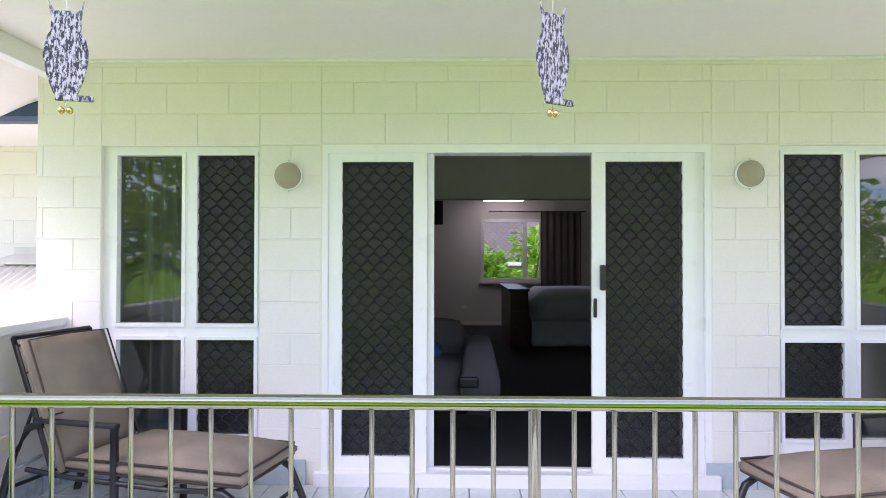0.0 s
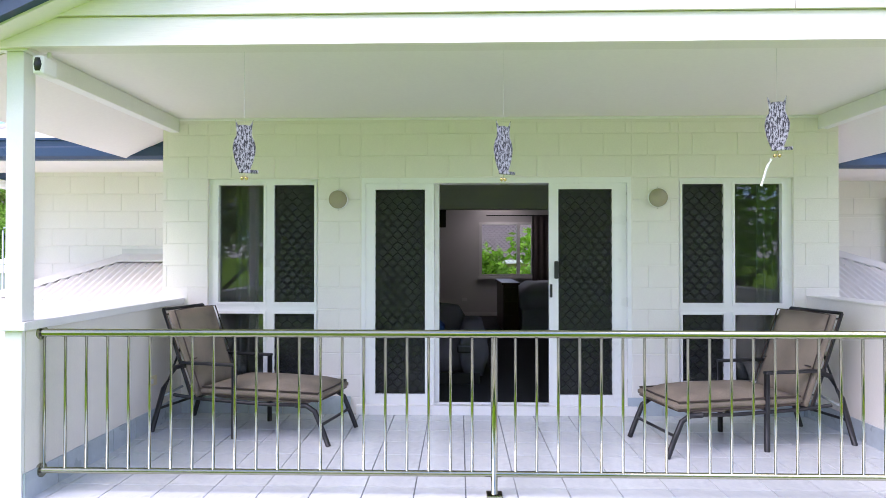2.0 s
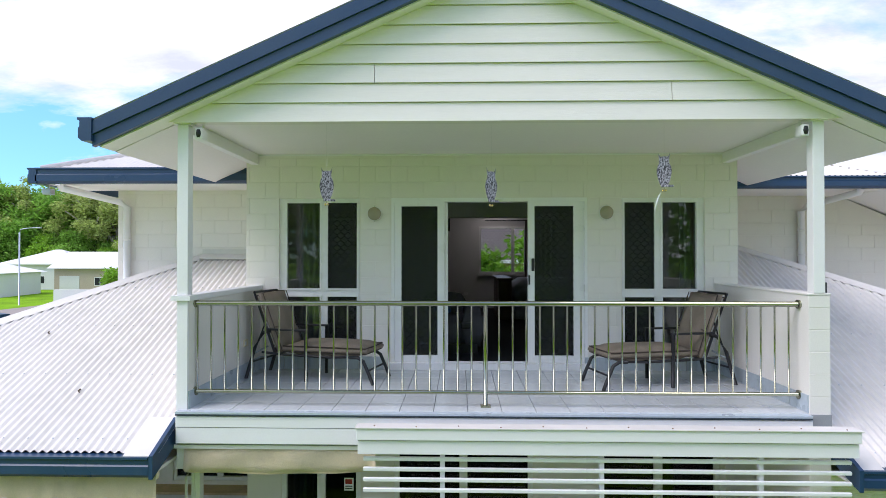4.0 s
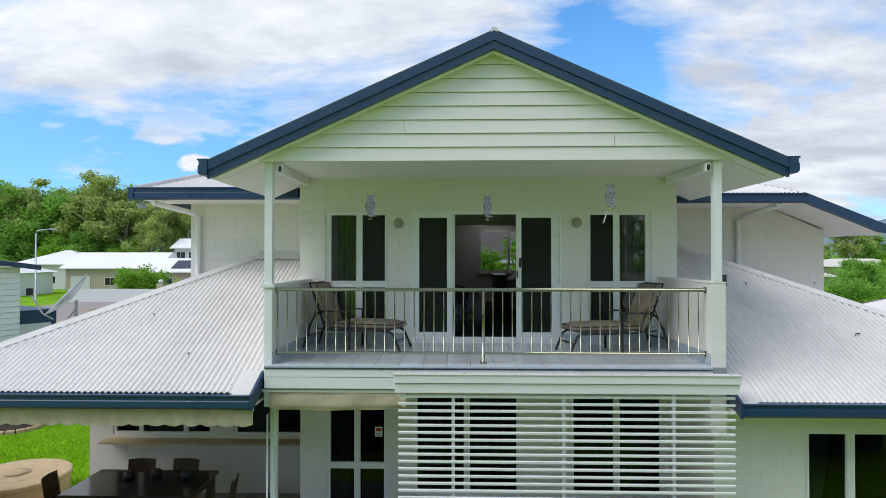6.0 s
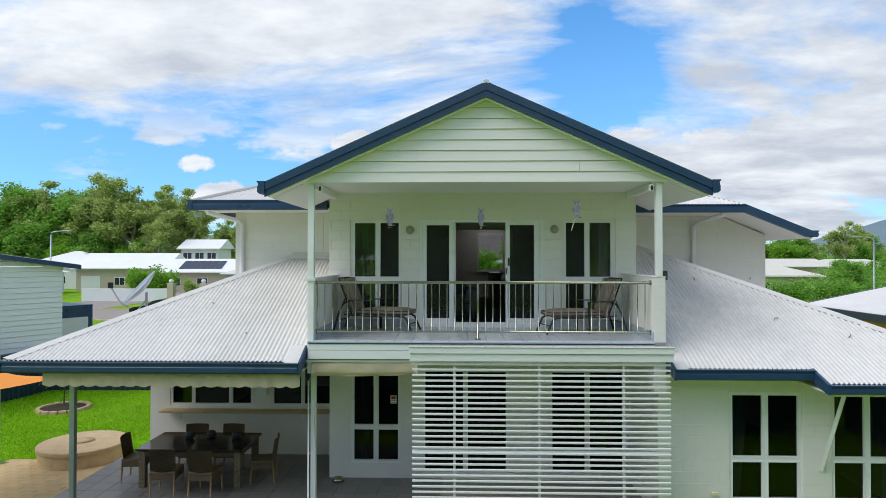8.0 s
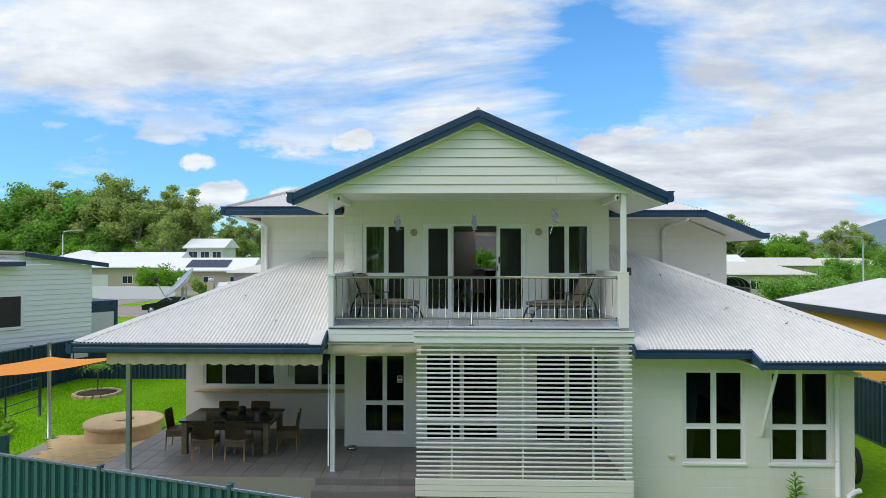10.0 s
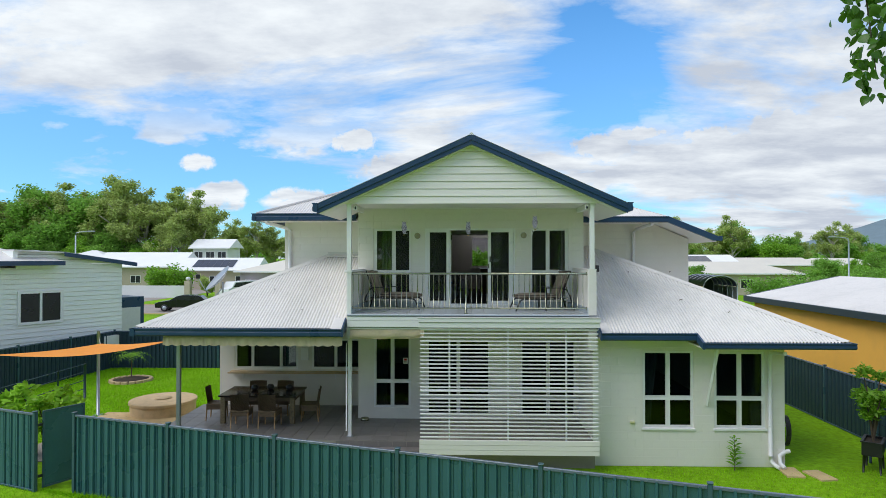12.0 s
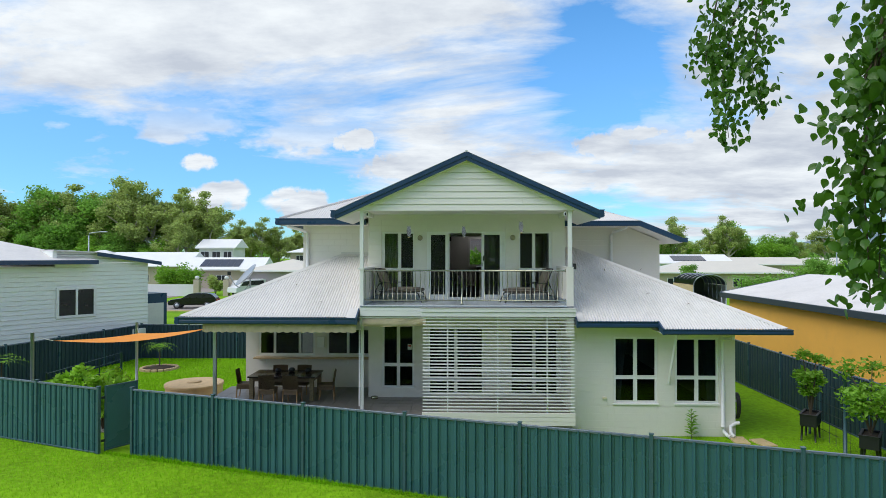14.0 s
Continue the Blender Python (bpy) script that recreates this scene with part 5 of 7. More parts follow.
for k in range(12):
    part("screw", lathe(bmesh.new(), [(0.007, 3.024), (0.006, 3.029), (0.001, 3.031)], (-1.1 + 0.36 * k, -2.47 - 0.03 * (k % 2), 0), 8), M["rust"], sc, "rusty screw head")
for k, (za, zb) in enumerate(((0.06, 0.17), (-0.055, 0.055), (-0.17, -0.06))):
    part("apron_board", bbox(-1.22, 2.95, -2.46 + 0.004 * k, -2.41, za, zb), M["board"], sc)

# ---- patio under the roof ----
pat = thing("patio", "dark slate tiled patio with a step down to the garden", "patio", kind="structure")
part("slab", boxes((-8.0, 2.95, -1.95, 1.55, G, -0.012)), M["patiogrout"], pat)
tm = {}
y = -1.95
while y < 1.5:
    x = -8.0
    while x < -0.9:
        key = round(min(0.4, 1.55 - y), 3)
        if key not in tm:
            tb = boxes((-0.195, 0.195, -key / 2 + 0.005, key / 2 - 0.005, -0.012, 0.0))
            tm[key] = data_of("tile", tb, M["patio"])
        inside = (y < 0.1 or x < -3.1)
        if inside:
            ob = new("tile", tm[key])
            ob.parent, ob.location = pat, (x + 0.2, y + key / 2, 0)
        x += 0.4
    y += 0.4
for k in range(2):
    z = -0.16 * (k + 1)
    part("step", bbox(-3.3, -1.2, -1.96 - 0.30 * (k + 1), -1.955 - 0.30 * k, G, z, 0.008), M["patio"], pat)
for k in range(3):
    for i in range(6):
        part("riser_tile", boxes((-3.28 + 0.345 * i, -2.945 + 0.345 * i, -1.957 - 0.30 * k, -1.951 - 0.30 * k, -0.15 - 0.16 * k, -0.018 - 0.16 * k)), M["patio"], pat)
        if k < 2:
            part("tread_tile", boxes((-3.28 + 0.345 * i, -2.945 + 0.345 * i, -2.25 - 0.30 * k, -1.962 - 0.30 * k, -0.16 * (k + 1) + 0.001, -0.16 * (k + 1) + 0.009)), M["patio"], pat)

for x, top in ((-7.3, 2.46), (-3.0, 2.70)):
    p = thing("patio_post", "slender white square patio post", "post", "patio posts")
    part("shaft", bbox(x - 0.045, x + 0.045, -1.645, -1.555, 0.0, top, 0.006), M["trim"] if x > -5 else M["galv"], p)
    part("foot_plate", bbox(x - 0.075, x + 0.075, -1.675, -1.525, 0.0, 0.012), M["galv"], p)
    if x > -5:
        part("awning_arm", tubes(([(x - 0.07, -1.70, 0.15), (x - 0.07, -1.70, 2.3), (x - 0.02, -1.68, 2.38)], 0.014), ([(x + 0.02, -1.72, 2.35), (x + 0.06, -1.74, 1.2), (x - 0.05, -1.72, 1.05)], 0.006)), M["trim"], p)

aw = thing("awning", "rolled cream canvas awning with a scalloped edge", "awning")
bm = bmesh.new()
n = 150
tops, lows = [], []
for i in range(n + 1):
    x = -7.35 + 4.3 * i / n
    ph = (i / n * 19) % 1
    tops.append(bm.verts.new((x, -2.345 + 0.006 * math.sin(i * 0.9), 2.555)))
    lows.append(bm.verts.new((x, -2.355 + 0.01 * math.sin(i * 0.9), 2.345 - 0.03 * math.sin(math.pi * ph))))
for i in range(n):
    bm.faces.new((tops[i], tops[i + 1], lows[i + 1], lows[i]))
bmesh.ops.solidify(bm, geom=bm.faces[:], thickness=0.005)
part("valance", bm, M["awning"], aw)
bm = bmesh.new()
tube(bm, [(-7.35, -2.305, 2.528), (-3.06, -2.305, 2.528)], 0.036, 10)
part("roller", bm, M["awning"], aw)
aw2 = thing("roller_blind", "cream canvas blind rolled up under the balcony", "blind")
bm = bmesh.new()
g2 = []
for k, (yy, zz) in enumerate(((-2.08, 2.70), (-2.10, 2.64), (-2.115, 2.56), (-2.10, 2.50), (-2.06, 2.47))):
    g2.append([bm.verts.new((-2.92 + 1.78 * i / 24, yy + 0.012 * math.sin(i * 0.7 + k), zz + 0.02 * (i / 24) - 0.02 * math.sin(math.pi * i / 24) * (k > 1))) for i in range(25)])
for a, c in zip(g2, g2[1:]):
    for i in range(24):
        bm.faces.new((a[i], a[i + 1], c[i + 1], c[i])).smooth = True
bmesh.ops.solidify(bm, geom=bm.faces[:], thickness=0.006)
part("canvas", bm, M["awning"], aw2)

sh = thing("servery_shelf", "long timber servery shelf under the kitchen windows", "shelf")
part("board", bbox(-7.15, -3.2, 1.22, 1.549, 0.99, 1.025), M["concrete"], sh)
for x in (-6.8, -5.4, -4.0):
    part("bracket", boxes((x - 0.012, x + 0.012, 1.3, 1.549, 0.965, 0.989), (x - 0.012, x + 0.012, 1.53, 1.549, 0.78, 0.965)), M["trim"], sh)
ac = solid("meter_box", bbox(-5.03, -4.8, 1.46, 1.549, 1.35, 1.72, 0.008), M["trim"], "white meter box on the patio wall", "box")
sg = thing("warning_sign", "small white sign with a red emblem on the window", "sign")
part("plate", boxes((-1.84, -1.72, 0.10, 0.104, 1.50, 1.66)), M["tape"], sg)
part("emblem", boxes((-1.825, -1.735, 0.097, 0.0995, 1.585, 1.645)), M["red"], sg)
for k in range(2):
    part("text_bar", boxes((-1.825, -1.735, 0.097, 0.0995, 1.55 - 0.03 * k, 1.562 - 0.03 * k)), M["black"], sg)
solid("pet_bowl", lathe(bmesh.new(), [(0.10, 0), (0.12, 0.01), (0.11, 0.07), (0.09, 0.075), (0.08, 0.02), (0.01, 0.018)], (-2.86, -0.12, 0)), M["steel"], "steel bowl on the patio tiles", "bowl")

# dining set
tb = thing("dining_table", "dark brown glossy outdoor dining table", "table", at=(-5.66, -0.02, 0))
part("tabletop", bbox(-1.04, 1.04, -0.60, 0.60, 0.71, 0.755, 0.008), M["tabletop"], tb)
part("apron", boxes((-0.98, 0.98, -0.54, -0.50, 0.60, 0.71), (-0.98, 0.98, 0.50, 0.54, 0.60, 0.71), (-0.98, -0.94, -0.5, 0.5, 0.60, 0.71), (0.94, 0.98, -0.5, 0.5, 0.60, 0.71)), M["wicker"], tb)
for sx in (-1, 1):
    for sy in (-1, 1):
        part("leg", bbox(sx * 0.93 - 0.06, sx * 0.93 + 0.06, sy * 0.50 - 0.06, sy * 0.50 + 0.06, 0.0, 0.71, 0.006), M["driftwood"], tb, "mottled tan leg")


def weave(x0, x1, z0, z1, curve, rows=22):
    """Woven panel: a curved sheet with an alternating over-under relief."""
    bm = bmesh.new()
    n = 16
    grid = []
    for k in range(rows + 1):
        z = z0 + (z1 - z0) * k / rows
        grid.append([bm.verts.new((x0 + (x1 - x0) * i / n, curve(z) + 0.05 * (2 * i / n - 1) ** 2 + (0.008 if (i + k) % 2 else -0.008), z)) for i in range(n + 1)])
    for a, c in zip(grid, grid[1:]):
        for i in range(n):
            bm.faces.new((a[i], a[i + 1], c[i + 1], c[i]))
    bmesh.ops.solidify(bm, geom=bm.faces[:], thickness=0.02)
    return bm


def dining_chair():
    c = thing("dining_chair", "brown woven wicker dining chair at the table", "chair", "chairs round the table")
    part("seat", bevelled(boxes((-0.24, 0.24, -0.22, 0.24, 0.40, 0.46)), 0.02, 2), M["wicker"], c)
    part("backrest", weave(-0.24, 0.24, 0.44, 0.88, lambda z: -0.22 - 0.16 * (z - 0.44)), M["wicker"], c)
    part("skirt", boxes((-0.235, 0.235, -0.21, -0.19, 0.30, 0.40), (-0.235, 0.235, 0.21, 0.23, 0.30, 0.40), (-0.235, -0.215, -0.2, 0.22, 0.30, 0.40), (0.215, 0.235, -0.2, 0.22, 0.30, 0.40)), M["wicker"], c)
    for sx in (-1, 1):
        for sy in (-1, 1):
            bm = bmesh.new()
            tube(bm, [(sx * 0.215, sy * 0.20, 0.40), (sx * 0.22, sy * 0.23, 0.0)], 0.022, 8, 0.75)
            part("leg", bm, M["teak"], c, "tan wooden leg")
    return c


ch = dining_chair()
ch.matrix_basis = pose(-6.0, -0.78, 0, 0, 0, 4)
for x, y, t in ((-5.25, -0.80, -5), (-6.05, 0.52, 184), (-5.3, 0.54, 176), (-6.95, -0.05, -84), (-4.35, -0.1, 98)):
    copy_thing(ch, pose(x, y, 0, 0, 0, t))
for x, y in ((-5.95, 0.1), (-5.55, 0.22), (-5.0, 0.15)):
    bm = bmesh.new()
    lathe(bm, [(0.03, 0), (0.085, 0.02), (0.10, 0.07), (0.08, 0.12), (0.05, 0.14)], (0, 0, 0), 18)
    bowl = part("lantern", bm, M["black"])
    bowl.location = (x, y, 0.755)
    tagged(bowl, "round black woven candle holder on the table", "candle holder", "candle holders")

# ---- wall fittings ----
def downpipe(name, pts, r=0.045, label="white painted round downpipe on the wall"):
    p = thing(name, label, "downpipe", "downpipes")
    bm = bmesh.new()
    tube(bm, pts, r, 12)
    part("pipe", bm, M["trim"], p)
    for q in (0.3, 0.7):
        a, c = Vector(pts[-2]), Vector(pts[-1])
        m0 = a.lerp(c, q)
        bm = bmesh.new()
        tube(bm, [m0 - Vector((0, 0, 0.012)), m0 + Vector((0, 0, 0.012))], r + 0.006, 12)
        part("strap", bm, M["trim"], p)


downpipe("downpipe", [(-5.75, 0.40, 5.46), (-5.75, 0.45, 5.40), (-5.40, 1.25, 5.28), (-5.33, 1.33, 5.2), (-5.33, 1.34, 3.6)], 0.05)
downpipe("downpipe", [(5.25, 1.05, 5.44), (5.25, 1.1, 5.38), (5.05, 2.05, 5.26), (5.0, 2.13, 5.18), (5.0, 2.14, 4.2)], 0.05)
downpipe("downpipe", [(7.16, -2.5, 2.22), (7.16, -1.85, 2.15), (7.16, -1.79, 2.05), (7.16, -1.79, -0.35)], 0.045)
el = thing("drain_elbows", "pair of white drain elbows at the foot of the wall", "drain pipe")
bm = bmesh.new()
tube(bm, [(7.16, -1.79, -0.33), (7.17, -1.80, -0.45), (7.22, -1.92, -0.53), (7.27, -2.02, -0.55)], 0.05, 12)
part("elbow", bm, M["trim"], el)
bm = bmesh.new()
tube(bm, [(7.62, -1.75, -0.22), (7.5, -1.78, -0.24), (7.37, -1.8, -0.32), (7.34, -1.88, -0.48), (7.38, -2.02, -0.55)], 0.05, 12)
part("elbow", bm, M["trim"], el)
hs = thing("hose_reel", "dark green coiled garden hose on the wall end", "hose")
bm = bmesh.new()
for k in range(5):
    tube(bm, [(7.60 + 0.022 * k, -1.5 + 0.2 * math.cos(a * 0.3307), 0.2 + 0.36 * math.sin(a * 0.3307)) for a in range(20)], 0.016, 6)
part("coil", bm, M["black"], hs)
part("bracket", boxes((7.53, 7.72, -1.53, -1.47, 0.3, 0.36)), M["galv"], hs)
tp = thing("wall_outlet", "small cream outdoor outlet on the block wall", "outlet")
part("cover", bbox(3.83, 3.94, -1.79, -1.745, 0.42, 0.48, 0.01), M["awning"], tp)
st = thing("awning_strut", "white diagonal eave strut beside the window", "strut")
bm = bmesh.new()
a, c = Vector((5.69, -2.42, 2.37)), Vector((5.67, -1.76, 0.86))
tube(bm, [a, c], 0.04, 4)
part("bar", bm, M["trim"], st)
so = thing("flood_light", "grey flood light under the upper eave", "light", at=(-5.95, 0.62, 5.42))
part("head", bbox(-0.12, 0.0, -0.1, 0.0, -0.10, -0.02, 0.01), M["galv"], so)
part("bracket", boxes((-0.07, -0.05, -0.06, -0.04, -0.02, 0.07)), M["galv"], so)
dish = thing("satellite_dish", "grey satellite dish on the patio roof", "satellite dish", at=(-6.95, 0.0, 3.24), turn=31)
bm = bmesh.new()
lathe(bm, [(0.02, 0.0), (0.2, 0.02), (0.34, 0.06), (0.44, 0.10), (0.445, 0.09), (0.34, 0.045), (0.2, 0.0), (0.02, -0.02)], sides=28)
bmesh.ops.transform(bm, matrix=pose(0.05, 0, 0.55, 0, -48, 0), verts=bm.verts)
part("reflector", bm, M["galv"], dish)
part("mast", tubes(([(0.12, 0, -0.06), (0.12, 0, 0.5)], 0.025), ([(-0.2, 0, -0.08), (0.12, 0, 0.36)], 0.015)), M["galv"], dish)
part("feed_arm", tubes(([(-0.2, -0.02, 0.2), (-0.35, -0.02, 0.3), (-0.52, -0.02, 0.62)], 0.014)), M["galv"], dish)
part("feed_horn", bbox(-0.58, -0.48, -0.06, 0.03, 0.60, 0.72, 0.02), M["black"], dish)
rl = thing("roof_light", "small black solar light on the parapet", "light", at=(3.04, -1.85, 4.17), turn=25)
part("panel", bbox(-0.045, 0.045, -0.015, 0.015, -0.10, 0.06, 0.006), M["black"], rl)
part("bracket", bbox(-0.1, -0.02, 0.016, 0.03, -0.03, -0.012, 0.003), M["galv"], rl)
for x, y, tw in ((4.4, 0.5, 20), (5.6, 0.6, -40), (5.4, -0.9, 60), (6.3, -1.5, 120), (-5.2, -0.6, 30), (-4.2, -1.6, 80)):
    zt = (2.505 + 0.458 * (y + 2.70) if x > 0 else 2.755 + 0.455 * (y + 2.39)) + 0.018
    bm = bmesh.new()
    L = 0.07 if x > 0 else 0.04
    tube(bm, [(x, y, zt), (x + L * math.cos(tw), y + L * math.sin(tw) * 0.8, zt + 0.484 * L * math.sin(tw) * 0.8 + 0.006), (x + 2 * L * math.cos(tw + 0.4), y + 2 * L * math.sin(tw + 0.4) * 0.7, zt + 0.484 * 2 * L * math.sin(tw + 0.4) * 0.7 + 0.004)], 0.009, 5, 0.5)
    solid("fallen_twig", bm, M["bark_dark"], "dark fallen twig lying on the white roof", "twig", "twigs on the roof")


# ---- fences ----
PANELS = {}


def fence_panel(length, height, material):
    key = (round(length, 2), round(height, 2), material.name)
    if key not in PANELS:
        bm = bmesh.new()
        n = max(1, round(length / 0.2))
        p = length / n
        prof = [(0, 0.0)]
        for i in range(n):
            b0 = i * p
            prof += [(b0 + 0.34 * p, 0.0), (b0 + 0.42 * p, -0.044), (b0 + 0.58 * p, -0.044), (b0 + 0.66 * p, 0.0), (b0 + 0.80 * p, 0.0), (b0 + 0.82 * p, -0.012), (b0 + 0.86 * p, -0.012), (b0 + 0.88 * p, 0.0)]
        prof.append((length, 0.0))
        lo = [bm.verts.new((x, y, 0.0)) for x, y in prof]
        hi = [bm.verts.new((x, y, height - 0.03)) for x, y in prof]
        lo2 = [bm.verts.new((x, y + 0.004, 0.0)) for x, y in prof]
        hi2 = [bm.verts.new((x, y + 0.004, height - 0.03)) for x, y in prof]
        for i in range(len(prof) - 1):
            bm.faces.new((lo[i], lo[i + 1], hi[i + 1], hi[i]))
            bm.faces.new((hi2[i], hi2[i + 1], lo2[i + 1], lo2[i]))
        sheet = data_of("panel", bm, material)
        rail = data_of("rail", bevelled(boxes((0, length, -0.03, 0.02, height - 0.05, height)), 0.006, 1), M["fence_rail"])
        low = data_of("rail", bevelled(boxes((0, length, 0.006, 0.03, 0.01, 0.05)), 0.006, 1), M["fencepost"])
        PANELS[key] = (sheet, rail, low)
    return PANELS[key]


def fence(points, height, label, material, posts=True, z=G):
    """A run of steel panels from post to post."""
    f = thing("fence", label, "fence")
    post_me = data_of("post", bevelled(boxes((-0.035, 0.035, -0.04, 0.04, 0.0, height + 0.03)), 0.006, 1), M["fencepost"])
    cap_me = data_of("post_cap", bevelled(boxes((-0.045, 0.045, -0.05, 0.05, height + 0.03, height + 0.05)), 0.006, 1), M["fencepost"])
    for i, (a, b) in enumerate(zip(points, points[1:])):
        d = math.hypot(b[0] - a[0], b[1] - a[1])
        ang = math.degrees(math.atan2(b[1] - a[1], b[0] - a[0]))
        for me, nm in zip(fence_panel(d - 0.07, height, material), ("panel", "rail", "rail")):
            ob = new(nm, me)
            ob.parent = f
            ob.matrix_basis = pose(a[0], a[1], z, 0, 0, ang) @ pose(0.035, 0, 0)
    for i, a in enumerate(points):
        b = points[min(i + 1, len(points) - 1)]
        c = points[max(0, i - 1)]
        ang = math.degrees(math.atan2(b[1] - c[1], b[0] - c[0]))
        for me, nm in ((post_me, "post"), (cap_me, "post_cap")):
            ob = new(nm, me)
            ob.parent = f
            ob.matrix_basis = pose(a[0], a[1], z, 0, 0, ang)
    return f


FS = -0.3155
front = [(-8.52 + 2.392 * k, -3.85 + FS * 2.392 * k) for k in range(9)]
fence(front, 1.68, "dark green ribbed steel fence along the garden front", M["fence"])
left_run = [(-9.42, -3.80), (-11.6, -3.0), (-13.8, -2.2), (-16.0, -1.4), (-18.2, -0.6), (-20.4, 0.2)]
fence(left_run, 1.68, "dark green ribbed steel fence beside the open gate", M["fence"])
side_l = [(-17.9, 1.2), (-17.45, 3.6), (-17.0, 6.05), (-16.55, 8.5), (-16.1, 11.0)]
fence(side_l, 1.68, "blue-grey steel fence along the neighbouring house", M["fence_navy"])
back_l = [(-16.1, 11.0), (-13.7, 11.0), (-11.3, 11.0), (-8.9, 11.0), (-6.5, 11.0)]
fence(back_l, 1.68, "blue-grey steel fence behind the lawn", M["fence_navy"])
side_r = [(10.9, -9.5 + 2.4 * k) for k in range(11)]
fence(side_r, 1.7, "blue-grey steel fence along the ochre building", M["fence_navy"])

gt = thing("garden_gate", "dark green sheet steel garden gate standing open", "gate", at=(-9.32, -3.75, G), turn=60)
part("gate_frame", boxes((0.03, 0.07, -0.02, 0.02, 0.06, 1.72), (0.88, 0.92, -0.02, 0.02, 0.06, 1.72), (0.07, 0.88, -0.02, 0.02, 1.68, 1.72), (0.07, 0.88, -0.02, 0.02, 0.06, 0.10)), M["fencepost"], gt)
part("sheet", boxes((0.07, 0.88, -0.006, 0.006, 0.10, 1.68)), M["fence"], gt)
part("latch", bbox(0.86, 0.95, -0.05, 0.05, 0.95, 1.05, 0.008), M["black"], gt, "black latch")
for z in (0.3, 1.4):
    part("hinge", bbox(-0.06, 0.05, -0.015, 0.015, z, z + 0.06), M["black"], gt)

# ---- garden, house left ----
tk = thing("tank_lid", "round buff concrete tank with a low manhole cover", "tank", at=(-9.85, 2.85, G))
part("drum", lathe(bmesh.new(), [(0.98, 0.0), (0.98, 0.01), (0.98, 0.365), (0.975, 0.378), (0.9, 0.38)], sides=48), M["concrete"], tk)
part("lid", lathe(bmesh.new(), [(0.96, 0.381), (1.01, 0.382), (1.019, 0.39), (1.02, 0.40), (1.02, 0.455), (1.018, 0.468), (1.005, 0.478), (0.98, 0.481), (0.9, 0.484), (0.32, 0.495), (0.30, 0.494), (0.29, 0.485), (0.275, 0.485), (0.27, 0.497), (0.02, 0.50)], sides=48), M["concrete"], tk)
part("manhole_cover", lathe(bmesh.new(), [(0.24, 0.507), (0.24, 0.52), (0.08, 0.525), (0.07, 0.53)], sides=28), M["concrete"], tk, "rust-stained cover")

pv = thing("pavement_tank", "sandstone paving around the tank", "paving", kind="structure")
part("bed", boxes((-11.6, -8.02, -1.9, 2.8, G - 0.05, G + 0.03)), M["patiogrout"], pv)
pm = data_of("paver", bevelled(boxes((-0.147, 0.147, -0.097, 0.097, 0.0, 0.05)), 0.006, 1), M["paver"])
k = 0
y = -1.9
while y < 2.7:
    x = -11.6 + (0.15 if k % 2 else 0)
    while x < -8.3:
        if x > -11.4 + 0.25 * math.sin(y * 2) + max(0, -y * 0.5):
            ob = new("paver", pm)
            ob.parent, ob.location = pv, (x + 0.15, y + 0.1, G + 0.022 + random.uniform(0, 0.006))
        x += 0.3
    y += 0.2
    k += 1


def leaf_cloud(name, clumps, count, size, material, parent=None, seed=1, flat=0.75, label=""):
    """Many small leaf blades scattered in clumps (x, y, z, radius)."""
    rng = np.random.default_rng(seed)
    c = np.array(clumps, float)
    w = c[:, 3] ** 2
    pick = rng.choice(len(c), count, p=w / w.sum())
    d = rng.normal(size=(count, 3))
    d /= np.linalg.norm(d, axis=1)[:, None]
    r = rng.random(count) ** 0.45 * rng.uniform(0.65, 1.35, count)
    pos = c[pick, :3] + d * (r * c[pick, 3])[:, None] * np.array([1, 1, flat])
    a = rng.normal(size=(count, 3))
    a[:, 2] *= 0.6
    a /= np.linalg.norm(a, axis=1)[:, None]
    b = np.cross(a, rng.normal(size=(count, 3)))
    b /= np.linalg.norm(b, axis=1)[:, None]
    s = size * rng.uniform(0.6, 1.3, count)[:, None]
    v = np.stack([pos - a * s, pos - b * s * 0.45 + a * s * 0.1, pos + a * s, pos + b * s * 0.45 + a * s * 0.1], 1).reshape(-1, 3)
    me = bpy.data.meshes.new(name)
    me.from_pydata(v.tolist(), [], np.arange(count * 4).reshape(-1, 4).tolist())
    me.materials.append(material)
    ob = new(name, me)
    ob.parent = parent
    if label:
        ob["label"] = label
    return ob


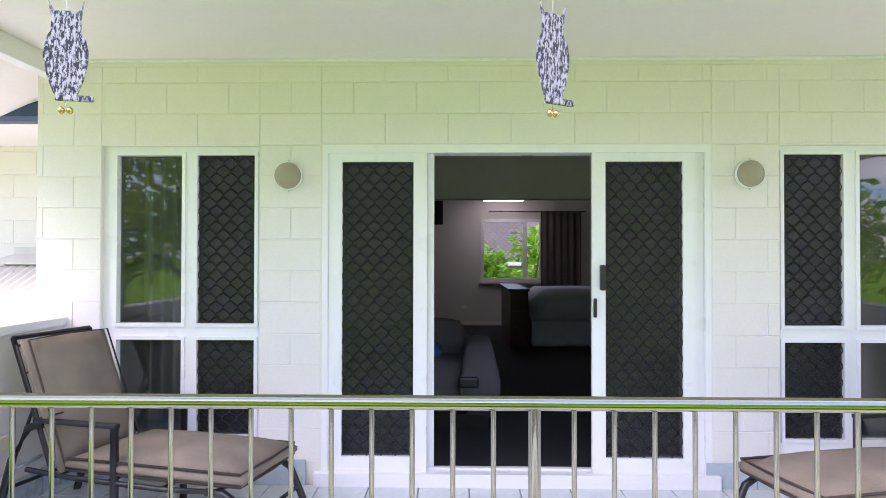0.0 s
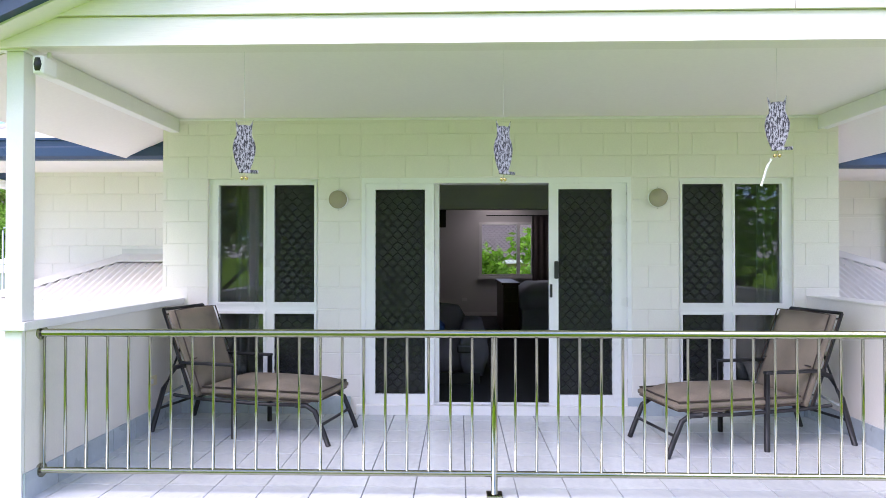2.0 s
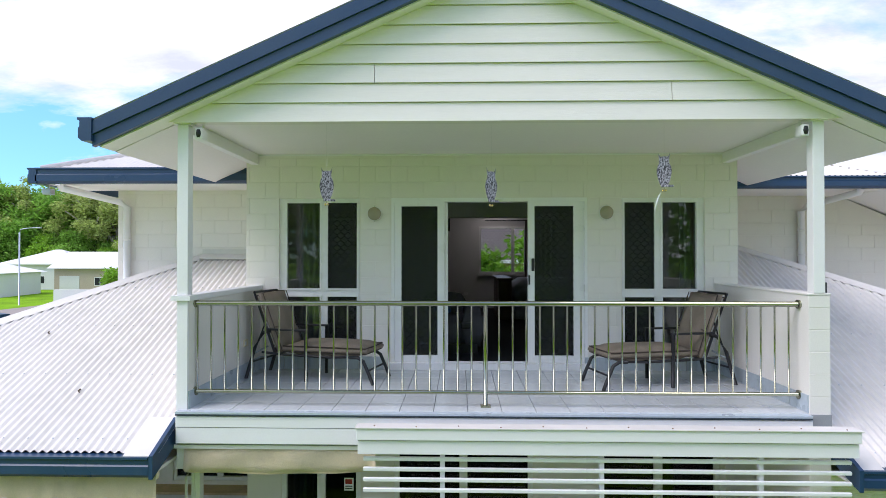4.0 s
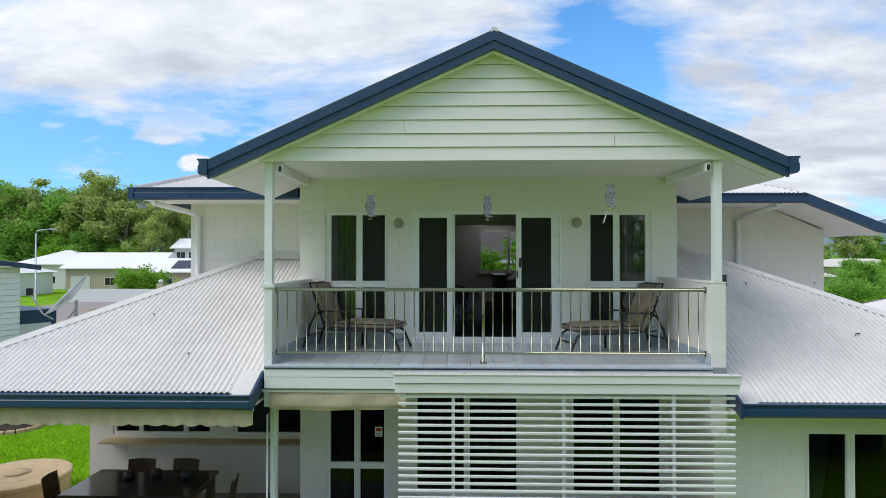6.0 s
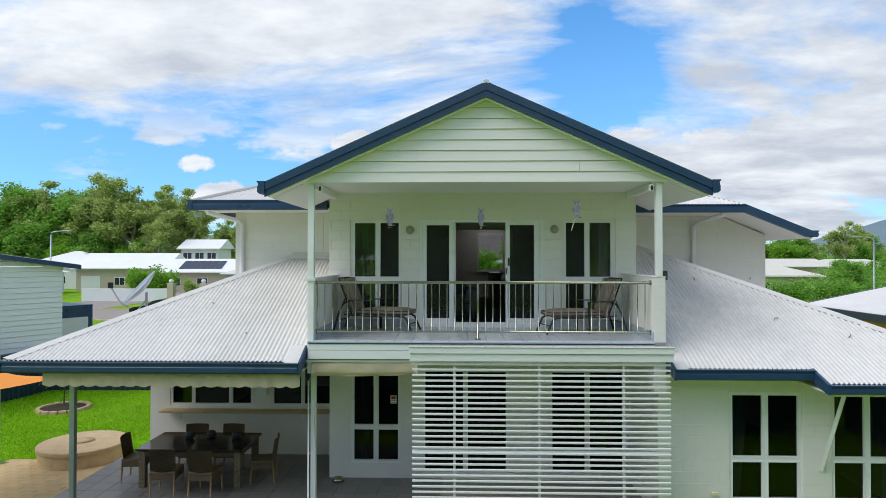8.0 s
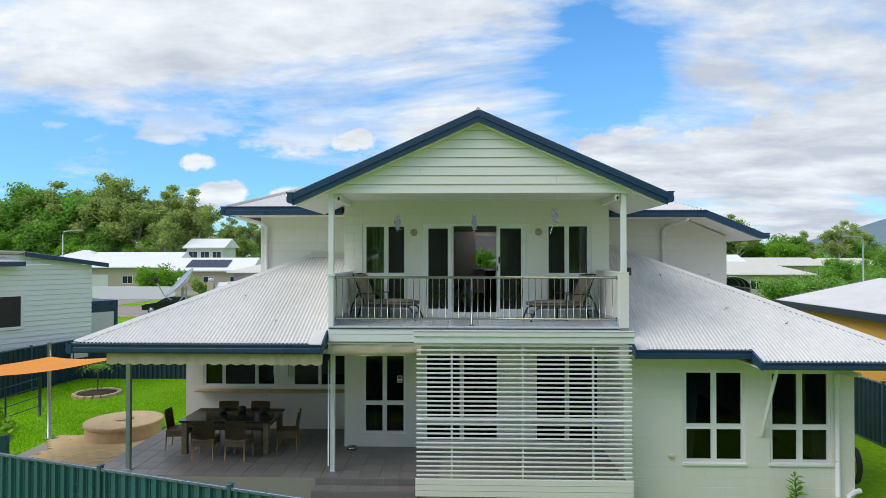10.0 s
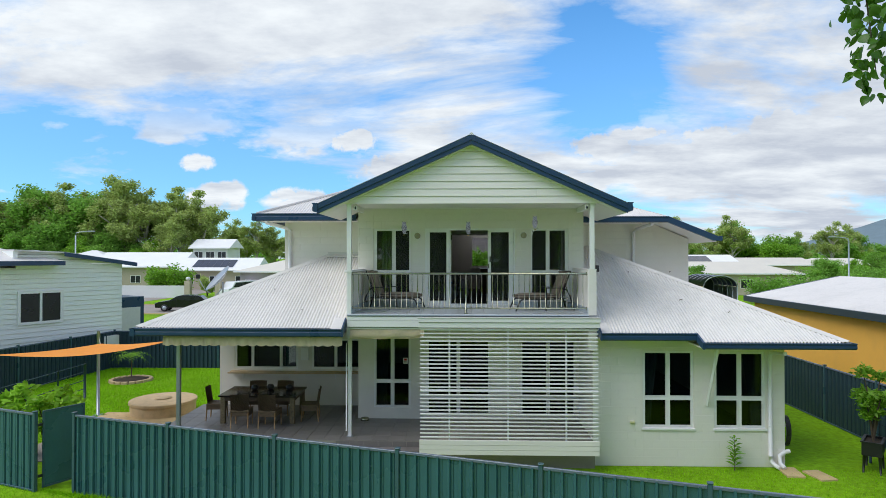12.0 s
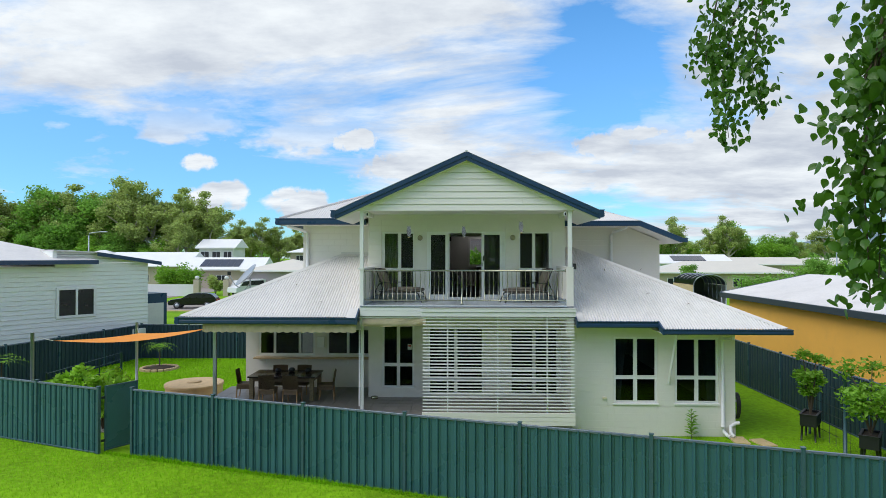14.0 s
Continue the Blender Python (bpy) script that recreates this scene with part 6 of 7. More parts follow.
def tree(height, spread, leafmat, barkmat, seed, leaves, leaf, label, bare=0.3, group="", lean=0.0, name="tree", airy=1.0):
    """Tapered trunk with limbs and a crown of clumps with gaps."""
    rng = random.Random(seed)
    t = thing(name, label, "tree", group)
    bm = bmesh.new()
    trunk = [(0, 0, -0.1)]
    for k in range(1, 7):
        trunk.append((trunk[-1][0] + rng.uniform(-0.03, 0.03) * height + lean * height / 6, trunk[-1][1] + rng.uniform(-0.03, 0.03) * height, height * 0.82 * k / 6))
    tube(bm, trunk, height * 0.022, 8, 0.25)
    clumps = []
    limbs = 14
    for k in range(limbs):
        f = bare + (0.8 - bare) * k / limbs
        base = Vector(trunk[0]).lerp(Vector(trunk[-1]), f)
        i = f * 6
        base = Vector(trunk[int(i)]).lerp(Vector(trunk[min(6, int(i) + 1)]), i - int(i))
        ang = k * 2.4 + rng.uniform(-0.5, 0.5)
        reach = spread * rng.uniform(0.55, 1.0) * (1.1 - 0.5 * f)
        tip = base + Vector((math.cos(ang) * reach, math.sin(ang) * reach, height * rng.uniform(0.1, 0.24)))
        mid = base.lerp(tip, 0.5) + Vector((0, 0, height * 0.03))
        tube(bm, [base, mid, tip], height * 0.011, 5, 0.3)
        for q in range(4):
            p = mid.lerp(tip, q / 3) + Vector((rng.uniform(-1, 1), rng.uniform(-1, 1), rng.uniform(-0.3, 0.8))) * spread * 0.22
            clumps.append((p.x, p.y, p.z, airy * spread * rng.uniform(0.22, 0.38)))
    top = Vector(trunk[-1])
    for q in range(6):
        clumps.append((top.x + rng.uniform(-1, 1) * spread * 0.3, top.y + rng.uniform(-1, 1) * spread * 0.3, top.z + rng.uniform(-0.05, 0.16) * height, airy * spread * rng.uniform(0.22, 0.36)))
    part("trunk", bm, barkmat, t)
    leaf_cloud("crown", clumps, leaves, leaf, leafmat, t, seed)
    return t


def shrub(at, height, spread, leafmat, seed, leaves, leaf, label, name="shrub", group=""):
    rng = random.Random(seed)
    t = thing(name, label, "shrub", group, at=at)
    bm = bmesh.new()
    clumps = []
    for k in range(7):
        a = k * 2.4
        r = spread * rng.uniform(0.3, 0.9)
        tip = (math.cos(a) * r, math.sin(a) * r, height * rng.uniform(0.5, 0.95))
        tube(bm, [(0, 0, 0), (tip[0] * 0.4, tip[1] * 0.4, tip[2] * 0.6), tip], height * 0.012, 5, 0.5)
        clumps.append((*tip, spread * rng.uniform(0.3, 0.5)))
        clumps.append((tip[0] * 0.6, tip[1] * 0.6, tip[2] * 0.65, spread * rng.uniform(0.3, 0.5)))
    part("stems", bm, M["bark_dark"], t)
    leaf_cloud("foliage", clumps, leaves, leaf, leafmat, t, seed)
    return t


isl = thing("garden_bed", "round garden bed edged with rough stones", "garden bed", at=(-13.7, 8.0, G))
part("soil", lathe(bmesh.new(), [(0.72, -0.02), (0.7, 0.05), (0.4, 0.12), (0.02, 0.15)], sides=24), M["soil"], isl)
for k in range(18):
    a = k * 0.349
    bm = bevelled(boxes((-0.11, 0.11, -0.07, 0.07, -0.02, 0.11)), 0.03, 2)
    bmesh.ops.transform(bm, matrix=pose(0.74 * math.cos(a), 0.74 * math.sin(a), 0, 0, 0, math.degrees(a) + 90 + random.uniform(-12, 12)), verts=bm.verts)
    part("edging_stone", bm, M["concrete"], isl)


def frond_plant(at, stem, n, length, label, name, seed, mat_leaf, droop=0.6):
    rng = random.Random(seed)
    t = thing(name, label, "plant", at=at)
    bm = bmesh.new()
    tube(bm, [(0, 0, -0.05), (0.02, 0.0, stem * 0.5), (0.0, 0.03, stem)], 0.03, 7, 0.6)
    part("stem", bm, M["bark_dark"], t)
    bm = bmesh.new()
    for k in range(n):
        a = k * 2.4 + rng.uniform(-0.3, 0.3)
        L = length * rng.uniform(0.7, 1.1)
        up = rng.uniform(0.3, 1.0)
        prev = None
        for s in range(9):
            f = s / 8
            p = Vector((math.cos(a) * L * f, math.sin(a) * L * f, stem + L * (up * f - (droop + up * 0.6) * f * f)))
            if prev is not None:
                d = (p - prev).normalized()
                side = d.cross(Vector((0, 0, 1))).normalized()
                for sgn in (-1, 1):
                    q = prev + side * sgn * L * 0.24 * math.sin(math.pi * min(1, f + 0.08)) + d * L * 0.08 - Vector((0, 0, L * 0.05))
                    w = d * L * 0.022
                    bm.faces.new([bm.verts.new(c) for c in (prev - w, prev + w, q)])
            prev = p
    part("fronds", bm, mat_leaf, t)
    return t


frond_plant((-13.7, 8.0, G + 0.12), 0.9, 24, 0.9, "young palm with feathery fronds in the stone-edged bed", "young_palm", 3, M["leaf_bright"])
shrub((-10.6, -1.6, G), 1.75, 0.75, M["leaf_lime"], 11, 1300, 0.115, "bright green leafy bush behind the gate")
shrub((-11.7, -1.9, G), 1.6, 0.6, M["leaf_lime"], 12, 800, 0.115, "bright green leafy bush beside the fence")
frond_plant((-13.9, -1.3, G), 1.9, 9, 0.9, "broad-leaved green garden plant beside the fence", "papaya_plant", 5, M["leaf_bright"], 0.4)
tr = thing("step_handrail", "dark steel rail beside the garden path", "handrail", at=(-13.7, 0.45, G))
for k in range(4):
    part("upright", tubes(([(0, 1.48 * k, 0), (0, 1.48 * k, 1.25)], 0.045 if k == 3 else 0.025)), M["fence_navy"], tr)
for z in (0.35, 0.65, 0.95, 1.22):
    part("rail", tubes(([(0, 0, z), (0, 4.44, z)], 0.014)), M["fence_navy"], tr)

# shade sail
for x, y, h in ((-12.55, -1.85, 2.85), (-11.85, 2.6, 2.68)):
    p = thing("sail_post", "round galvanised post of the shade sail", "post", "sail posts", at=(x, y, G))
    part("shaft", tubes(([(0, 0, -0.02), (0, 0, h)], 0.05)), M["galv"], p)
    part("base_plate", bbox(-0.12, 0.12, -0.12, 0.12, 0, 0.02), M["galv"], p)
sa = thing("shade_sail", "orange shade sail slung beside the patio", "shade sail")
A, B, C = Vector((-12.0, -1.75, 1.98)), Vector((-11.7, 2.45, 1.68)), Vector((-7.45, -1.5, 2.34))
bm = bmesh.new()
N = 14
rows = []
for i in range(N + 1):
    row = []
    for j in range(N + 1 - i):
        u, v = i / N, j / N
        w = 1 - u - v
        p = A * w + B * u + C * v
        pull = 0.22 * (u * v + v * w + u * w)
        cen = (A + B + C) / 3
        if min(u, v, w) < 1e-6:
            p = p.lerp(cen, 0.35 * (u * v + v * w + u * w))
        p.z -= pull * 0.9 + 0.62 * v * w
        row.append(bm.verts.new(p))
    rows.append(row)
for i in range(N):
    for j in range(N - i):
        bm.faces.new((rows[i][j], rows[i + 1][j], rows[i][j + 1])).smooth = True
        if j < N - i - 1:
            bm.faces.new((rows[i + 1][j], rows[i + 1][j + 1], rows[i][j + 1])).smooth = True
part("cloth", bm, M["sail"], sa)
for a, c in (((-12.55, -1.85, 2.12), A), ((-11.85, 2.6, 1.92), B), ((-7.3, -1.6, 2.38), C)):
    part("tie_rope", tubes(([a, c], 0.008)), M["string"], sa)

# ---- garden, house right ----
for k, (x, y, t) in enumerate(((8.0, -2.35, 10), (7.45, -2.15, -6))):
    bm = bevelled(boxes((-0.2, 0.2, -0.32, 0.32, 0.0, 0.05)), 0.01, 2)
    ob = solid("stepping_slab", bm, M["paver"], "pale stone stepping slab set in the lawn", "paving slab", "stepping slabs")
    ob.matrix_basis = pose(x, y, G - 0.005, 0, 0, t)


def planter(x, y, seed, h, wide):
    p = thing("raised_planter", "black plastic raised planter on legs", "planter", "raised planters", at=(x, y, G), turn=52)
    part("tub", boxes((-0.36, 0.36, -0.2, -0.17, 0.42, 0.72), (-0.36, 0.36, 0.17, 0.2, 0.42, 0.72), (-0.36, -0.33, -0.17, 0.17, 0.42, 0.72), (0.33, 0.36, -0.17, 0.17, 0.42, 0.72), (-0.33, 0.33, -0.17, 0.17, 0.42, 0.46)), M["black"], p)
    part("rim", boxes((-0.38, 0.38, -0.22, -0.165, 0.72, 0.745), (-0.38, 0.38, 0.165, 0.22, 0.72, 0.745), (-0.38, -0.325, -0.165, 0.165, 0.72, 0.745), (0.325, 0.38, -0.165, 0.165, 0.72, 0.745)), M["black"], p)
    part("soil", boxes((-0.33, 0.33, -0.17, 0.17, 0.6, 0.69)), M["soil"], p)
    for sx in (-1, 1):
        for sy in (-1, 1):
            bm = bmesh.new()
            tube(bm, [(sx * 0.30, sy * 0.15, 0.42), (sx * 0.32, sy * 0.17, 0.0)], 0.035, 6, 0.6)
            part("leg", bm, M["black"], p)
    shrub((x, y, G + 0.69), h, wide, M["leaf_bright"], seed, int(2400 * wide + 300), 0.07, "young bright green citrus bush in the planter", "potted_bush", "potted bushes")


planter(9.5, -1.9, 21, 1.9, 0.46)
planter(9.85, -3.9, 22, 1.75, 0.72)
sk2 = solid("garden_stake", tubes(([(9.6, -3.3, G - 0.02), (9.6, -3.3, 1.5)], 0.045)), M["fencepost"], "dark steel garden stake beside the planters", "stake")
trl = thing("trellis", "dark wire trellis panel against the side fence", "trellis")
for k in range(7):
    part("wire", tubes(([(9.78, -1.4 - 0.3 * k, G), (9.78, -1.4 - 0.3 * k, 0.95)], 0.006)), M["black"], trl)
for k in range(6):
    part("wire", tubes(([(9.78, -3.25, 0.92 - 0.25 * k), (9.78, -1.4, 0.92 - 0.25 * k)], 0.006)), M["black"], trl)
for y in (-1.35,):
    part("stake", tubes(([(9.78, y, G), (9.78, y, 1.15)], 0.035)), M["fencepost"], trl)
def seedling(x, y, h, pairs, leaf, seed, label):
    """Upright stem with pairs of narrow leaves up its whole length."""
    rng = random.Random(seed)
    t = thing("seedling", label, "plant", at=(x, y, G))
    bm = bmesh.new()
    tube(bm, [(0, 0, -0.03), (0.01, 0, h * 0.5), (-0.01, 0.01, h)], 0.012, 6, 0.4)
    part("stem", bm, M["bark_dark"], t)
    bm = bmesh.new()
    for k in range(pairs):
        f = 0.15 + 0.85 * k / pairs
        c = Vector((0, 0, h * f))
        L = leaf * (1.15 - 0.55 * f) * rng.uniform(0.8, 1.1)
        for q in range(3):
            a = k * 1.3 + q * 2.1 + rng.uniform(-0.3, 0.3)
            d = Vector((math.cos(a), math.sin(a), rng.uniform(0.2, 0.6))).normalized()
            w = d.cross(Vector((0, 0, 1))).normalized() * L * 0.17
            up = Vector((0, 0, 1)) * L * 0.06
            v = [bm.verts.new(p) for p in (c, c + d * L * 0.5 + w + up, c + d * L - up, c + d * L * 0.5 - w + up)]
            bm.faces.new(v)
    part("leaves", bm, M["leaf_bright"], t)
    return t


seedling(6.22, -2.0, 0.80, 15, 0.27, 8, "young upright plant with narrow leaves at the wall foot")
frond_plant((0.75, -2.85, G), 0.3, 9, 0.28, "small leafy plant beside the screen", "seedling", 9, M["leaf_bright"])

# ---- neighbouring weatherboard house ----
nb = thing("neighbour_house", "pale grey weatherboard house with a white roof and blue gutters", "house")
nb.matrix_basis = pose(-16.0, 11.4, G, 0, 0, 239)
# local x runs along the seen wall from its far corner towards the street, local y into the house
LW, H1 = 15.0, 4.85
part("wall", boxes((0, LW, -9.0, -0.03, 0, H1 - 0.25)), M["wall"], nb)
def gable_x(z):
    """Where the barge slope cuts a board at height z."""
    return max(0.0, (z - (H1 - 0.05)) / 0.147)


z = 0.35
while z < H1 + 0.32:
    bm = bmesh.new()
    end = LW if z < H1 - 0.3 else 4.4
    f = [bm.verts.new(q) for q in ((gable_x(z), 0.014, z), (end, 0.014, z), (end, -0.012, z + 0.185), (min(end - 0.01, gable_x(z + 0.185)), -0.012, z + 0.185))]
    bk = [bm.verts.new((q.co.x, -0.03, q.co.z)) for q in f]
    bm.faces.new(f[::-1])
    for i in range(4):
        bm.faces.new((f[i], f[(i + 1) % 4], bk[(i + 1) % 4], bk[i]))
    part("weatherboard", bm, M["board_pale"], nb)
    z += 0.20
part("roof", extruded([(-0.52, H1 - 0.05), (2.68, H1 + 0.42), (4.6, H1 + 0.50), (4.6, H1 + 0.44), (2.68, H1 + 0.36), (-0.52, H1 - 0.13)], 9.0, "y", -8.72), M["roof"], nb)
part("fascia", extruded([(-0.54, H1 - 0.07), (2.68, H1 + 0.40), (2.68, H1 + 0.23), (-0.54, H1 - 0.24)], 0.06, "y", 0.28), M["navy"], nb, "blue barge board")
part("gable_return", boxes((4.42, 4.59, -8.6, 0.2, H1 - 0.1, H1 + 0.44)), M["board_pale"], nb)
# hipped front roof section with gutter
bm = bmesh.new()
e0, e1, r1, r0, e3 = [bm.verts.new(q) for q in ((2.8, 0.55, H1 + 0.04), (LW, 0.55, H1 + 0.04), (LW, -4.2, H1 + 1.40), (7.2, -4.2, H1 + 1.40), (2.8, -8.9, H1 + 0.04))]
for q in ((e0, e1, r1, r0), (e0, r0, e3)):
    bm.faces.new(q)
bmesh.ops.recalc_face_normals(bm, faces=bm.faces[:])
bmesh.ops.solidify(bm, geom=bm.faces[:], thickness=0.05)
part("roof", bm, M["roof"], nb)
part("gutter", bbox(2.78, LW, 0.45, 0.6, H1 - 0.15, H1 + 0.03), M["navy"], nb, "blue gutter")
part("soffit", boxes((2.8, LW, 0.015, 0.45, H1 - 0.15, H1 - 0.11)), M["soffit"], nb)
wd = part("window", boxes((2.6, 4.35, 0.016, 0.07, 2.27, 2.38), (2.6, 4.35, 0.016, 0.07, 3.54, 3.65), (2.6, 2.71, 0.016, 0.07, 2.38, 3.54), (4.24, 4.35, 0.016, 0.07, 2.38, 3.54), (3.43, 3.52, 0.016, 0.07, 2.38, 3.54)), M["frame"], nb)
part("pane", boxes((2.71, 3.45, 0.016, 0.03, 2.38, 3.54)), M["far_dark"], wd)
part("pane", boxes((3.5, 4.24, 0.016, 0.03, 2.38, 3.54)), M["far_dark"], wd)
part("air_conditioner", bbox(0.3, 1.1, 0.02, 0.35, 0.9, 1.5, 0.02), M["far_white"], nb)
part("roller_shed", boxes((-1.7, 0.0, -4.5, -1.0, 0, 3.1)), M["navy"], nb, "dark blue garage bay")
part("roller_door", boxes((-1.5, -0.2, -1.0, -0.97, 0.1, 2.6)), M["far_white"], nb, "white roller door")

# ---- ochre building ----
oc = thing("ochre_building", "ochre rendered building with a white corrugated roof", "house")
part("wall", boxes((13.0, 21.0, -9.0, 11.6, G, 2.58)), M["orange"], oc)
bm = bmesh.new()
corrugated(bm, -9.3, 11.9, lambda u: 12.75, lambda u: 17.0, lambda x, y: 2.66 + 0.21 * (x - 12.75), swap=True, pitch=0.15, amp=0.014)
part("roof_sheet", bm, M["roof"], oc)
bm = bmesh.new()
corrugated(bm, -9.3, 11.9, lambda u: 17.0, lambda u: 21.3, lambda x, y: 2.66 + 0.21 * (21.25 - x), swap=True, pitch=0.15, amp=0.014)
part("roof_sheet", bm, M["roof"], oc)
part("fascia", bbox(12.66, 12.76, -9.3, 11.95, 2.42, 2.66, 0.01), M["charcoal"], oc, "dark grey fascia")
part("soffit", boxes((12.76, 13.0, -9.3, 11.9, 2.55, 2.579)), M["charcoal"], oc)
part("fascia", extruded([(12.7, 2.42), (12.7, 2.67), (17.0, 3.57), (21.3, 2.67), (21.3, 2.42), (17.0, 3.32)], 0.1, "y", 11.9), M["charcoal"], oc, "dark grey fascia")

# ---- street and far houses ----
rd = solid("road", boxes((-140, 12, 37.0, 47.0, G - 0.1, G + 0.03)), M["road"], "pale concrete suburban street", "road", kind="structure")
solid("road_side", boxes((-44, -36, 47.0, 80.0, G - 0.1, G + 0.025)), M["road"], "side street between the far houses", "road", kind="structure")
for y0 in (36.85, 47.0):
    solid("kerb", bbox(-140, 12, y0, y0 + 0.15, G - 0.1, G + 0.11, 0.03) if y0 < 40 else boxes((-140, -44, y0, y0 + 0.15, G - 0.1, G + 0.11), (-36, 12, y0, y0 + 0.15, G - 0.1, G + 0.11)), M["concrete"], "low concrete kerb along the street", "kerb", kind="structure")


def far_house(x, y, w, d, h, rise, wallmat, label, turn=0, hip=True, over=0.6, windows=3, garage=False, solar=0, storeys=1, roofmat=None):
    """House with eaves roof, windows and a door; front faces the camera's side."""
    t = thing("house", label, "house", "far houses", at=(x, y, G), turn=turn)
    part("wall", boxes((-w / 2, w / 2, 0, d, 0, h)), wallmat, t)
    bm = bmesh.new()
    o = over
    e = [bm.verts.new(q) for q in ((-w / 2 - o, -o, h), (w / 2 + o, -o, h), (w / 2 + o, d + o, h), (-w / 2 - o, d + o, h))]
    run = d / 2 if hip else -o
    r = [bm.verts.new((-w / 2 + run, d / 2, h + rise)), bm.verts.new((w / 2 - run, d / 2, h + rise))]
    for f in ((e[0], e[1], r[1], r[0]), (e[1], e[2], r[1]), (e[2], e[3], r[0], r[1]), (e[3], e[0], r[0]), (e[3], e[2], e[1], e[0])):
        bm.faces.new(f)
    part("roof", bm, roofmat or M["roof_far"], t)
    part("gutter", boxes((-w / 2 - o, w / 2 + o, -o - 0.1, -o, h - 0.15, h + 0.02)), M["trim"], t)
    lev = [0.9] if storeys == 1 else [0.9, h - 1.9]
    for z in lev:
        for k in range(windows):
            cx = -w / 2 + w * (k + 0.5) / windows
            if garage and k == 0 and z == lev[0]:
                part("garage_door", boxes((cx - 1.4, cx + 1.4, -0.04, -0.005, 0, 2.3)), M["far_white"], t)
                continue
            wf = part("window", boxes((cx - 0.8, cx + 0.8, -0.05, -0.004, z, z + 0.06), (cx - 0.8, cx + 0.8, -0.05, -0.004, z + 1.14, z + 1.2), (cx - 0.8, cx - 0.74, -0.05, -0.004, z + 0.06, z + 1.14), (cx + 0.74, cx + 0.8, -0.05, -0.004, z + 0.06, z + 1.14), (cx - 0.03, cx + 0.03, -0.05, -0.004, z + 0.06, z + 1.14)), M["frame"], t)
            part("pane", boxes((cx - 0.74, cx + 0.74, -0.03, -0.006, z + 0.06, z + 1.14)), M["far_dark"], wf)
    for k in range(solar):
        x0 = -w * 0.3 + 1.05 * k
        s = rise / (d / 2 + o)
        y0, y1 = d * 0.05, d * 0.38
        bm = bmesh.new()
        q = [(x0, y0), (x0 + 1.0, y0), (x0 + 1.0, y1), (x0, y1)]
        lo = [bm.verts.new((a, b, h + s * (b + o) + 0.03)) for a, b in q]
        hi = [bm.verts.new((a, b, h + s * (b + o) + 0.09)) for a, b in q]
        bm.faces.new(hi)
        for i in range(4):
            bm.faces.new((lo[i], lo[(i + 1) % 4], hi[(i + 1) % 4], hi[i]))
        part("solar_panel", bm, M["solar"], t)
    return t


far_house(-65, 86, 11, 10, 4.0, 2.2, M["far_white"], "white house with a broad pale roof", 3)
far_house(-52, 80, 13, 10, 3.5, 2.3, M["far_cream"], "beige house with a garage and a pale roof", 3, garage=True, hip=False)
far_house(-46.6, 96, 6.4, 7, 6.7, 1.7, M["far_white"], "white two-storey house with a pale roof", 2, hip=False, windows=3, storeys=2)
far_house(-38.5, 78, 12, 8, 3.0, 1.9, M["far_cream"], "house with a carport roof and solar panels", 3, hip=False, solar=6)
far_house(-63, 66, 12, 10, 3.0, 1.8, M["far_white"], "white single-storey house with a pale roof", 8)
far_house(-24.5, 62, 9, 9, 3.2, 1.5, M["far_pink"], "mauve rendered house with a pale hip roof", -8, roofmat=M["roof_cream"], windows=3)
far_house(-33, 112, 8, 8, 6.0, 1.5, M["far_cream"], "small two-storey house with a pyramid roof", 0, storeys=2, windows=2)
far_house(-23, 100, 14, 8, 4.2, 1.6, M["far_white"], "white house behind the mauve one", 0)
far_house(38, 84, 11, 9, 4.0, 1.4, M["far_white"], "white house with dark solar panels on its roof", -4, hip=False, solar=5, windows=4)
far_house(53, 96, 18, 10, 3.6, 1.3, M["far_cream"], "long low house with a cream roof", -3, hip=False, roofmat=M["roof_cream"], windows=5)
far_house(35, 66, 17, 9, 2.9, 1.5, M["far_cream"], "beige house with a wide cream roof", -6, roofmat=M["roof_cream"], windows=4)
far_house(72, 104, 16, 9, 3.4, 1.4, M["far_cream"], "low house among palms", -12, roofmat=M["roof_cream"], windows=4)

cp = thing("arched_carport", "grey arched corrugated steel carport", "carport", at=(23.55, 41.0, G), turn=0)


def arch(r, y):
    """Round-shouldered section of the carport at depth y."""
    pts = [(-r, y, 0.0), (-r, y, 2.3)]
    pts += [(-r * math.cos(q) , y, 2.3 + 1.0 * math.sin(q)) for q in [math.pi * (0.08 + 0.84 * k / 14) for k in range(15)]]
    return pts + [(r, y, 2.3), (r, y, 0.0)]


bm = bmesh.new()
rows = [[bm.verts.new(p) for p in arch(1.6, y)] for y in (0.0, 5.6)]
for i in range(1, len(rows[0]) - 2):
    bm.faces.new((rows[0][i], rows[0][i + 1], rows[1][i + 1], rows[1][i])).smooth = True
bmesh.ops.solidify(bm, geom=bm.faces[:], thickness=0.03)
part("roof", bm, M["charcoal"], cp)
bm = bmesh.new()
for k in range(15):
    box(bm, 1.57 - 0.02 * (k % 2), 1.60, 0.05, 5.55, 0.02 + 0.15 * k, 0.17 + 0.15 * k)
part("side_sheet", bm, M["galv"], cp, "corrugated steel side")
# added dark sheet stands in for the carport's shaded inside
part("dark_backing", bevelled(boxes((-1.58, 1.56, 5.5, 5.53, 0.0, 2.9)), 0.01, 1), M["charcoal"], cp, "dark sheet added to close the back of the arch")
part("side_sheet", boxes((-1.63, -1.6, 0, 5.6, 0, 2.32)), M["concrete"], cp, "tan side sheet")
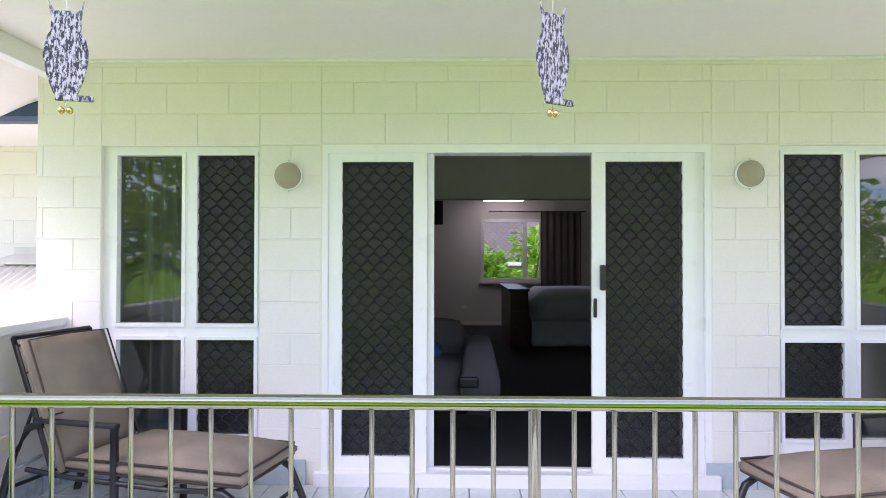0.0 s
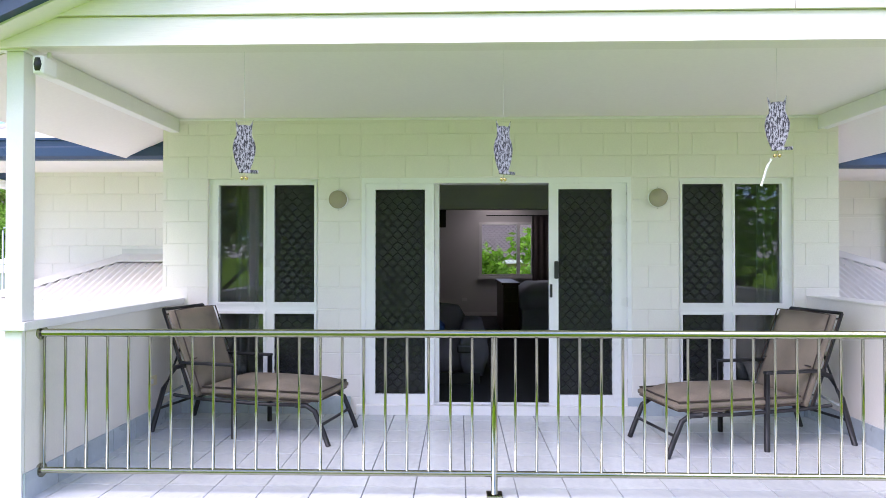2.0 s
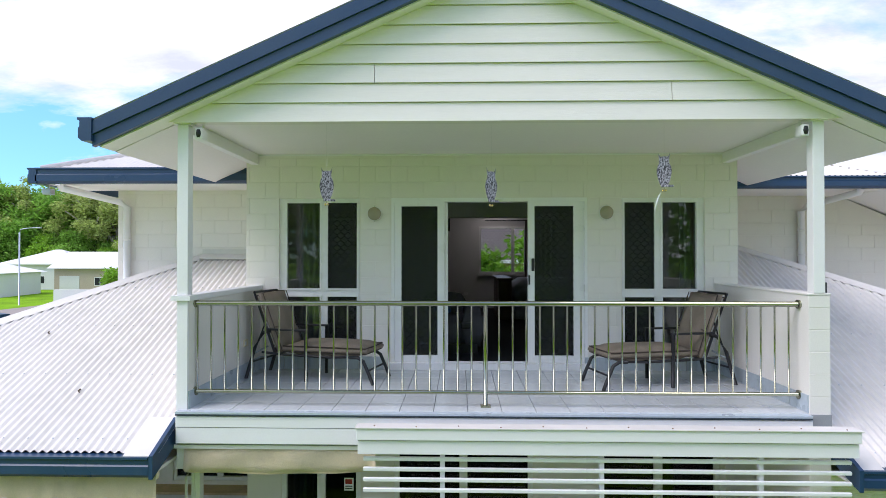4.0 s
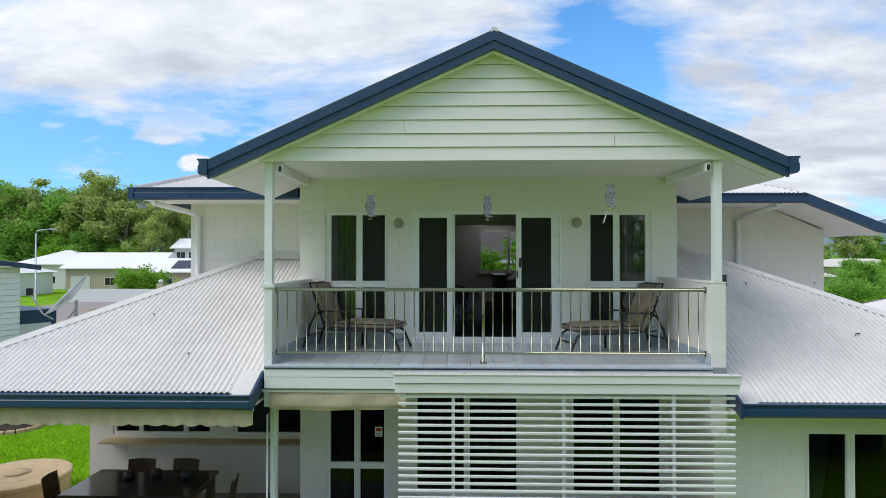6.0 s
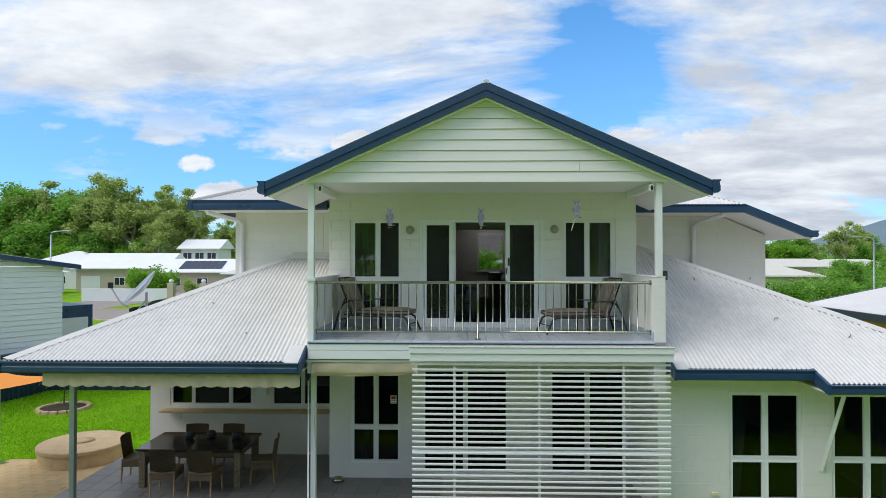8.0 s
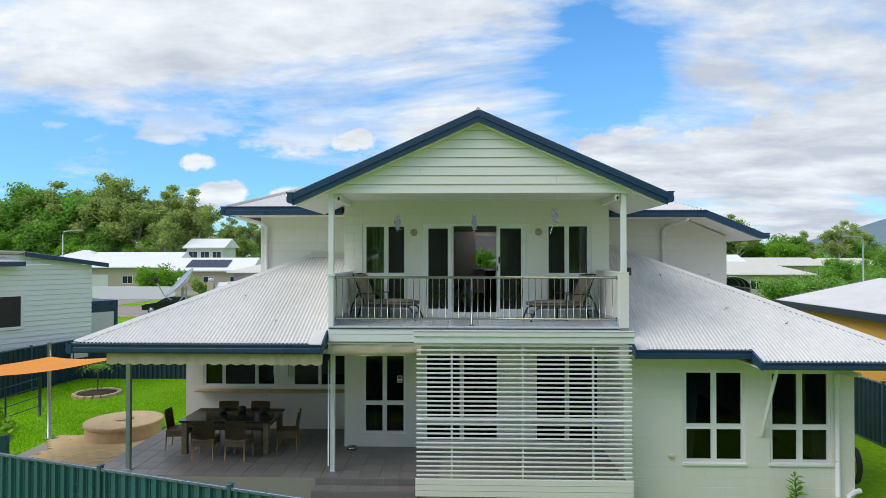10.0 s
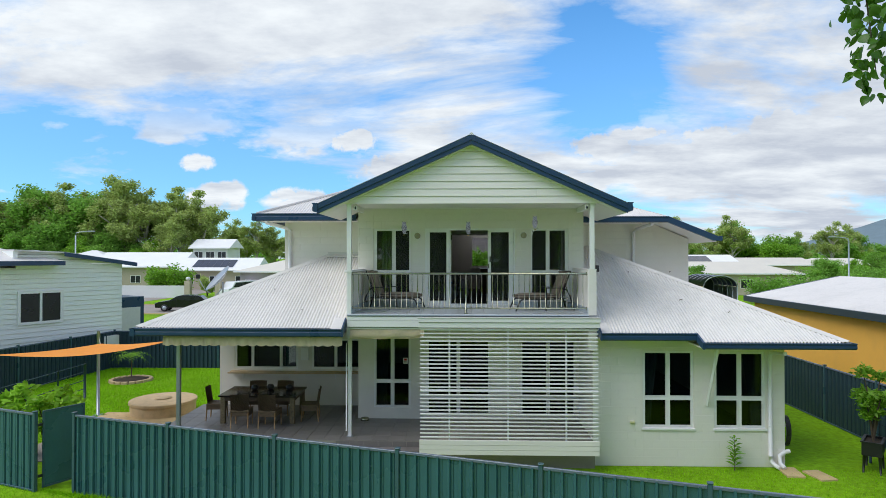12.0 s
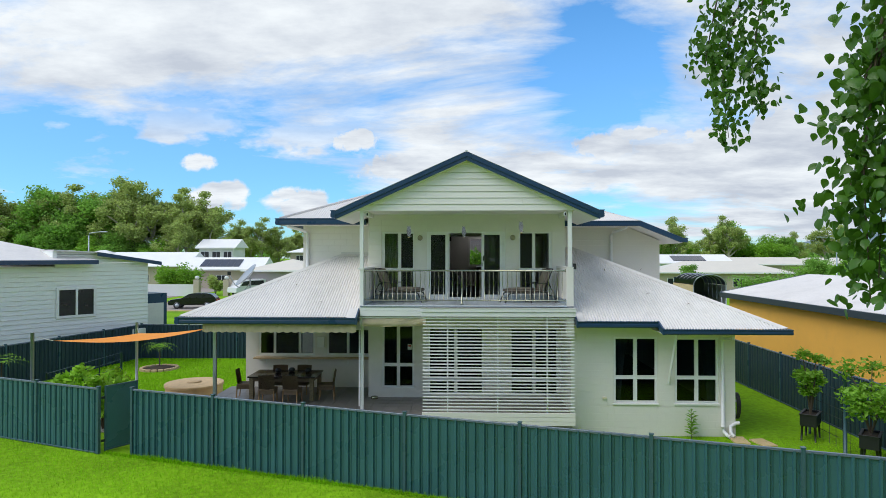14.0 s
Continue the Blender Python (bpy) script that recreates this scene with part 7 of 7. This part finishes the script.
for k in range(6):
    part("rib", tubes((arch(1.54, 0.05 + k * 1.08), 0.045)), M["galv"], cp, "curved steel rib")
fw = thing("front_wall", "cream rendered garden wall with gate pillars", "garden wall", at=(0, 0, G))
part("wall", boxes((-44.5, -34.4, 58.5, 58.8, 0, 1.5)), M["far_white"], fw)
for x in (-34.0, -30.2):
    pl = part("pillar", bbox(x - 0.35, x + 0.35, 58.3, 59.0, 0, 2.1, 0.03), M["far_cream"], fw)
    part("ball_finial", lathe(bmesh.new(), [(0.05, 2.1), (0.22, 2.2), (0.28, 2.35), (0.2, 2.52), (0.04, 2.58)], (x, 58.65, 0), 14), M["far_white"], pl)
shrub((-36.3, 60.6, G), 4.0, 2.6, M["leaf_bright"], 31, 4200, 0.17, "large clipped green hedge over the garden wall", "hedge")
shrub((-32.4, 60.5, G), 2.7, 1.4, M["leaf_olive"], 32, 1200, 0.2, "ornamental grass clump by the gate", "bush")
shrub((-39.0, 60.6, G), 3.6, 1.8, M["leaf_bright"], 33, 2600, 0.17, "green shrub over the garden wall", "bush")


def lamp_post(x, y, h, arm, name="street_lamp"):
    t = thing(name, "grey street lamp with a short arm", "street lamp", "street lamps", at=(x, y, G))
    bm = bmesh.new()
    tube(bm, [(0, 0, 0), (0, 0, h - 0.4), (0.1 * arm, 0, h - 0.1), (0.5 * arm, 0, h), (1.6 * arm, 0, h + 0.1)], 0.09, 8, 0.6)
    part("pole", bm, M["galv"], t)
    part("head", bbox(min(1.5 * arm, 2.3 * arm), max(1.5 * arm, 2.3 * arm), -0.15, 0.15, h + 0.03, h + 0.17, 0.05), M["galv"], t)


lamp_post(-46.5, 56, 8.0, 1)
lamp_post(45.5, 58, 7.3, -1)


def car(x, y, turn, body, label, van=False):
    c = thing("van" if van else "car", label, "van" if van else "car", at=(x, y, G + 0.03), turn=turn)
    if van:
        side = [(-2.5, 0.45), (-2.45, 1.1), (-2.0, 1.25), (-1.5, 1.95), (2.35, 2.05), (2.45, 0.45)]
        glassp = [(-1.75, 1.3), (-1.35, 1.85), (1.9, 1.9), (2.0, 1.3)]
    else:
        side = [(-2.2, 0.35), (-2.25, 0.7), (-1.95, 0.88), (-1.05, 0.99), (-0.35, 1.40), (0.25, 1.49), (1.2, 1.47), (1.75, 1.36), (2.12, 1.02), (2.2, 0.6), (2.12, 0.35)]
        glassp = [(-0.85, 1.02), (-0.3, 1.35), (0.25, 1.43), (1.2, 1.40), (1.62, 1.28), (1.75, 1.05)]
    part("body", bevelled(extruded(side, 1.76, "y", -0.88), 0.06, 2), body, c)
    part("side_glass", extruded(glassp, 1.79, "y", -0.895), M["far_dark"], c)
    for sx in (-1.4, 1.35):
        for sy in (-0.8, 0.8):
            w = part("wheel", lathe(bmesh.new(), [(0.2, -0.1), (0.32, -0.09), (0.33, 0), (0.32, 0.09), (0.2, 0.1)], (0, 0, 0), 20), M["black"], c)
            w.matrix_basis = pose(sx, sy, 0.33, 90, 0, 0)
            rim = part("rim", lathe(bmesh.new(), [(0.04, -0.11), (0.19, -0.105), (0.2, 0), (0.19, 0.105), (0.04, 0.11)], (0, 0, 0), 12), M["galv"], w)
    for sy in (-0.65, 0.65):
        part("tail_light", bbox(2.18, 2.27, sy - 0.2, sy + 0.2, 0.72, 0.88, 0.01), M["red"], c)
        part("headlight", bbox(-2.24, -2.12, sy - 0.18, sy + 0.18, 0.66, 0.8, 0.01), M["glass_clear"], c)
    return c


car(-26.3, 40.3, 12, M["carpaint"], "black hatchback parked in the street")
car(-28.0, 60.0, 60, M["carwhite"], "white van parked before the far house", True)
car(62.0, 88.0, 10, M["carwhite"], "silver car parked by the far house")

# ---- trees ----
def grove(kinds, spots):
    """First trees are built, the rest are copies turned and scaled."""
    for i, (x, y, s, k) in enumerate(spots):
        src = kinds[k % len(kinds)]
        if not src.get("used_once"):
            src["used_once"] = 1
            src.matrix_basis = pose(x, y, G, 0, 0, 40 * i)
            src.scale = (s, s, s)
        else:
            o = copy_thing(src, pose(x, y, G, 0, 0, 67 * i))
            o.scale = (s, s, s)


rng = random.Random(5)
gums = [tree(15.5, 5.2, M["leaf_olive"], M["bark"], 41, 12500, 0.23, "tall gum tree with pale limbs at the edge of the suburb", 0.3, "woodland trees", airy=0.72),
        tree(14.0, 5.6, M["leaf_far"], M["bark_dark"], 42, 14000, 0.27, "dense dark green tree at the edge of the suburb", 0.12, "woodland trees"),
        tree(15.0, 4.6, M["leaf_olive"], M["bark"], 43, 10500, 0.22, "slender gum tree with an open crown", 0.4, "woodland trees", airy=0.66),
        tree(12.5, 5.0, M["leaf_far"], M["bark_dark"], 44, 13000, 0.27, "rounded green tree at the edge of the suburb", 0.1, "woodland trees"),
        tree(10.0, 4.6, M["leaf_bright"], M["bark_dark"], 45, 12000, 0.25, "bright green leafy tree among the woods", 0.1, "woodland trees")]
spots = []
for i in range(24):
    x = -112 + 2.6 * i + rng.uniform(-1.0, 1.0)
    spots.append((x, 103 + rng.uniform(-4, 8), rng.uniform(1.16, 1.38), rng.choice((0, 2, 2, 0, 1))))
for i in range(14):
    x = -112 + 4.4 * i + rng.uniform(-1.5, 1.5)
    spots.append((x, 97 + rng.uniform(-2, 3), rng.uniform(0.7, 1.0), rng.choice((4, 3, 4, 1, 0))))
for i in range(14):
    x = -54 + 3.4 * i + rng.uniform(-1.0, 1.0)
    spots.append((x, 122 + rng.uniform(-4, 8), rng.uniform(0.72, 0.95), rng.choice((0, 1, 2, 3, 0))))
for i in range(34):
    x = -2 + 4.0 * i + rng.uniform(-1.5, 1.5)
    spots.append((x, 130 + rng.uniform(-8, 14), rng.uniform(0.72, 0.95), rng.choice((3, 1, 4, 4, 0))))
for x, y, s, k in ((61, 124, 0.98, 2), (57, 126, 0.74, 0), (78, 118, 0.85, 2), (52, 74, 0.42, 3), (60, 80, 0.45, 4), (44, 60, 0.4, 3), (66, 84, 0.5, 1), (72, 92, 0.55, 4), (28, 58, 0.35, 3)):
    spots.append((x, y, s, k))
grove(gums, spots)
for i, (x, y, h) in enumerate(((40.5, 58, 3.6), (47.5, 64, 4.4), (63, 78, 5.5), (30.5, 50, 2.6), (70, 76, 5.0))):
    frond_plant((x, y, G), h, 18, 2.2, "palm with arching fronds among the houses", "palm", 60 + i, M["leaf_far"] if i % 2 else M["leaf_bright"], 0.7)
for i, (x, y, h, s) in enumerate(((33, 52, 2.4, 2.5), (39, 55, 2.6, 3.0), (50, 68, 3.0, 4.0), (57, 72, 3.2, 4.0), (66, 90, 4, 5))):
    shrub((x, y, G), h, s, M["leaf_far"], 80 + i, 4200, 0.15, "bright green garden shrubs between the houses", "shrub")
shrub((1.6, 16.0, G), 5.8, 2.0, M["leaf_bright"], 95, 9000, 0.13, "bright green tree behind the house", "garden_tree")
far_house(3.0, 24.0, 16, 9, 4.9, 2.4, M["far_cream"], "house with a dusky pink roof behind the garden tree", 0, roofmat=M["roof_dusky"])
# woods beyond
clumps = [(-260 + 4.2 * i + rng.uniform(-2, 2), 160 + rng.uniform(-8, 25), rng.uniform(1.5, 6.5), rng.uniform(3.0, 5.0)) for i in range(150)]
ob = leaf_cloud("far_woods", clumps, 26000, 0.62, M["leaf_far"], None, 99)
tagged(ob, "band of far green woods beyond the houses", "woods", kind="stuff")
# hill, its distance haze carried by the material's colour
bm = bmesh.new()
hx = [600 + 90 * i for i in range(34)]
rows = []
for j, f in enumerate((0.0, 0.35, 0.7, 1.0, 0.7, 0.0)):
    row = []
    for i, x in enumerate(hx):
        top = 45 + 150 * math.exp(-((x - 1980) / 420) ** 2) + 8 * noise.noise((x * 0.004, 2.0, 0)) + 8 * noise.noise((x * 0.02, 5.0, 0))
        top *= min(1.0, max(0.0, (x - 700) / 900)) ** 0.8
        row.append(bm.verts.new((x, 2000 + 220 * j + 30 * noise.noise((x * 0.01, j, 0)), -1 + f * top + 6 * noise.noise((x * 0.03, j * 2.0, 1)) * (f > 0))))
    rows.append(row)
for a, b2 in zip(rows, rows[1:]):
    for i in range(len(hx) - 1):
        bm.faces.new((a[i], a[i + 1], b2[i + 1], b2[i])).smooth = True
solid("hill_backdrop", bm, M["hill"], "wooded hill on the horizon with haze put into its colour", "hill", kind="structure")

# trees of the park across from the balcony, seen in the window panes
park = [tree(11, 5.0, M["leaf_olive"], M["bark_dark"], 51, 2600, 0.26, "park tree facing the house", 0.25, "park trees"),
        tree(10, 5.5, M["leaf_bright"], M["bark_dark"], 52, 2600, 0.26, "leafy park tree facing the house", 0.2, "park trees")]
grove(park, [(-14, -30, 1.25, 0), (-4.5, -27, 1.35, 1), (6, -29, 1.35, 0), (15, -27, 1.2, 1), (-9, -34, 1.3, 0), (1, -36, 1.3, 1), (-25, -38, 1.1, 1), (27, -40, 1.0, 0), (-36, -44, 1.2, 0), (12, -48, 1.2, 1)])


# ---- overhanging branch by the camera's way ----
def leaf_mesh():
    bm = bmesh.new()
    outline = [(0, 0), (0.35, 0.10), (0.46, 0.32), (0.38, 0.58), (0.17, 0.84), (0, 1.05), (-0.17, 0.84), (-0.38, 0.58), (-0.46, 0.32), (-0.35, 0.10)]
    mid = [bm.verts.new((0, v, -0.06 * math.sin(v * 3))) for v in (0.0, 0.32, 0.6, 0.84, 1.05)]
    for s in (-1, 1):
        side = [bm.verts.new((s * u, v, 0.07)) for u, v in ((0.35, 0.10), (0.46, 0.32), (0.38, 0.58), (0.17, 0.84))]
        for q in ((mid[0], side[0], side[1], mid[1]), (mid[1], side[1], side[2], mid[2]), (mid[2], side[2], side[3], mid[3])):
            bm.faces.new(q if s > 0 else q[::-1]).smooth = True
        tri_ = (mid[3], side[3], mid[4])
        bm.faces.new(tri_ if s > 0 else tri_[::-1]).smooth = True
    return bm


def hanging_tree():
    t = thing("overhanging_tree", "tree with long hanging twigs of round green leaves", "tree")
    bm = bmesh.new()
    tube(bm, [(8.2, -13.2, G - 0.05), (8.0, -13.3, 2.5), (7.7, -13.5, 5.5), (7.2, -13.6, 8.2)], 0.28, 10, 0.6)
    part("trunk", bm, M["bark_dark"], t)
    bm = bmesh.new()
    b1 = [(7.4, -13.5, 7.2), (5.8, -12.8, 8.3), (4.2, -12.2, 8.2), (3.2, -11.9, 7.7)]
    b2 = [(7.5, -13.6, 6.9), (5.5, -14.6, 7.6), (3.7, -15.4, 7.2), (2.68, -15.7, 6.5)]
    tube(bm, b1, 0.11, 8, 0.25)
    tube(bm, b2, 0.11, 8, 0.2)
    part("bough", bm, M["bark_dark"], t)
    rng = random.Random(17)
    twigs = [[(2.72, -15.7, 6.55), (2.53, -15.66, 5.8), (2.45, -15.62, 5.0), (2.5, -15.6, 4.15)],
             [(2.9, -15.65, 6.75), (2.78, -15.62, 6.0), (2.76, -15.6, 5.3), (2.86, -15.6, 4.6)],
             [(2.6, -15.68, 6.0), (2.36, -15.62, 5.55), (2.27, -15.6, 5.25)],
             [(2.47, -15.63, 5.1), (2.29, -15.6, 4.9), (2.22, -15.58, 4.75)],
             [(3.12, -15.6, 6.95), (3.08, -15.6, 6.1), (3.02, -15.58, 5.3)],
             [(3.3, -11.95, 7.75), (3.12, -11.92, 7.1), (3.02, -11.9, 6.5), (3.1, -11.9, 5.85)],
             [(3.55, -12.0, 7.85), (3.42, -11.95, 7.2), (3.38, -11.9, 6.7), (3.5, -11.9, 6.25)],
             [(3.0, -11.85, 7.6), (2.9, -11.85, 7.1), (2.86, -11.8, 6.75)]]
    twigs = [[(x - (0.12 if tw[0][1] < -13 and i not in (2, 3) else 0.0), y, z) for x, y, z in tw] for i, tw in enumerate(twigs)]
    twigs += [[(2.62, -15.62, 6.4), (2.44, -15.6, 5.6), (2.46, -15.6, 4.9), (2.44, -15.58, 4.25)], [(2.68, -15.6, 5.6), (2.62, -15.57, 4.9), (2.66, -15.55, 4.3)]]
    count = 0
    rest = bmesh.new()
    lm = data_of("leaf", leaf_mesh(), M["leaf"])
    for tw in twigs:
        bm = bmesh.new()
        tube(bm, tw, 0.012, 5, 0.3)
        part("twig", bm, M["bark_dark"], t)
        n = int(185 * sum((Vector(a) - Vector(b)).length for a, b in zip(tw, tw[1:])))
        for k in range(n):
            f = (k + rng.random()) / n * (len(tw) - 1)
            i = min(int(f), len(tw) - 2)
            p = Vector(tw[i]).lerp(Vector(tw[i + 1]), f - i)
            s = rng.uniform(0.045, 0.088) * (1.2 if tw[0][1] > -13 else 1.0)
            off = Vector((rng.gauss(0, 0.105), rng.gauss(0, 0.13), rng.uniform(-0.14, 0.08)))
            at = Matrix.LocRotScale(p + off, Euler((radians(rng.uniform(-150, -60)), radians(rng.uniform(-40, 40)), radians(rng.uniform(0, 360)))), (s, s, s))
            count += 1
            if count <= 300:
                ob = new("leaf", lm)
                ob.parent, ob.matrix_basis = t, at
            else:
                old = len(rest.verts)
                rest.from_mesh(lm)
                rest.verts.ensure_lookup_table()
                bmesh.ops.transform(rest, matrix=at, verts=rest.verts[old:])
    tagged(part("leaves", rest, M["leaf"], t), kind="stuff")
    clumps = [(7.2 + rng.uniform(-2.0, 2.6), -13.6 + rng.uniform(-2.2, 2.2), 8.8 + rng.uniform(-0.6, 1.8), rng.uniform(0.6, 1.1)) for _ in range(16)]
    leaf_cloud("crown", clumps, 2600, 0.11, M["leaf"], t, 7)


hanging_tree()

# ---- grass blades on the near lawn ----
rng2 = np.random.default_rng(3)
cnt = 110000
gx = rng2.uniform(-15, 12, cnt)
gy = rng2.uniform(-13.0, -1.9, cnt)
line = -3.86 + FS * (gx + 8.52)
keep = ((gy < line - 0.04) & (gy > line - 4.2)) | ((gy > line + 0.1) & (gx > 3.0) & (gy < -1.8) & (gx < 10.8))
gx, gy = gx[keep], gy[keep]
cnt = len(gx)
ang = rng2.uniform(0, 6.283, cnt)
hh = rng2.uniform(0.025, 0.075, cnt)
wv = 0.006
lean = rng2.normal(0, 0.03, (cnt, 2))
z0 = np.full(cnt, G - 0.01)
v = np.stack([np.stack([gx - wv * np.cos(ang), gy - wv * np.sin(ang), z0], 1), np.stack([gx + wv * np.cos(ang), gy + wv * np.sin(ang), z0], 1), np.stack([gx + lean[:, 0], gy + lean[:, 1], z0 + hh + 0.02], 1)], 1).reshape(-1, 3)
tufts = 9000
tx = rng2.uniform(-9.3, 10.5, tufts)
ty = -3.86 + FS * (tx + 8.52) - 0.05 - np.abs(rng2.normal(0, 0.07, tufts))
clump = 0.5 + 0.5 * np.sin(tx * 2.3) * np.sin(tx * 0.71 + 1.0)
th = rng2.uniform(0.04, 0.10, tufts) + 0.08 * clump * rng2.random(tufts)
ta = rng2.uniform(0, 6.283, tufts)
tl = rng2.normal(0, 0.05, (tufts, 2))
tz = np.full(tufts, G - 0.01)
v = np.concatenate([v, np.stack([np.stack([tx - 0.008 * np.cos(ta), ty - 0.008 * np.sin(ta), tz], 1), np.stack([tx + 0.008 * np.cos(ta), ty + 0.008 * np.sin(ta), tz], 1), np.stack([tx + tl[:, 0], ty + tl[:, 1] - 0.03, tz + th], 1)], 1).reshape(-1, 3)])
cnt += tufts
# the lawn behind the house
lawn_n = 60000
lx, ly = rng2.uniform(-16.5, -8.1, lawn_n), rng2.uniform(-1.8, 10.8, lawn_n)
free = (np.hypot(lx + 9.85, ly - 2.85) > 1.06) & (np.hypot(lx + 13.7, ly - 8.0) > 0.9) & ((ly > 2.9) | (lx < -11.7))
lx, ly = lx[free], ly[free]
lawn_n = len(lx)
la = rng2.uniform(0, 6.283, lawn_n)
lh = rng2.uniform(0.03, 0.08, lawn_n)
ll = rng2.normal(0, 0.03, (lawn_n, 2))
lz = np.full(lawn_n, G - 0.01)
v = np.concatenate([v, np.stack([np.stack([lx - 0.016 * np.cos(la), ly - 0.016 * np.sin(la), lz], 1), np.stack([lx + 0.016 * np.cos(la), ly + 0.016 * np.sin(la), lz], 1), np.stack([lx + ll[:, 0], ly + ll[:, 1], lz + lh], 1)], 1).reshape(-1, 3)])
cnt += lawn_n
me = bpy.data.meshes.new("grass")
me.from_pydata(v.tolist(), [], np.arange(cnt * 3).reshape(-1, 3).tolist())
me.materials.append(M["blade"])
tagged(new("grass", me), "short green grass blades on the lawn and along the fence", "grass", kind="stuff")

# ---- block faces of the walls, laid last ----
DFRAME = (-1.235, 1.225, FL - 0.1, 5.215)
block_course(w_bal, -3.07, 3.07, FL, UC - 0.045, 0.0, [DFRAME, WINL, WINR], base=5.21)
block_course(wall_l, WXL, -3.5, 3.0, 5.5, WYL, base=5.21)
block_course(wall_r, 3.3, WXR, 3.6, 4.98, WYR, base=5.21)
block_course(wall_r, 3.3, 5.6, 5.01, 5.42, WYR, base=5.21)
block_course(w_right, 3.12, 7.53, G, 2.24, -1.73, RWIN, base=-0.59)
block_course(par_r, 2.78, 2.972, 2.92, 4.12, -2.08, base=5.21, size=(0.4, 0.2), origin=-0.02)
